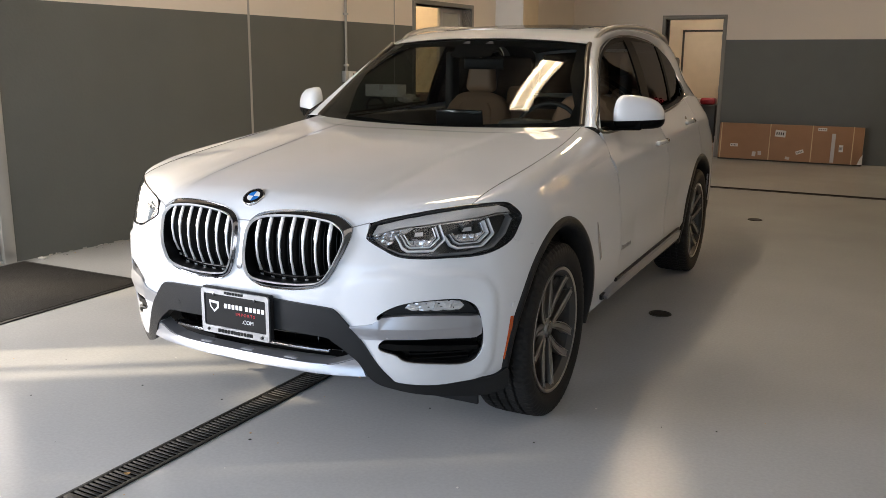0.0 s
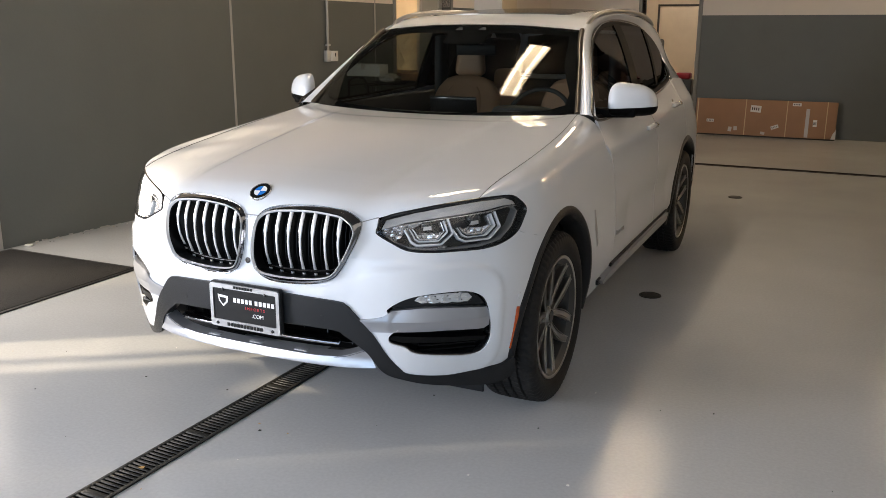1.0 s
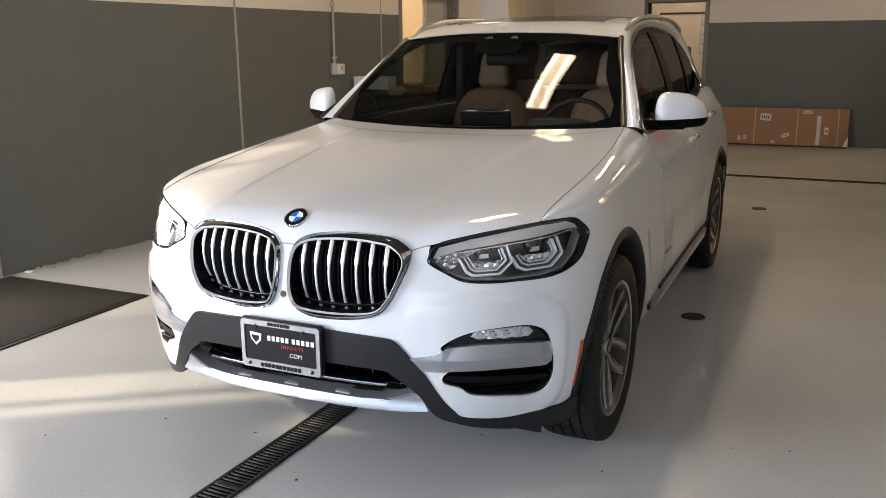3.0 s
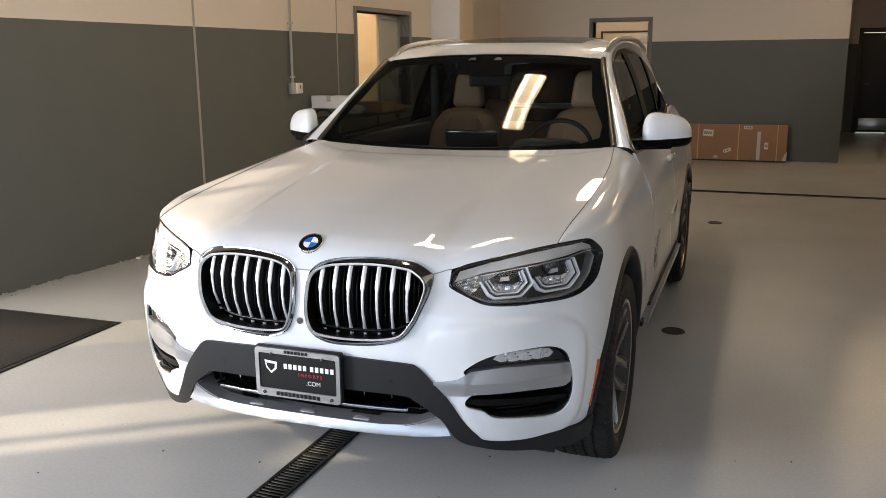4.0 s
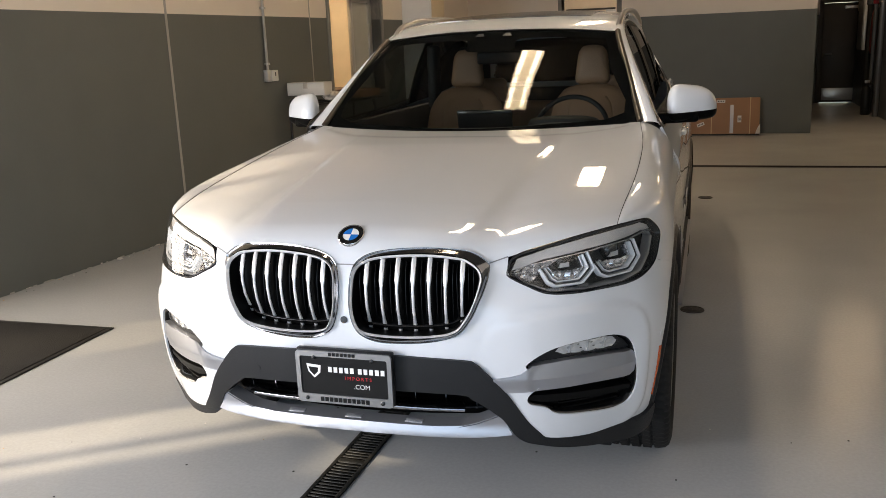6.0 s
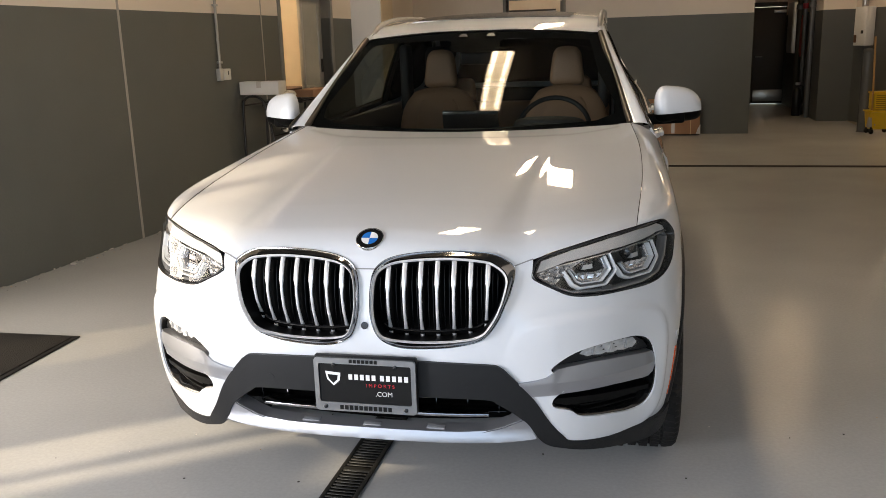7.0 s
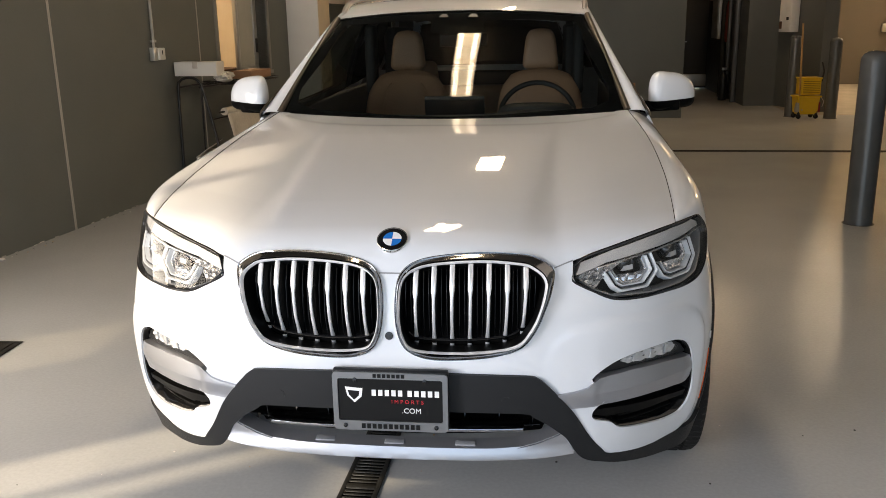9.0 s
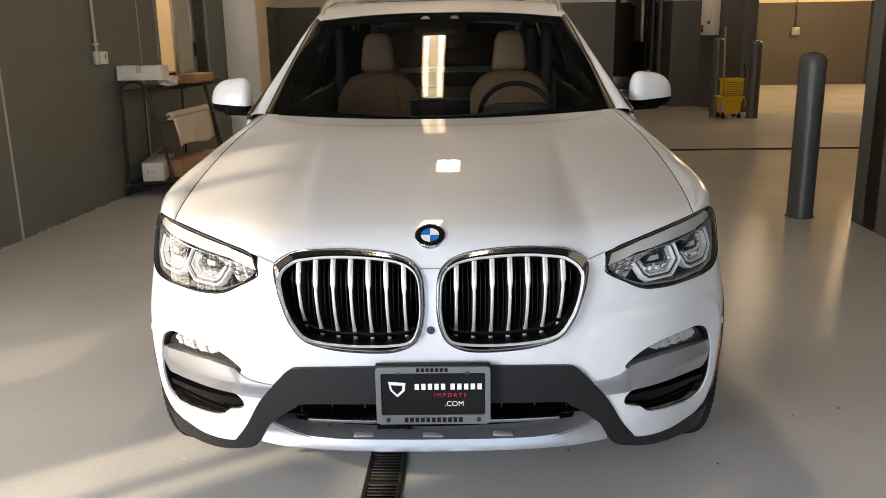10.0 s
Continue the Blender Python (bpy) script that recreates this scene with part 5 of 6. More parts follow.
def spoke_data(name, r0, r1, a0, a1, w0, w1, x0, x1, depth, material):
    """A tapered blade from the hub to the rim; angles in degrees."""
    verts, faces, n = [], [], 7
    for k in range(n):
        t = k / (n - 1)
        r, a, w, x = r0 + (r1 - r0) * t, radians(a0 + (a1 - a0) * t), (w0 + (w1 - w0) * t) / 2, x0 + (x1 - x0) * t ** 1.5
        d = (math.cos(a), math.sin(a))
        e = (-d[1], d[0])
        for u, xx in ((-w, x - depth), (-w, x - .004), (-w * .72, x), (w * .72, x), (w, x - .004), (w, x - depth)):
            verts.append((xx, d[0] * r + e[0] * u, d[1] * r + e[1] * u))
        if k:
            for j in range(5):
                faces.append((k * 6 - 6 + j, k * 6 - 5 + j, k * 6 + 1 + j, k * 6 + j))
    me = mesh(name, verts, faces, material)
    bm = bmesh.new()
    bm.from_mesh(me)
    bmesh.ops.recalc_face_normals(bm, faces=bm.faces[:])
    bm.to_mesh(me)
    bm.free()
    me.set_sharp_from_angle(angle=radians(30))
    return me


TYRE = tyre_data()
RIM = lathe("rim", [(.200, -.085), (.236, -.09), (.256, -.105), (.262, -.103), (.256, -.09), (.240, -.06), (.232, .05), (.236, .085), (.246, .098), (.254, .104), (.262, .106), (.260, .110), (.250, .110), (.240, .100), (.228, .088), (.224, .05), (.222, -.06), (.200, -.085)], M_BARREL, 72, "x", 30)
LIP = lathe("rim_lip", [(.262, .1065), (.2600, .1115), (.2505, .1115), (.2475, .109)], M_RIMC, 72, "x", 60)
DISC = lathe("brake_disc", [(.05, .0), (.165, .0), (.168, -.004), (.168, -.026), (.05, -.026)], M_DISC, 48, "x", 30)
# black disc in place of the shade behind the spokes
WELL = lathe("wheel_back", [(.001, -.05), (.20, -.05), (.225, -.06)], M_BLACK, 40, "x", 30)
HUB = lathe("hub", [(.001, .082), (.026, .0815), (.031, .078), (.034, .070), (.050, .064), (.062, .050), (.066, .02), (.05, 0)], M_RIM, 32, "x", 30)
CAP = lathe("hub_cap", [(.001, .085), (.024, .0845), (.027, .081), (.027, .076)], M_GLOSSB, 32, "x", 30)
SPOKES = []
for k in range(5):
    for j, sg in enumerate((-1, 1)):
        base = 18 + 72 * k
        SPOKES.append((spoke_data("spoke", .045, .238, base + sg * 27, base + sg * 11.5, .018, .027, .074, .100, .040, M_RIM), "spoke"))
        SPOKES.append((spoke_data("spoke_edge", .050, .240, base + sg * 37, base + sg * 14.6, .003, .004, .0765, .1025, .02, M_RIMC), "spoke_edge"))
        SPOKES.append((spoke_data("spoke_edge", .050, .240, base + sg * 17, base + sg * 8.4, .003, .004, .0765, .1025, .02, M_RIMC), "spoke_edge"))
BOLT = lathe("wheel_bolt", [(.001, .060), (.007, .060), (.009, .056), (.009, .04)], M_STEEL, 10, "x", 30)
for y in (ARCH_Y, WHEEL_Y2):
    for sd in (1, -1):
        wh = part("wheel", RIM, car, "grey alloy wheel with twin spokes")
        wh.matrix_basis = pose(sd * .829, y - .02, .3615, 0, 0, 0 if sd > 0 else 180) @ pose(0, 0, 0, 24 if y < 2 else 10, 0, 0)
        part("tyre", TYRE, wh, "black all-season tyre")
        part("rim_lip", LIP, wh)
        part("brake_disc", DISC, wh)
        part("wheel_back", WELL, wh)
        part("hub", HUB, wh)
        part("hub_cap", CAP, wh)
        for me, nm in SPOKES:
            part(nm, me, wh)
        for k in range(5):
            b = part("wheel_bolt", BOLT, wh)
            a = radians(54 + 72 * k)
            b.matrix_basis = pose(.008, .043 * math.cos(a), .043 * math.sin(a))
        if y < 2:
            part("air_deflector", box_data("air_deflector", (-.105, -.007, -.09), (.105, .007, .05), M_CLAD, .005), car, "black plastic flap before the tyre").matrix_basis = pose(sd * .655, .40, .222, 8, 0, 0)
        # arch liner
        verts, faces = [], []
        for i in range(25):
            a = math.pi * (i / 24 * 1.14 - .07)
            for x in (.50, .84):
                verts.append((sd * x, y + .425 * math.cos(a), ARCH_Z + .425 * math.sin(a)))
            if i:
                faces.append((2 * i - 2, 2 * i - 1, 2 * i + 1, 2 * i))
        part("arch_liner", mesh("arch_liner", verts, faces, M_LINER), car)

def pad(name, w, h, d, material, taper=.85, crown=.5, waist=0.0):
    """A stuffed leather cushion, wide w, high h, deep d, with its foot at z = 0."""
    verts, faces, nu, nv = [], [], 28, 16
    for j in range(nv + 1):
        t = j / nv
        wz = w * (taper + (1 - taper) * (1 - t)) * (1 - (2 * abs(t - .5)) ** 8 * .25) * (1 - waist * math.sin(t * math.pi))
        dz = d * (1 - (2 * abs(t - .5)) ** 6 * .45)
        for i in range(nu):
            th = 2 * math.pi * i / nu
            c, s = math.cos(th), math.sin(th)
            X = wz / 2 * math.copysign(abs(c) ** .45, c)
            Y = dz / 2 * math.copysign(abs(s) ** .6, s)
            verts.append((X, Y, h * t - crown * h * .12 * (X / (w / 2)) ** 2 * t))
    for j in range(nv):
        for i in range(nu):
            k = (i + 1) % nu
            faces.append((j * nu + i, j * nu + k, (j + 1) * nu + k, (j + 1) * nu + i))
    faces.append(tuple(nv * nu + i for i in range(nu)))
    faces.append(tuple(range(nu))[::-1])
    me = mesh(name, verts, faces, material)
    me.set_sharp_from_angle(angle=radians(70))
    return me


# ------------------------------------------------------------------ cabin
part("cabin_floor", box_data("cabin_floor", (-.80, 1.2, .30), (.80, 4.4, .40), M_DASH, .02), car)
part("bulkhead", box_data("bulkhead", (-.76, 1.15, .30), (.76, 1.32, 1.04), M_DASH, .02), car)
part("headliner", grid_data("headliner", roof, np.linspace(-.97, .97, 11), np.linspace(.02, .98, 14), M_TRIMB, -.025), car)


def dash(a, b):
    a, b = np.broadcast_arrays(np.asarray(a, float), np.asarray(b, float))
    y = 1.32 + .15 * a ** 2 + .56 * b
    z = 1.065 + .035 * np.sin(np.clip(b, 0, 1) * math.pi * .85) - .5 * np.clip(b - .9, 0, 1) + .02 * np.exp(-((a - .46) / .22) ** 2) * np.clip(b * 2, 0, 1)
    return np.stack((.78 * a, y, z), -1)


part("instrument_hood", pad("instrument_hood", .40, .085, .22, M_DASH, .8, .9), car).matrix_basis = pose(.375, 1.87, 1.052, -8, 0, 0)
for sx in (-1, 1):
    part("door_card", box_data("door_card", (sx * .80 - .02, 1.50, .40), (sx * .80 + .02, 3.95, 1.118), M_DASH, .015), car)
    part("pillar_trim", box_data("pillar_trim", (sx * .60 - .03, 2.82, 1.10), (sx * .60 + .03, 2.94, 1.50), M_DASH, .02), car)
    part("quarter_trim", box_data("quarter_trim", (sx * .60 - .06, 3.62, 1.10), (sx * .60 + .02, 4.30, 1.48), M_DASH, .02), car)
part("boot_trim", box_data("boot_trim", (-.62, 4.20, .50), (.62, 4.26, 1.16), M_DASH, .02), car)
part("dashboard", grid_data("dashboard", dash, np.linspace(-1, 1, 31), np.linspace(0, 1.3, 20), M_DASH), car, "black soft-touch dashboard")
scr_ob = part("centre_display", box_data("centre_display", (-.138, -.008, 0), (.138, .010, .095), M_GLOSSB, .006), car, "wide black display on the dashboard")
scr_ob.matrix_basis = pose(0, 1.775, 1.088, 12, 0, 0)
whl = part("steering_wheel", tube("steering_wheel", [(.186 * math.cos(a), .186 * math.sin(a), 0) for a in np.linspace(0, 2 * math.pi, 40, endpoint=False)], .0125, M_DASH, 10, True), car, "black leather steering wheel")
whl.matrix_basis = pose(.375, 2.09, 1.045, -62, 0, 180)
part("wheel_hub", lathe("wheel_hub", [(.001, .03), (.05, .028), (.075, .015), (.08, 0), (.05, -.03)], M_DASH, 24), whl)
for a in (-12, 192):
    part("wheel_arm", box_data("wheel_arm", (.05, -.016, -.008), (.18, .016, .008), M_GLOSSB, .006), whl).matrix_basis = pose(0, 0, 0, 0, 0, a)


for sx in (-.385, .385):
    seat = part("front_seat", pad("front_seat", .50, .20, .52, M_TAN, .95), car, "tan leather front seat")
    seat.matrix_basis = pose(sx, 2.45, .50)
    bk = part("backrest", pad("backrest", .57, .66, .15, M_TAN, .80, 1.2), seat)
    bk.matrix_basis = pose(0, .25, .10, -16, 0, 0)
    part("backrest_panel", pad("backrest_panel", .30, .52, .06, M_TAN, .88, .3), bk).matrix_basis = pose(0, -.058, .06)
    part("headrest", pad("headrest", .215, .225, .10, M_TAN, .76, 1.2), bk).matrix_basis = pose(0, .0, .665, 10, 0, 0)
    for k in (-.05, .05):
        part("headrest_post", tube("headrest_post", [(k, 0, .60), (k, 0, .69)], .007, M_STEEL, 8), bk)
rear_seat = part("rear_seat", box_data("rear_seat", (-.62, 3.10, .45), (.62, 3.55, .68), M_TAN, .06, 3), car, "tan leather rear bench")
part("rear_backrest", box_data("rear_backrest", (-.62, 3.50, .60), (.62, 3.66, 1.10), M_TAN, .05, 3), rear_seat)
for sx in (-.40, .40):
    part("rear_headrest", pad("rear_headrest", .22, .16, .09, M_TAN), rear_seat).matrix_basis = pose(sx, 3.62, 1.10)
mir = part("rear_view_mirror", box_data("rear_view_mirror", (-.115, -.012, -.032), (.115, .016, .032), M_FIN, .012, 3), car, "black rear-view mirror behind the windscreen")
mir.matrix_basis = pose(.02, 2.03, 1.425, 8, 0, 12)
part("mirror_stalk", tube("mirror_stalk", [(0, .01, .02), (0, .0, .05), (0, .005, .075)], .012, M_GLOSSB, 8), mir)
part("camera_housing", box_data("camera_housing", (-.09, 2.00, 1.485), (.09, 2.10, 1.53), M_DASH, .02, 3), car)

# emblem and advert plate
q = bonnet(0, .135)
em = part("emblem", lathe("emblem", [(.001, .008), (.040, .0075), (.0415, .005), (.0415, -.004)], M_GLOSSB, 40), car, "round blue and white roundel with a black ring")
nn = normals(bonnet, np.array(0.0), np.array(.135))
em.matrix_basis = Matrix.Translation(q - nn * .0048) @ Vector(nn).to_track_quat("Z", "Y").to_matrix().to_4x4()
part("emblem_ring", lathe("emblem_ring", [(.0400, .0082), (.0420, .0090), (.0432, .0075), (.0435, -.004)], M_CHROME, 40), em)
for k in range(4):
    pts = [(0, 0, .0088)] + [(.0255 * math.cos(a), .0255 * math.sin(a), .0088) for a in np.linspace(k * math.pi / 2, (k + 1) * math.pi / 2, 9)]
    part("emblem_quarter", mesh("emblem_quarter", pts, [tuple(range(len(pts)))], M_WHITE if k % 2 == 0 else M_BLUE, False), em)

plate = part("plate_holder", box_data("plate_holder", (-.158, -.012, -.085), (.158, .012, .088), M_CLAD, .006), car, "black dealer plate in a chrome frame")
plate.matrix_basis = pose(.004, -.080, .522, 0, 0, 0)
part("plate", box_data("plate", (-.148, -.0145, -.074), (.148, -.0125, .074), M_PLATE, 0), plate)


def frame_loop(x, z0, z1, r, n=6):
    out = []
    for cx, cz, a0 in ((x - r, z0 + r, -90), (x - r, z1 - r, 0), (-x + r, z1 - r, 90), (-x + r, z0 + r, 180)):
        out += [(cx + r * math.cos(radians(a0 + 90 * i / n)), cz + r * math.sin(radians(a0 + 90 * i / n))) for i in range(n + 1)]
    return out


flat = lambda a, b: np.stack((a, 0 * a - .0125, b), -1)
part("plate_frame", skin("plate_frame", M_PFRAME, frame_loop(.157, -.086, .083, .012), [frame_loop(.143, -.058, .065, .006)], .006, .008, .02, flat), plate, "chrome plate frame")


def bars(x0, x1, z0, z1, n, material, gap=.35, off=.0022):
    """Unreadable or withheld writing, as plain bars."""
    w = (x1 - x0) / n
    for i in range(n):
        part("print_bar", box_data("print_bar", (x0 + i * w, -.0145 - off, z0), (x0 + i * w + w * (1 - gap), -.0144, z1), material, 0), plate)


bars(-.050, .040, .016, .033, 5, M_WHITE)
bars(.048, .140, .016, .033, 5, M_WHITE)
for word, x, z, size, m_ in (("I M P O R T S", .047, -.001, .0155, M_REDP), (".COM", .058, -.027, .021, M_WHITE)):
    tx = bpy.data.curves.new("plate_word", "FONT")
    tx.body, tx.size, tx.extrude, tx.align_x, tx.align_y = word, size, .0006, "CENTER", "CENTER"
    tx.materials.append(m_)
    part("plate_word", tx, plate, "printed word").matrix_basis = pose(x, -.0153, z, 90, 0, 0)
bars(-.080, .085, -.079, -.066, 11, M_PLATE, .3, .0065)
bars(-.045, .045, .070, .080, 7, M_PLATE, .3, .0065)
for x, z in ((-.095, .062), (.095, .062), (-.125, -.072), (.125, -.072)):
    o = part("plate_screw", lathe("plate_screw", [(.001, .004), (.006, .003), (.0065, 0)], M_GLOSSB, 12), plate)
    o.matrix_basis = pose(x, -.0185, z, 90, 0, 0)
part("plate_shield", mesh("plate_shield", [(-.123, -.0152, .040), (-.075, -.0152, .036), (-.078, -.0152, .012), (-.098, -.0152, -.006), (-.118, -.0152, .014)], [(0, 4, 3, 2, 1)], M_WHITE, False), plate)
part("plate_shield_inner", mesh("plate_shield_inner", [(-.116, -.0156, .030), (-.084, -.0156, .028), (-.086, -.0156, .014), (-.099, -.0156, .002), (-.112, -.0156, .016)], [(0, 4, 3, 2, 1)], M_PLATE, False), plate)

# ------------------------------------------------------------------ floor drains and fittings
def drain(name, m, length, wide, slots, label, pitch=0.021, first=0.02):
    root = tagged(new(name), label, "drain", kind="structure")
    root.matrix_world = m
    # black sheet in place of the channel's shaded depth
    part("channel", box_data("channel", (-wide / 2, 0, 0.0005), (wide / 2, length, 0.0015), M_BLACK), root)
    for sx in (-1, 1):
        part("side_rail", box_data("side_rail", (sx * (wide / 2 - .008) - .008, 0, 0.001), (sx * (wide / 2 - .008) + .008, length, 0.006), M_IRON, .001), root)
    bar = box_data("grate_bar", (-wide / 2 + .014, -pitch * .27, 0.001), (wide / 2 - .014, pitch * .27, 0.0055), M_IRON, .0015, 1)
    for i in range(slots):
        part("grate_bar", bar, root).matrix_basis = pose(0, first + pitch * i, 0)
    for i in range(0, slots, 24):
        part("grate_joint", box_data("grate_joint", (-wide / 2 + .014, -.012, 0.001), (wide / 2 - .014, .012, 0.0062), M_IRON, .001), root).matrix_basis = pose(0, first + pitch * (i + .5), 0)
    return root


drain("floor_drain", pose(-0.198, -4.2, 0), 10.0, 0.130, 280, "black cast-iron trench drain grate running under the car", first=1.5)
drain("cross_drain", pose(-3.0, 8.07, 0, 0, 0, -90), 12.1, 0.12, 4, "black trench drain across the far end of the bay")

for x, y in ((0.947, 2.455), (0.940, 6.01)):
    cap = thing("floor_cap", "round dark steel cleanout cap set in the floor", "floor cap", pose(x, y, 0), group="floor caps")
    part("lid", lathe("lid", [(.001, .004), (.050, .004), (.054, .003), (.056, .0005)], M_IRON, 32), cap)
    part("rim", lathe("rim", [(.0555, .0005), (.057, .005), (.064, .005), (.066, .0005)], M_IRON, 32), cap)

# entrance mat beside the glazed door
matob = thing("door_mat", "large black ribbed rubber-backed entrance mat, worn grey in the middle", "mat", pose(-2.19, 1.51, 0, 0, 0, 1.5))
part("mat_surface", box_data("mat_surface", (-1.17, -1.75, 0.001), (-0.03, -0.03, 0.011), M_MAT, .004), matob)
part("border", joined("border", [box_data("b", lo, hi, M_MAT2, .002) for lo, hi in (((-1.2, -1.78, .0005), (0, -1.75, .007)), ((-1.2, -.03, .0005), (0, 0, .007)), ((-.03, -1.75, .0005), (0, -.03, .007)), ((-1.2, -1.75, .0005), (-1.17, -.03, .007)))]), matob)

# grit, leaf crumbs and chips on the floor
rng = random.Random(4)
crumbs = []
for i in range(90):
    x, y = rng.choice(((rng.uniform(-2.4, 2.2), rng.uniform(-.9, 1.2)), (rng.uniform(-3.3, -3.0), rng.uniform(1.6, 4.5))))
    if x < -2.9:
        x = -3.39 + .0752 * (y - 1.55) + rng.uniform(0, .05)
    r = rng.uniform(.001, .0032)
    crumbs.append(box_data("c", (x - r * rng.uniform(.6, 2.2), y - r, 0), (x + r, y + r * rng.uniform(.6, 2.2), r * .8), rng.choice((M_PAPER, M_IRON, M_IRON, M_WOODS)), 0))
tagged(new("floor_grit", joined("floor_grit", crumbs)), "scattered pale and dark crumbs of grit", "grit", kind="stuff")
lump = thing("plaster_chip", "small white chip of plaster beside the wall", "chip", pose(-3.36, 1.60, 0))
part("chip", box_data("chip", (-.028, -.018, 0), (.028, .018, .014), M_PAPER, .006), lump)
lump2 = thing("plaster_chip", "small white chip of plaster beside the wall", "chip", pose(-3.285, 2.96, 0))
part("chip", box_data("chip", (-.018, -.014, 0), (.018, .014, .014), M_PAPER, .005), lump2)

# ------------------------------------------------------------------ the glazed side door and slot windows
gd = tagged(new("door_1"), "aluminium-framed glazed side door", "door", kind="structure")
gd.matrix_world = LW @ pose(0, .035, 0)
for lo, hi in (((-.12, -.23, 0), (.015, -.14, 2.16)), ((-.12, -1.75, 0), (.015, -1.66, 2.16)), ((-.12, -1.66, 2.07), (.015, -.23, 2.16)), ((-.12, -1.66, 0), (.0, -.23, .02)), ((-.08, -.31, .02), (-.02, -.235, 2.065)), ((-.08, -1.655, .02), (-.02, -1.58, 2.065)), ((-.08, -1.58, .02), (-.02, -.31, .17)), ((-.08, -1.58, 1.98), (-.02, -.31, 2.065)), ((-.08, -.96, .17), (-.02, -.86, 1.98)), ((-.08, -1.58, 1.05), (-.02, -.96, 1.98))):
    part("door_rail", box_data("door_rail", lo, hi, M_ALU, .004), gd)
part("frosted_panel", box_data("frosted_panel", (-.06, -.86, .17), (-.05, -.31, 1.98), M_FROST, .001), gd)
# unseen sidelight, added as a backing for the headlamp's fill lamp
sl = tagged(new("added_sidelight"), "unseen frosted sidelight in an aluminium frame, added behind a fill lamp", "window", kind="structure")
sl.matrix_world = LW
for lo, hi in (((.002, -2.70, .10), (.03, -2.64, 2.16)), ((.002, -1.90, .10), (.03, -1.84, 2.16)), ((.002, -2.64, 2.10), (.03, -1.90, 2.16)), ((.002, -2.64, .10), (.03, -1.90, .16))):
    part("window_frame", box_data("window_frame", lo, hi, M_ALU, .004), sl)
part("frosted_panel", box_data("frosted_panel", (.002, -2.64, .16), (.012, -1.90, 2.10), M_FROST, .001), sl)
pane = part("pane", box_data("pane", (-.053, -1.58, .17), (-.047, -.96, 1.05), M_TPANE), gd)
ring_frame("window_2", -3.45, -2.70, .1, 2.8, .0, .0, .02, M_ALU, LW, "tall aluminium window slot with one mullion")
slab("mullion", (-.03, -3.150, .1), (0, -3.075, 2.8), M_ALU, "aluminium mullion", "mullion", LW)

# conduit and socket on the left wall
cond = thing("wall_socket", "white socket box fed by a grey surface conduit", "socket", LW @ pose(0, 3.70, 1.277))
part("back_box", box_data("back_box", (0.001, -.075, -.058), (.048, -.012, .055), M_ALU, .004), cond)
part("socket_box", box_data("socket_box", (0.001, -.010, -.055), (.060, .095, .050), M_PLASTW, .006), cond)
part("socket_slot", box_data("socket_slot", (.0605, .036, -.008), (.0625, .050, .030), M_INK, .001), cond)
part("conduit", tube("conduit", [(.022, -.028, .05), (.022, -.028, 2.6)], .013, M_SEAM, 10), cond)
for z in (.10, .62, 1.3):
    part("clamp", box_data("clamp", (0.001, -.052, z), (.040, -.004, z + .022), M_ALU, .004), cond)

# ------------------------------------------------------------------ film trolley beside the left wall
trolley = thing("film_trolley", "black tube-steel trolley with wire top shelf, masking roll holder and castors", "trolley", pose(-2.865, 5.50, 0, 0, 0, -4.3))
for y in (0.0, 1.35):
    pts = spline([(-.235, y, .10), (-.225, y, .55), (-.215, y, .95), (-.195, y, 1.015), (-.14, y, 1.045), (-.06, y, 1.045), (.0, y, 1.01), (.03, y, .94), (.11, y, .60), (.20, y, .14)], 5, False)
    part("end_frame", tube("end_frame", [tuple(p) for p in pts], .014, M_STEELB, 10), trolley, "bent black tube end frame")
for x, z in ((-.235, .10), (.20, .14), (-.22, .96), (.0, .96)):
    part("long_rail", tube("long_rail", [(x, 0, z), (x, 1.35, z)], .011, M_STEELB, 8), trolley)
part("bottom_bar", tube("bottom_bar", [(-.26, 0, .115), (.24, 0, .13)], .014, M_STEELB, 8), trolley)
part("bottom_bar", tube("bottom_bar", [(-.26, 1.35, .115), (.24, 1.35, .13)], .014, M_STEELB, 8), trolley)
part("lower_shelf", box_data("lower_shelf", (-.23, .01, .118), (.21, 1.34, .128), M_STEELB, .002), trolley)
for k in range(9):
    part("shelf_wire", tube("shelf_wire", [(-.17 + .045 * k, .42, .955), (-.17 + .045 * k, 1.35, .955)], .0028, M_STEELB, 6), trolley)
for k in range(15):
    part("shelf_wire", tube("shelf_wire", [(-.18, .42 + .066 * k, .958), (.22, .42 + .066 * k, .958)], .0028, M_STEELB, 6), trolley)
for x in (-.18, .22):
    for z in (.962, .985):
        part("shelf_edge", tube("shelf_edge", [(x, .42, z), (x, 1.35, z)], .004, M_STEELB, 6), trolley)
for y in (.42, 1.35):
    for z in (.962, .985):
        part("shelf_edge", tube("shelf_edge", [(-.18, y, z), (.22, y, z)], .004, M_STEELB, 6), trolley)
part("brace", tube("brace", [(.09, 0, .66), (.12, 1.35, .66)], .009, M_STEELB, 8), trolley)
part("brace", tube("brace", [(-.22, .42, .10), (-.20, .42, .95)], .009, M_STEELB, 8), trolley)
part("brace", tube("brace", [(.16, 1.35, .14), (.05, 1.35, .95)], .009, M_STEELB, 8), trolley)
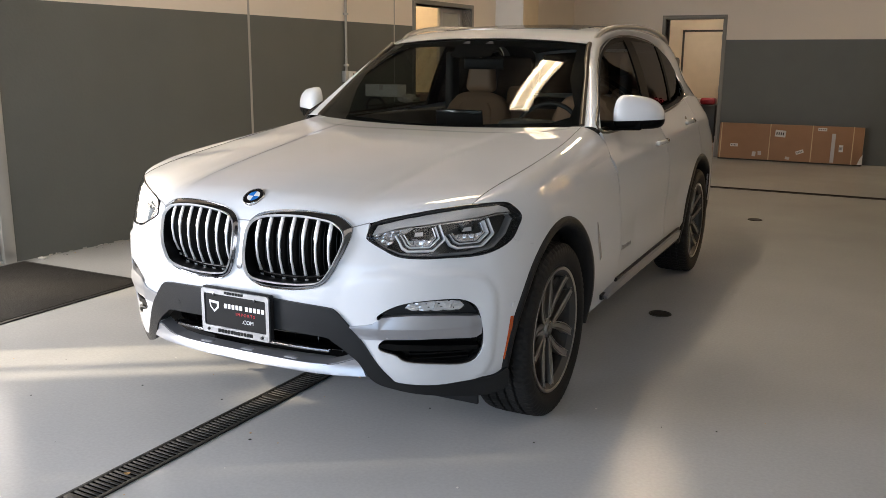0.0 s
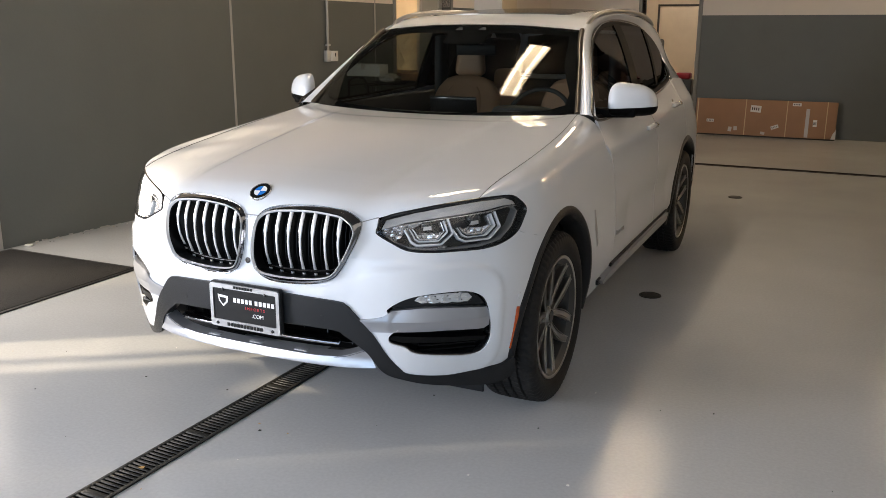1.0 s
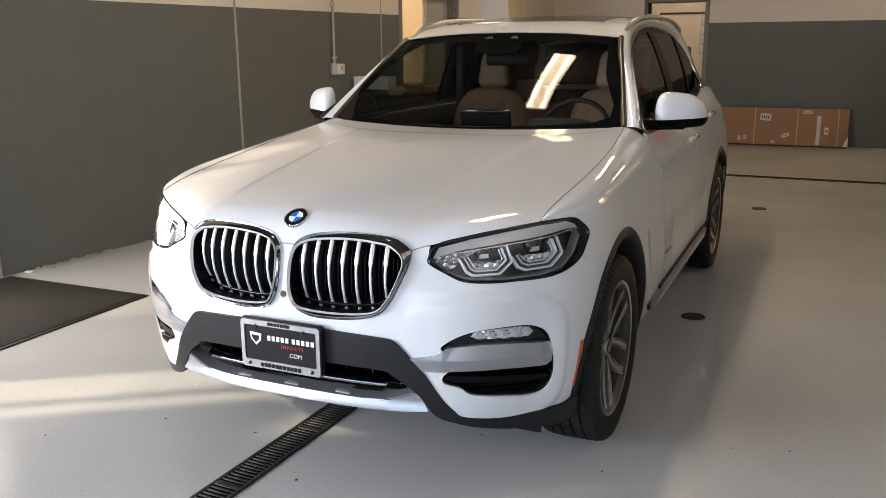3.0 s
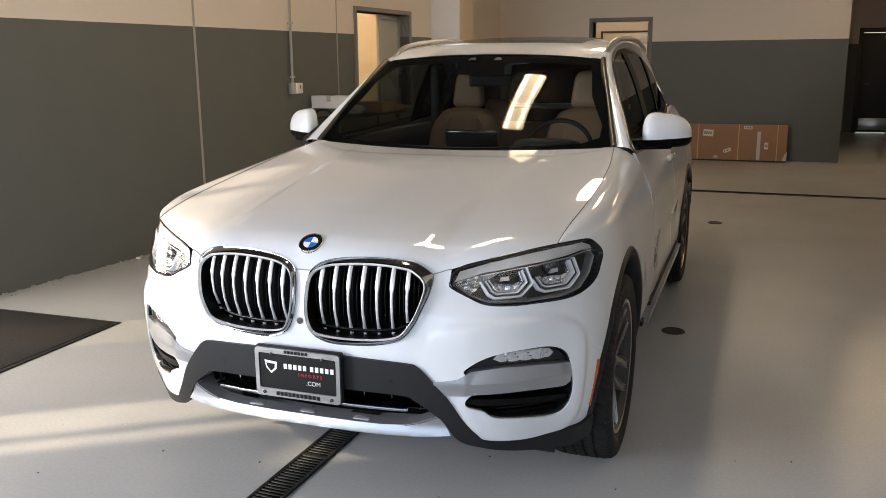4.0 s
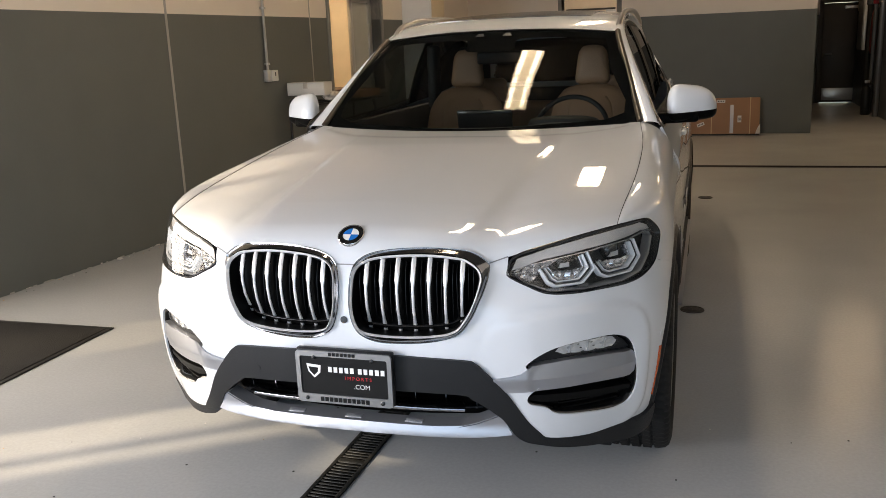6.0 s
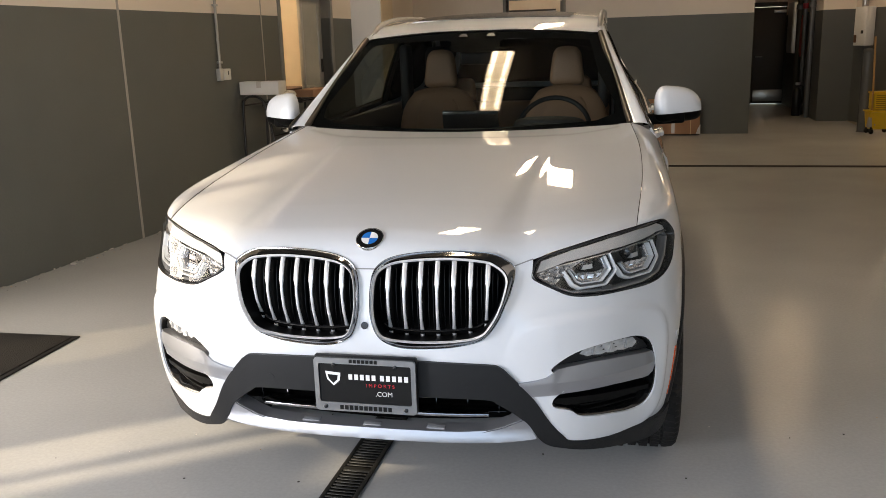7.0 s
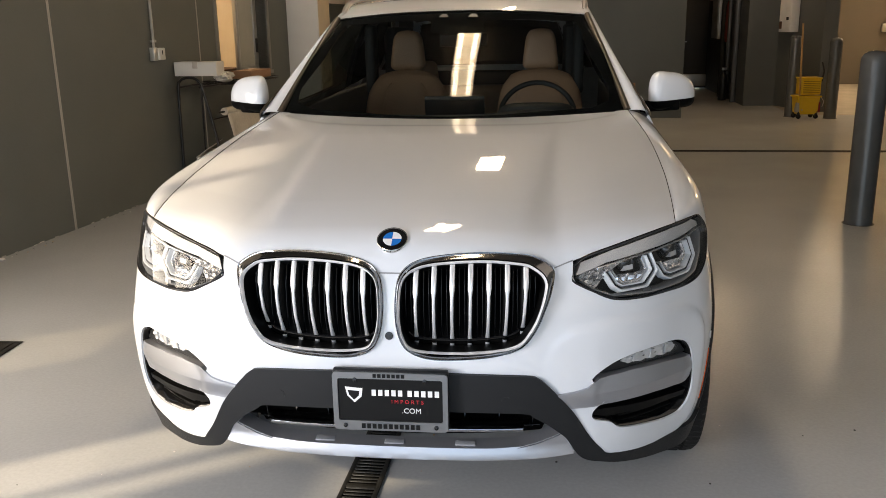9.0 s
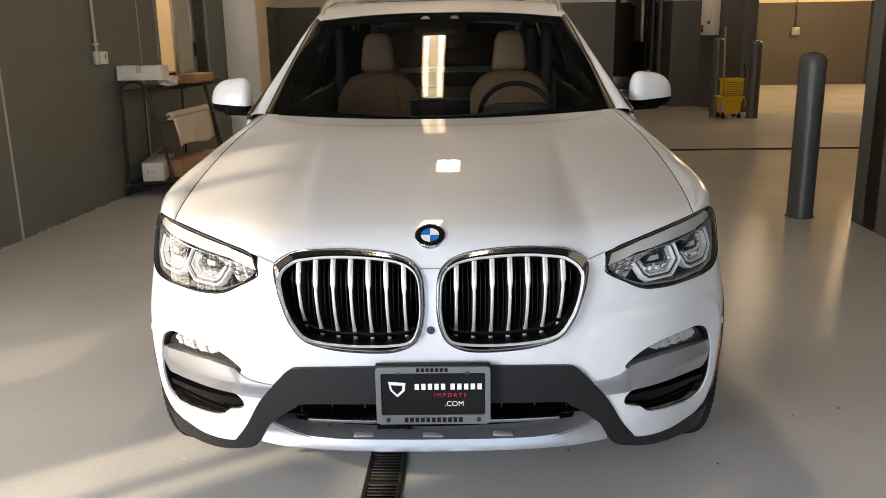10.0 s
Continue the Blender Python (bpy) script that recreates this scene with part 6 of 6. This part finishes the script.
for x, y in ((-.245, 0), (.225, 0), (-.245, 1.35), (.225, 1.35)):
    c = part("castor", lathe("castor", [(.012, -.014), (.040, -.014), (.046, -.008), (.046, .008), (.040, .014), (.012, .014), (.012, -.014)], M_RUB, 24, "x"), trolley, "black rubber castor")
    c.matrix_basis = pose(x, y, .046, 0, 0, 25)
    part("castor_fork", box_data("castor_fork", (-.020, -.015, .0), (.020, .015, .06), M_STEELB, .004), c).matrix_basis = pose(0, 0, .008)

# roll of paper on the trolley's side bar
roll = thing("paper_roll", "roll of translucent masking film with a hanging sheet on the trolley", "film roll", pose(-2.72, 5.62, .72, 0, 0, -4.3))
part("roll_bar", tube("roll_bar", [(0, -.04, 0), (0, 1.05, 0)], .010, M_STEELB, 8), roll)
part("roll", tube("roll", [(0, .05, 0), (0, .95, 0)], .036, M_FILM, 20), roll)
sheet_v, sheet_f = [], []
for j in range(12):
    for i in range(14):
        t = j / 11
        sheet_v.append((.034 + .05 * t + .012 * math.sin(i * 1.1 + t * 3) * t, .05 + .9 * i / 13, -.02 - .27 * t + .02 * math.sin(i * .5) * t))
for j in range(11):
    for i in range(13):
        sheet_f.append((j * 14 + i, j * 14 + i + 1, j * 14 + 15 + i, j * 14 + 14 + i))
sm = part("hanging_sheet", mesh("hanging_sheet", sheet_v, sheet_f, M_FILM), roll)
md = sm.modifiers.new("thick", "SOLIDIFY")
md.thickness = 0.0015


def carton(name, label, m, size, material, flap=False, tape=False):
    root = thing(name, label, "box", m)
    x, y, z = size
    part("carton_body", box_data("carton_body", (-x / 2, -y / 2, 0), (x / 2, y / 2, z), material, .004), root)
    part("flap", box_data("flap", (-x / 2 + .002, -y / 2 + .002, z), (-.002, y / 2 - .002, z + .003), material, .001), root)
    part("flap", box_data("flap", (.002, -y / 2 + .002, z), (x / 2 - .002, y / 2 - .002, z + .003), material, .001), root)
    if flap:
        f = part("open_flap", box_data("open_flap", (0, -y / 2, 0), (.16, y / 2, .004), material, .001), root)
        f.matrix_basis = pose(-x / 2, 0, z, 0, -35, 0)
    if tape:
        part("tape", box_data("tape", (-.025, -y / 2 - .0015, z * .55), (.025, y / 2 + .0015, z + .005), M_TAPE, .001), root)
    return root


carton("long_carton", "long white carton lying across the trolley's top", pose(-2.895, 5.60, 1.062, 0, 0, -3), (.42, .17, .125), M_PAPER, tape=True)
carton("brown_parcel", "brown cardboard carton on the trolley's wire shelf", pose(-2.70, 6.45, .99, 0, 0, -6), (.22, .46, .075), M_CARD)
carton("lower_carton", "white printed carton with its flap open on the trolley's lower shelf", pose(-2.93, 5.86, .130, 0, 0, 10), (.20, .62, .17), M_PAPER, True)
carton("lower_box", "brown cardboard carton on the trolley's lower shelf", pose(-2.70, 6.15, .130, 0, 0, -12), (.22, .75, .16), M_CARD)
bagv, bagf = [], []
for j in range(9):
    for i in range(14):
        a, ph = 2 * math.pi * i / 14, math.pi * j / 8
        r = math.sin(ph) * (1 + .25 * math.sin(3 * a + j) + rng.uniform(-.12, .12))
        bagv.append((.085 * r * math.cos(a), .11 * r * math.sin(a), .045 - .05 * math.cos(ph)))
for j in range(8):
    for i in range(14):
        k = (i + 1) % 14
        bagf.append((j * 14 + i, j * 14 + k, (j + 1) * 14 + k, (j + 1) * 14 + i))
bag = thing("plastic_wrap", "crumpled clear plastic wrap on the trolley", "plastic wrap", pose(-2.70, 5.72, 1.0))
part("wrap", mesh("wrap", bagv, bagf, M_FILM, False), bag)

# ------------------------------------------------------------------ flat carton against the back wall
flatbox = thing("flat_carton", "long flat brown cardboard carton with white labels leaning on the wall", "box", pose(0.605, 11.42, 0, -4, 0, 0))
part("carton_body", box_data("carton_body", (-1.03, -.07, .018), (.985, .07, .555), M_CARD, .006), flatbox)
part("pallet_strip", box_data("pallet_strip", (-1.03, -.072, 0), (.985, .07, .018), M_IRON, .003), flatbox)
for x in (-1.0, -.29, .30, .85):
    part("strap", box_data("strap", (x - .006, -.0735, .018), (x + .006, -.0705, .557), M_STRAP, 0), flatbox)
part("tape", box_data("tape", (.565, -.0735, .03), (.615, -.0705, .45), M_TAPE, 0), flatbox)
for x, z, w, h, r in ((-.80, .22, .11, .045, 0), (-.145, .42, .15, .10, 4), (.145, .16, .11, .05, -22), (.43, .505, .12, .045, 0), (.70, .24, .055, .10, 0), (-.50, .10, .05, .07, 8), (-.42, .115, .05, .06, -5), (-.02, .06, .06, .04, 10)):
    l = part("paper_label", box_data("paper_label", (-w / 2, -.0015, -h / 2), (w / 2, .0005, h / 2), M_PAPER if z > .13 else M_TAPE, 0), flatbox, "white paper label")
    l.matrix_basis = pose(x, -.0715, z, 0, r, 0)
    if z > .13:
        for k in range(4):
            part("print_bar", box_data("print_bar", (-w * .38 + k * w * .2, -.0022, -h * .22), (-w * .38 + k * w * .2 + w * .10, -.0016, h * .2), M_INK, 0), l)
part("torn_corner", mesh("torn_corner", [(.93, -.078, .02), (.995, -.078, .02), (.995, -.076, .17), (.955, -.080, .10)], [(0, 1, 2, 3)], M_PAPER, False), flatbox, "torn white foam corner")


# ------------------------------------------------------------------ bollards, mop bucket, wash bay
def bollard(x, y, h, r):
    b = thing("bollard", "grey painted steel safety bollard with a domed cap", "bollard", pose(x, y, 0), group="bollards")
    part("post", lathe("post", [(r + .004, 0), (r + .004, .004), (r, .012), (r, h - r * .75)], M_BOLL, 40), b)
    part("cap", lathe("cap", [(r, h - r * .75), (r * .97, h - r * .5), (r * .84, h - r * .25), (r * .55, h - r * .06), (.001, h)], M_BOLL, 40), b)
    part("grout", lathe("grout", [(.001, .003), (r + .008, .003), (r + .014, .0)], M_IRON, 32), b)
    return b


bollard(2.672, 4.415, 1.262, .098)
bollard(4.49, 11.48, 1.19, .088)
bollard(3.985, 11.75, 1.235, .088)

bucket = thing("mop_bucket", "yellow plastic mop bucket with wringer on castors", "mop bucket", pose(4.13, 11.50, 0, 0, 0, 8))
bm_ = bmesh.new()
bmesh.ops.create_cube(bm_, size=1)
for v in bm_.verts:
    f = 1.0 if v.co.z > 0 else .86
    v.co = Vector((v.co.x * .34 * f, v.co.y * .26 * f, .205 + v.co.z * .27))
bmesh.ops.bevel(bm_, geom=bm_.edges[:], offset=.02, segments=2, affect="EDGES")
bk_me = bpy.data.meshes.new("tub")
bm_.to_mesh(bk_me)
bm_.free()
bk_me.materials.append(M_YEL)
bk_me.shade_smooth()
bk_me.set_sharp_from_angle(angle=radians(40))
part("tub", bk_me, bucket)
part("tub_rim", box_data("tub_rim", (-.185, -.14, .322), (.185, .14, .346), M_YEL, .008), bucket)
wr = part("wringer", box_data("wringer", (-.12, -.11, .36), (.17, .12, .60), M_YEL, .015), bucket, "yellow slotted wringer")
# slots are flat strips with their shadow put into the colour
for k in range(7):
    part("slot_shade_strip", box_data("slot_shade_strip", (-.10, -.1125, .385 + .028 * k), (.15, -.109, .397 + .028 * k), M_BROWNY, 0), wr)
part("wringer_rim", box_data("wringer_rim", (-.13, -.12, .59), (.18, .13, .615), M_YEL, .006), wr)
part("wringer_lever", tube("wringer_lever", [(.17, .0, .50), (.22, .0, .56), (.24, .0, .70), (.20, .0, .84)], .013, M_STEELB, 8), wr, "black wringer lever")
part("bail", tube("bail", [(.18, -.10, .33), (.23, -.10, .26), (.21, -.10, .18)], .005, M_STEEL, 6), bucket)
part("caution_mark", box_data("caution_mark", (.155, -.136, .10), (.166, -.06, .25), M_RED, .001), bucket)
for x in (-.13, .13):
    for y in (-.09, .09):
        c = part("castor", lathe("castor", [(.008, -.012), (.034, -.012), (.038, 0), (.034, .012), (.008, .012)], M_RUB, 20, "x"), bucket)
        c.matrix_basis = pose(x, y, .038, 0, 0, 30)
        part("castor_stem", box_data("castor_stem", (-.016, -.016, .0), (.016, .016, .075), M_STEELB, .003), c)
mop = thing("mop", "wooden mop handle standing in the bucket", "mop", pose(4.02, 11.42, .10, 1, -2, 0))
part("mop_handle", tube("mop_handle", [(0, 0, 0), (0, 0, .65), (-.004, 0, 1.30)], .0135, M_WOODS, 10), mop)
part("mop_head", pad("mop_head", .14, .16, .10, M_SEAM, .6), mop)

# white control cabinet on the angled wall, with conduit
n2 = math.degrees(math.atan2(-1.15, .40))
cab = thing("wall_cabinet", "white metal control cabinet with a black window on the wall", "cabinet", pose(4.30, 12.97, 0, 0, 0, n2 - 90 + 90))
part("cabinet_body", box_data("cabinet_body", (-.30, -.16, 1.25), (.03, -.004, 1.86), M_WHITEW, .01), cab)
part("cabinet_door", box_data("cabinet_door", (-.13, -.168, 1.27), (.02, -.160, 1.84), M_WHITEW, .006), cab, "white cabinet door")
part("cabinet_window", box_data("cabinet_window", (-.085, -.172, 1.44), (-.02, -.167, 1.49), M_INK, .002), cab)
part("cabinet_knob", box_data("cabinet_knob", (-.25, -.19, 1.30), (-.21, -.16, 1.42), M_BROWN, .006), cab)
part("cabinet_pipe", tube("cabinet_pipe", [(-.16, -.08, 1.85), (-.16, -.08, 2.6)], .05, M_STEEL, 12), cab)
wsock = thing("wash_socket", "small grey weatherproof box on the wash bay wall", "socket", pose(7.53, 18.39, 1.22))
part("cable", tube("cable", [(0, -.006, .06), (.002, -.006, .6), (0, -.006, 1.3)], .007, M_STEELB, 6), wsock, "thin black cable")
part("box_body", box_data("box_body", (-.09, -.08, -.09), (.09, 0, .09), M_ALU, .015), wsock)
part("box_lid", box_data("box_lid", (-.07, -.095, -.06), (.05, -.08, .07), M_STEEL, .008), wsock)

# ------------------------------------------------------------------ corridor: steel door, exit sign, pipes, extinguisher
cd = tagged(new("door_2"), "dark brown steel door with closer and kick plate", "door", kind="structure")
cd.matrix_world = FACE_S(2.32, 17.5)
part("leaf", box_data("leaf", (-.10, .66, .01), (-.05, 1.51, 2.02), M_DOORB, .004), cd)
part("kick_plate", box_data("kick_plate", (-.05, .70, .05), (-.046, 1.47, .30), M_STEEL, .001), cd)
part("lever", tube("lever", [(-.05, .73, 1.0), (.01, .73, 1.0), (.012, .85, 1.0)], .011, M_STEEL, 8), cd)
part("closer", box_data("closer", (-.05, 1.05, 1.90), (.01, 1.40, 1.96), M_STEEL, .006), cd)
for lo, hi in (((-.12, .57, 0), (.02, .655, 2.06)), ((-.12, 1.515, 0), (.02, 1.60, 2.06)), ((-.12, .57, 2.03), (.02, 1.60, 2.12))):
    part("door_frame", box_data("door_frame", lo, hi, M_DOORB, .004), cd)
ex = thing("exit_sign", "red lit exit sign above the corridor door", "exit sign", pose(3.52, 17.47, 2.40))
part("sign_body", box_data("sign_body", (-.17, -.03, -.095), (.17, 0, .095), M_STEELB, .006), ex)
tx = bpy.data.curves.new("exit_text", "FONT")
tx.body, tx.size, tx.extrude, tx.align_x, tx.align_y = "EXIT", .17, .003, "CENTER", "CENTER"
tx.materials.append(M_EXIT)
to = part("sign_letters", tx, ex, "red glowing letters")
to.matrix_basis = pose(0, -.034, 0, 90, 0, 0)
for x, y, r, m_ in ((3.57, 14.2, .05, M_BOLL), (3.55, 14.8, .035, M_BOLL), (3.56, 15.4, .06, M_IRON)):
    pp = thing("riser_pipe", "grey painted riser pipe on the corridor wall", "pipe", pose(x, y, 0), group="riser pipes")
    part("pipe", lathe("pipe", [(r, 0), (r, 3.85)], m_, 20), pp)
    part("collar", lathe("collar", [(r, 1.9), (r + .015, 1.91), (r + .015, 1.99), (r, 2.0)], M_RED if r < .05 else M_BOLL, 20), pp)
eb = thing("electrical_panel", "grey steel electrical panel on the corridor wall", "electrical panel", pose(3.61, 15.9, 1.1))
part("panel_body", box_data("panel_body", (-.14, -.35, 0), (-.004, .35, .95), M_ALU, .006), eb)
part("panel_door", box_data("panel_door", (-.150, -.32, .03), (-.14, .32, .92), M_ALU, .004), eb)
fe = thing("fire_extinguisher", "dark fire extinguisher standing by the corridor wall", "fire extinguisher", pose(3.46, 14.6, 0))
part("cylinder", lathe("cylinder", [(.001, .0), (.075, .0), (.08, .01), (.08, .42), (.06, .48), (.022, .51), (.022, .55)], M_STEELB, 24), fe)
part("valve", box_data("valve", (-.03, -.018, .55), (.05, .018, .60), M_STEEL, .005), fe)
part("hose", tube("hose", [(.03, 0, .57), (.10, 0, .52), (.11, 0, .35), (.10, 0, .22)], .012, M_RUB, 8), fe)

# ------------------------------------------------------------------ storeroom seen through the back doorway, office seen through the window
shelf = thing("store_counter", "low storeroom bench with a carton on it", "bench", pose(-1.45, 14.6, 0))
part("bench_top", box_data("bench_top", (-.45, -.25, .60), (.55, .25, .64), M_WOODS, .004), shelf)
for x in (-.40, .50):
    for y in (-.2, .2):
        part("leg", box_data("leg", (x - .02, y - .02, 0), (x + .02, y + .02, .60), M_STEELB, .003), shelf)
carton("store_carton", "small white carton on the storeroom bench", pose(-1.50, 14.55, .641), (.20, .16, .15), M_PAPER)
red = thing("red_container", "dark bin with a red lid on the storeroom floor", "container", pose(-1.17, 14.2, 0))
part("container_body", box_data("container_body", (-.16, -.13, 0), (.16, .13, .70), M_STEELB, .03, 3), red)
part("container_lid", box_data("container_lid", (-.15, -.12, .70), (.12, .12, .82), M_RED, .04, 3), red)
hang = thing("wall_rack", "narrow steel rack with papers on the storeroom wall", "rack", pose(-1.08, 15.18, 1.3))
part("rack_back", box_data("rack_back", (-.10, -.02, 0), (.10, 0, .75), M_ALU, .003), hang)
for k in range(4):
    part("paper", box_data("paper", (-.085, -.035, .02 + .18 * k), (.085, -.022, .17 + .18 * k), M_PAPER, .002), hang)
sd_ = tagged(new("door_3"), "grey storeroom door standing open into the room", "door", kind="structure")
sd_.matrix_world = pose(-.545, 11.88, 0, 0, 0, 80)
part("leaf", box_data("leaf", (0, 0, .01), (.86, .045, 2.10), M_FRAME, .004), sd_)
for z in (.25, 1.05, 1.85):
    part("hinge", box_data("hinge", (-.012, -.006, z - .05), (.02, .05, z + .05), M_STEEL, .003), sd_)

desk = thing("office_counter", "brown office counter behind the window", "counter", LW @ pose(-.75, 5.5, 0))
part("counter_top", box_data("counter_top", (-.35, -.8, .98), (.35, 1.0, 1.02), M_BROWN, .006), desk)
part("counter_front", box_data("counter_front", (.30, -.78, 0), (.33, .98, .98), M_BROWN, .004), desk)
lampob = thing("office_box", "small brown wooden box on the office counter", "box", LW @ pose(-.62, 5.25, 1.021))
part("box_body", box_data("box_body", (-.10, -.14, 0), (.10, .14, .10), M_WOODS, .01), lampob)
tel = thing("office_phone", "black desk telephone on the office counter", "telephone", LW @ pose(-.66, 5.62, 1.021))
part("phone_base", box_data("phone_base", (-.09, -.10, 0), (.09, .10, .05), M_INK, .012), tel)
part("handset", box_data("handset", (-.03, -.10, .05), (.03, .10, .085), M_INK, .012), tel)
inner = tagged(new("door_4"), "pale grey sliding window leaf with a latch", "window", kind="structure")
inner.matrix_world = LW
part("leaf_frame", joined("leaf_frame", [box_data("l", lo, hi, M_ALU, .003) for lo, hi in (((-.16, 5.70, 1.0), (-.12, 5.76, 2.09)), ((-.16, 6.16, 1.0), (-.12, 6.24, 2.09)), ((-.16, 5.76, 1.0), (-.12, 6.16, 1.06)), ((-.16, 5.76, 2.03), (-.12, 6.16, 2.09)))]), inner)
part("leaf_pane", box_data("leaf_pane", (-.143, 5.76, 1.06), (-.137, 6.16, 2.03), M_FROSTG, 0), inner)
part("latch", box_data("latch", (-.12, 6.17, 1.20), (-.10, 6.20, 1.36), M_INK, .004), inner)

lab = bpy.data.objects["lower_carton"]
for k in range(3):
    part("print_bar", box_data("print_bar", (-.06 + .035 * k, -.3125, .07 + .006 * k), (-.042 + .035 * k, -.3105, .105 - .006 * k), M_SEAM, 0), lab)
slab("wash_floor", (4.10, 11.95, 0.0005), (9.15, 18.35, 0.004), M_WET, "damp pale concrete floor of the wash bay with wet streaks", "floor")
cloth = thing("hanging_coverall", "dark red cloth hanging on the corridor wall", "cloth", pose(3.572, 15.05, 0))
part("cloth_fold", pad("cloth_fold", .10, .75, .30, M_PINK, .6, .6), cloth).matrix_basis = pose(0, 0, 1.05)

d5 = tagged(new("door_5"), "pale inner door beyond the storeroom", "door", kind="structure")
d5.matrix_world = FACE_S(-3.28, 15.19)
part("leaf", box_data("leaf", (0.002, 1.36, .01), (.012, 2.24, 2.04), M_CREAM, .002), d5)

# leaf crumbs caught in the grate, wear at the wall foot, block joints of the right wall
leaf = thing("dry_leaf", "torn dry brown leaf caught in the drain grate", "leaf", pose(-0.19, -0.47, 0.006, 0, 0, 30))
lv, lf = [], []
for i in range(9):
    a = 2 * math.pi * i / 9
    r = .008 * (1 + .45 * math.sin(3.1 * i))
    lv.append((r * 1.5 * math.cos(a), r * math.sin(a), .001 + .003 * math.sin(a * 2 + 1)))
lv.append((0, 0, .004))
lf = [(i, (i + 1) % 9, 9) for i in range(9)]
part("leaf_blade", mesh("leaf_blade", lv, lf, M_WOODS, False), leaf)
foot = []
for i in range(60):
    y = rng.uniform(-.1, 4.8)
    h, w = rng.uniform(.002, .010), rng.uniform(.01, .05)
    foot.append(box_data("f", (.0005, y, 0), (.004, y + w, h), rng.choice((M_SEAM, M_PAPER, M_SEAM)), 0))
ft = new("wall_foot_chips", joined("wall_foot_chips", foot))
ft.matrix_world = LW
tagged(ft, "chipped pale paint along the foot of the wall", "paint chips", kind="stuff")
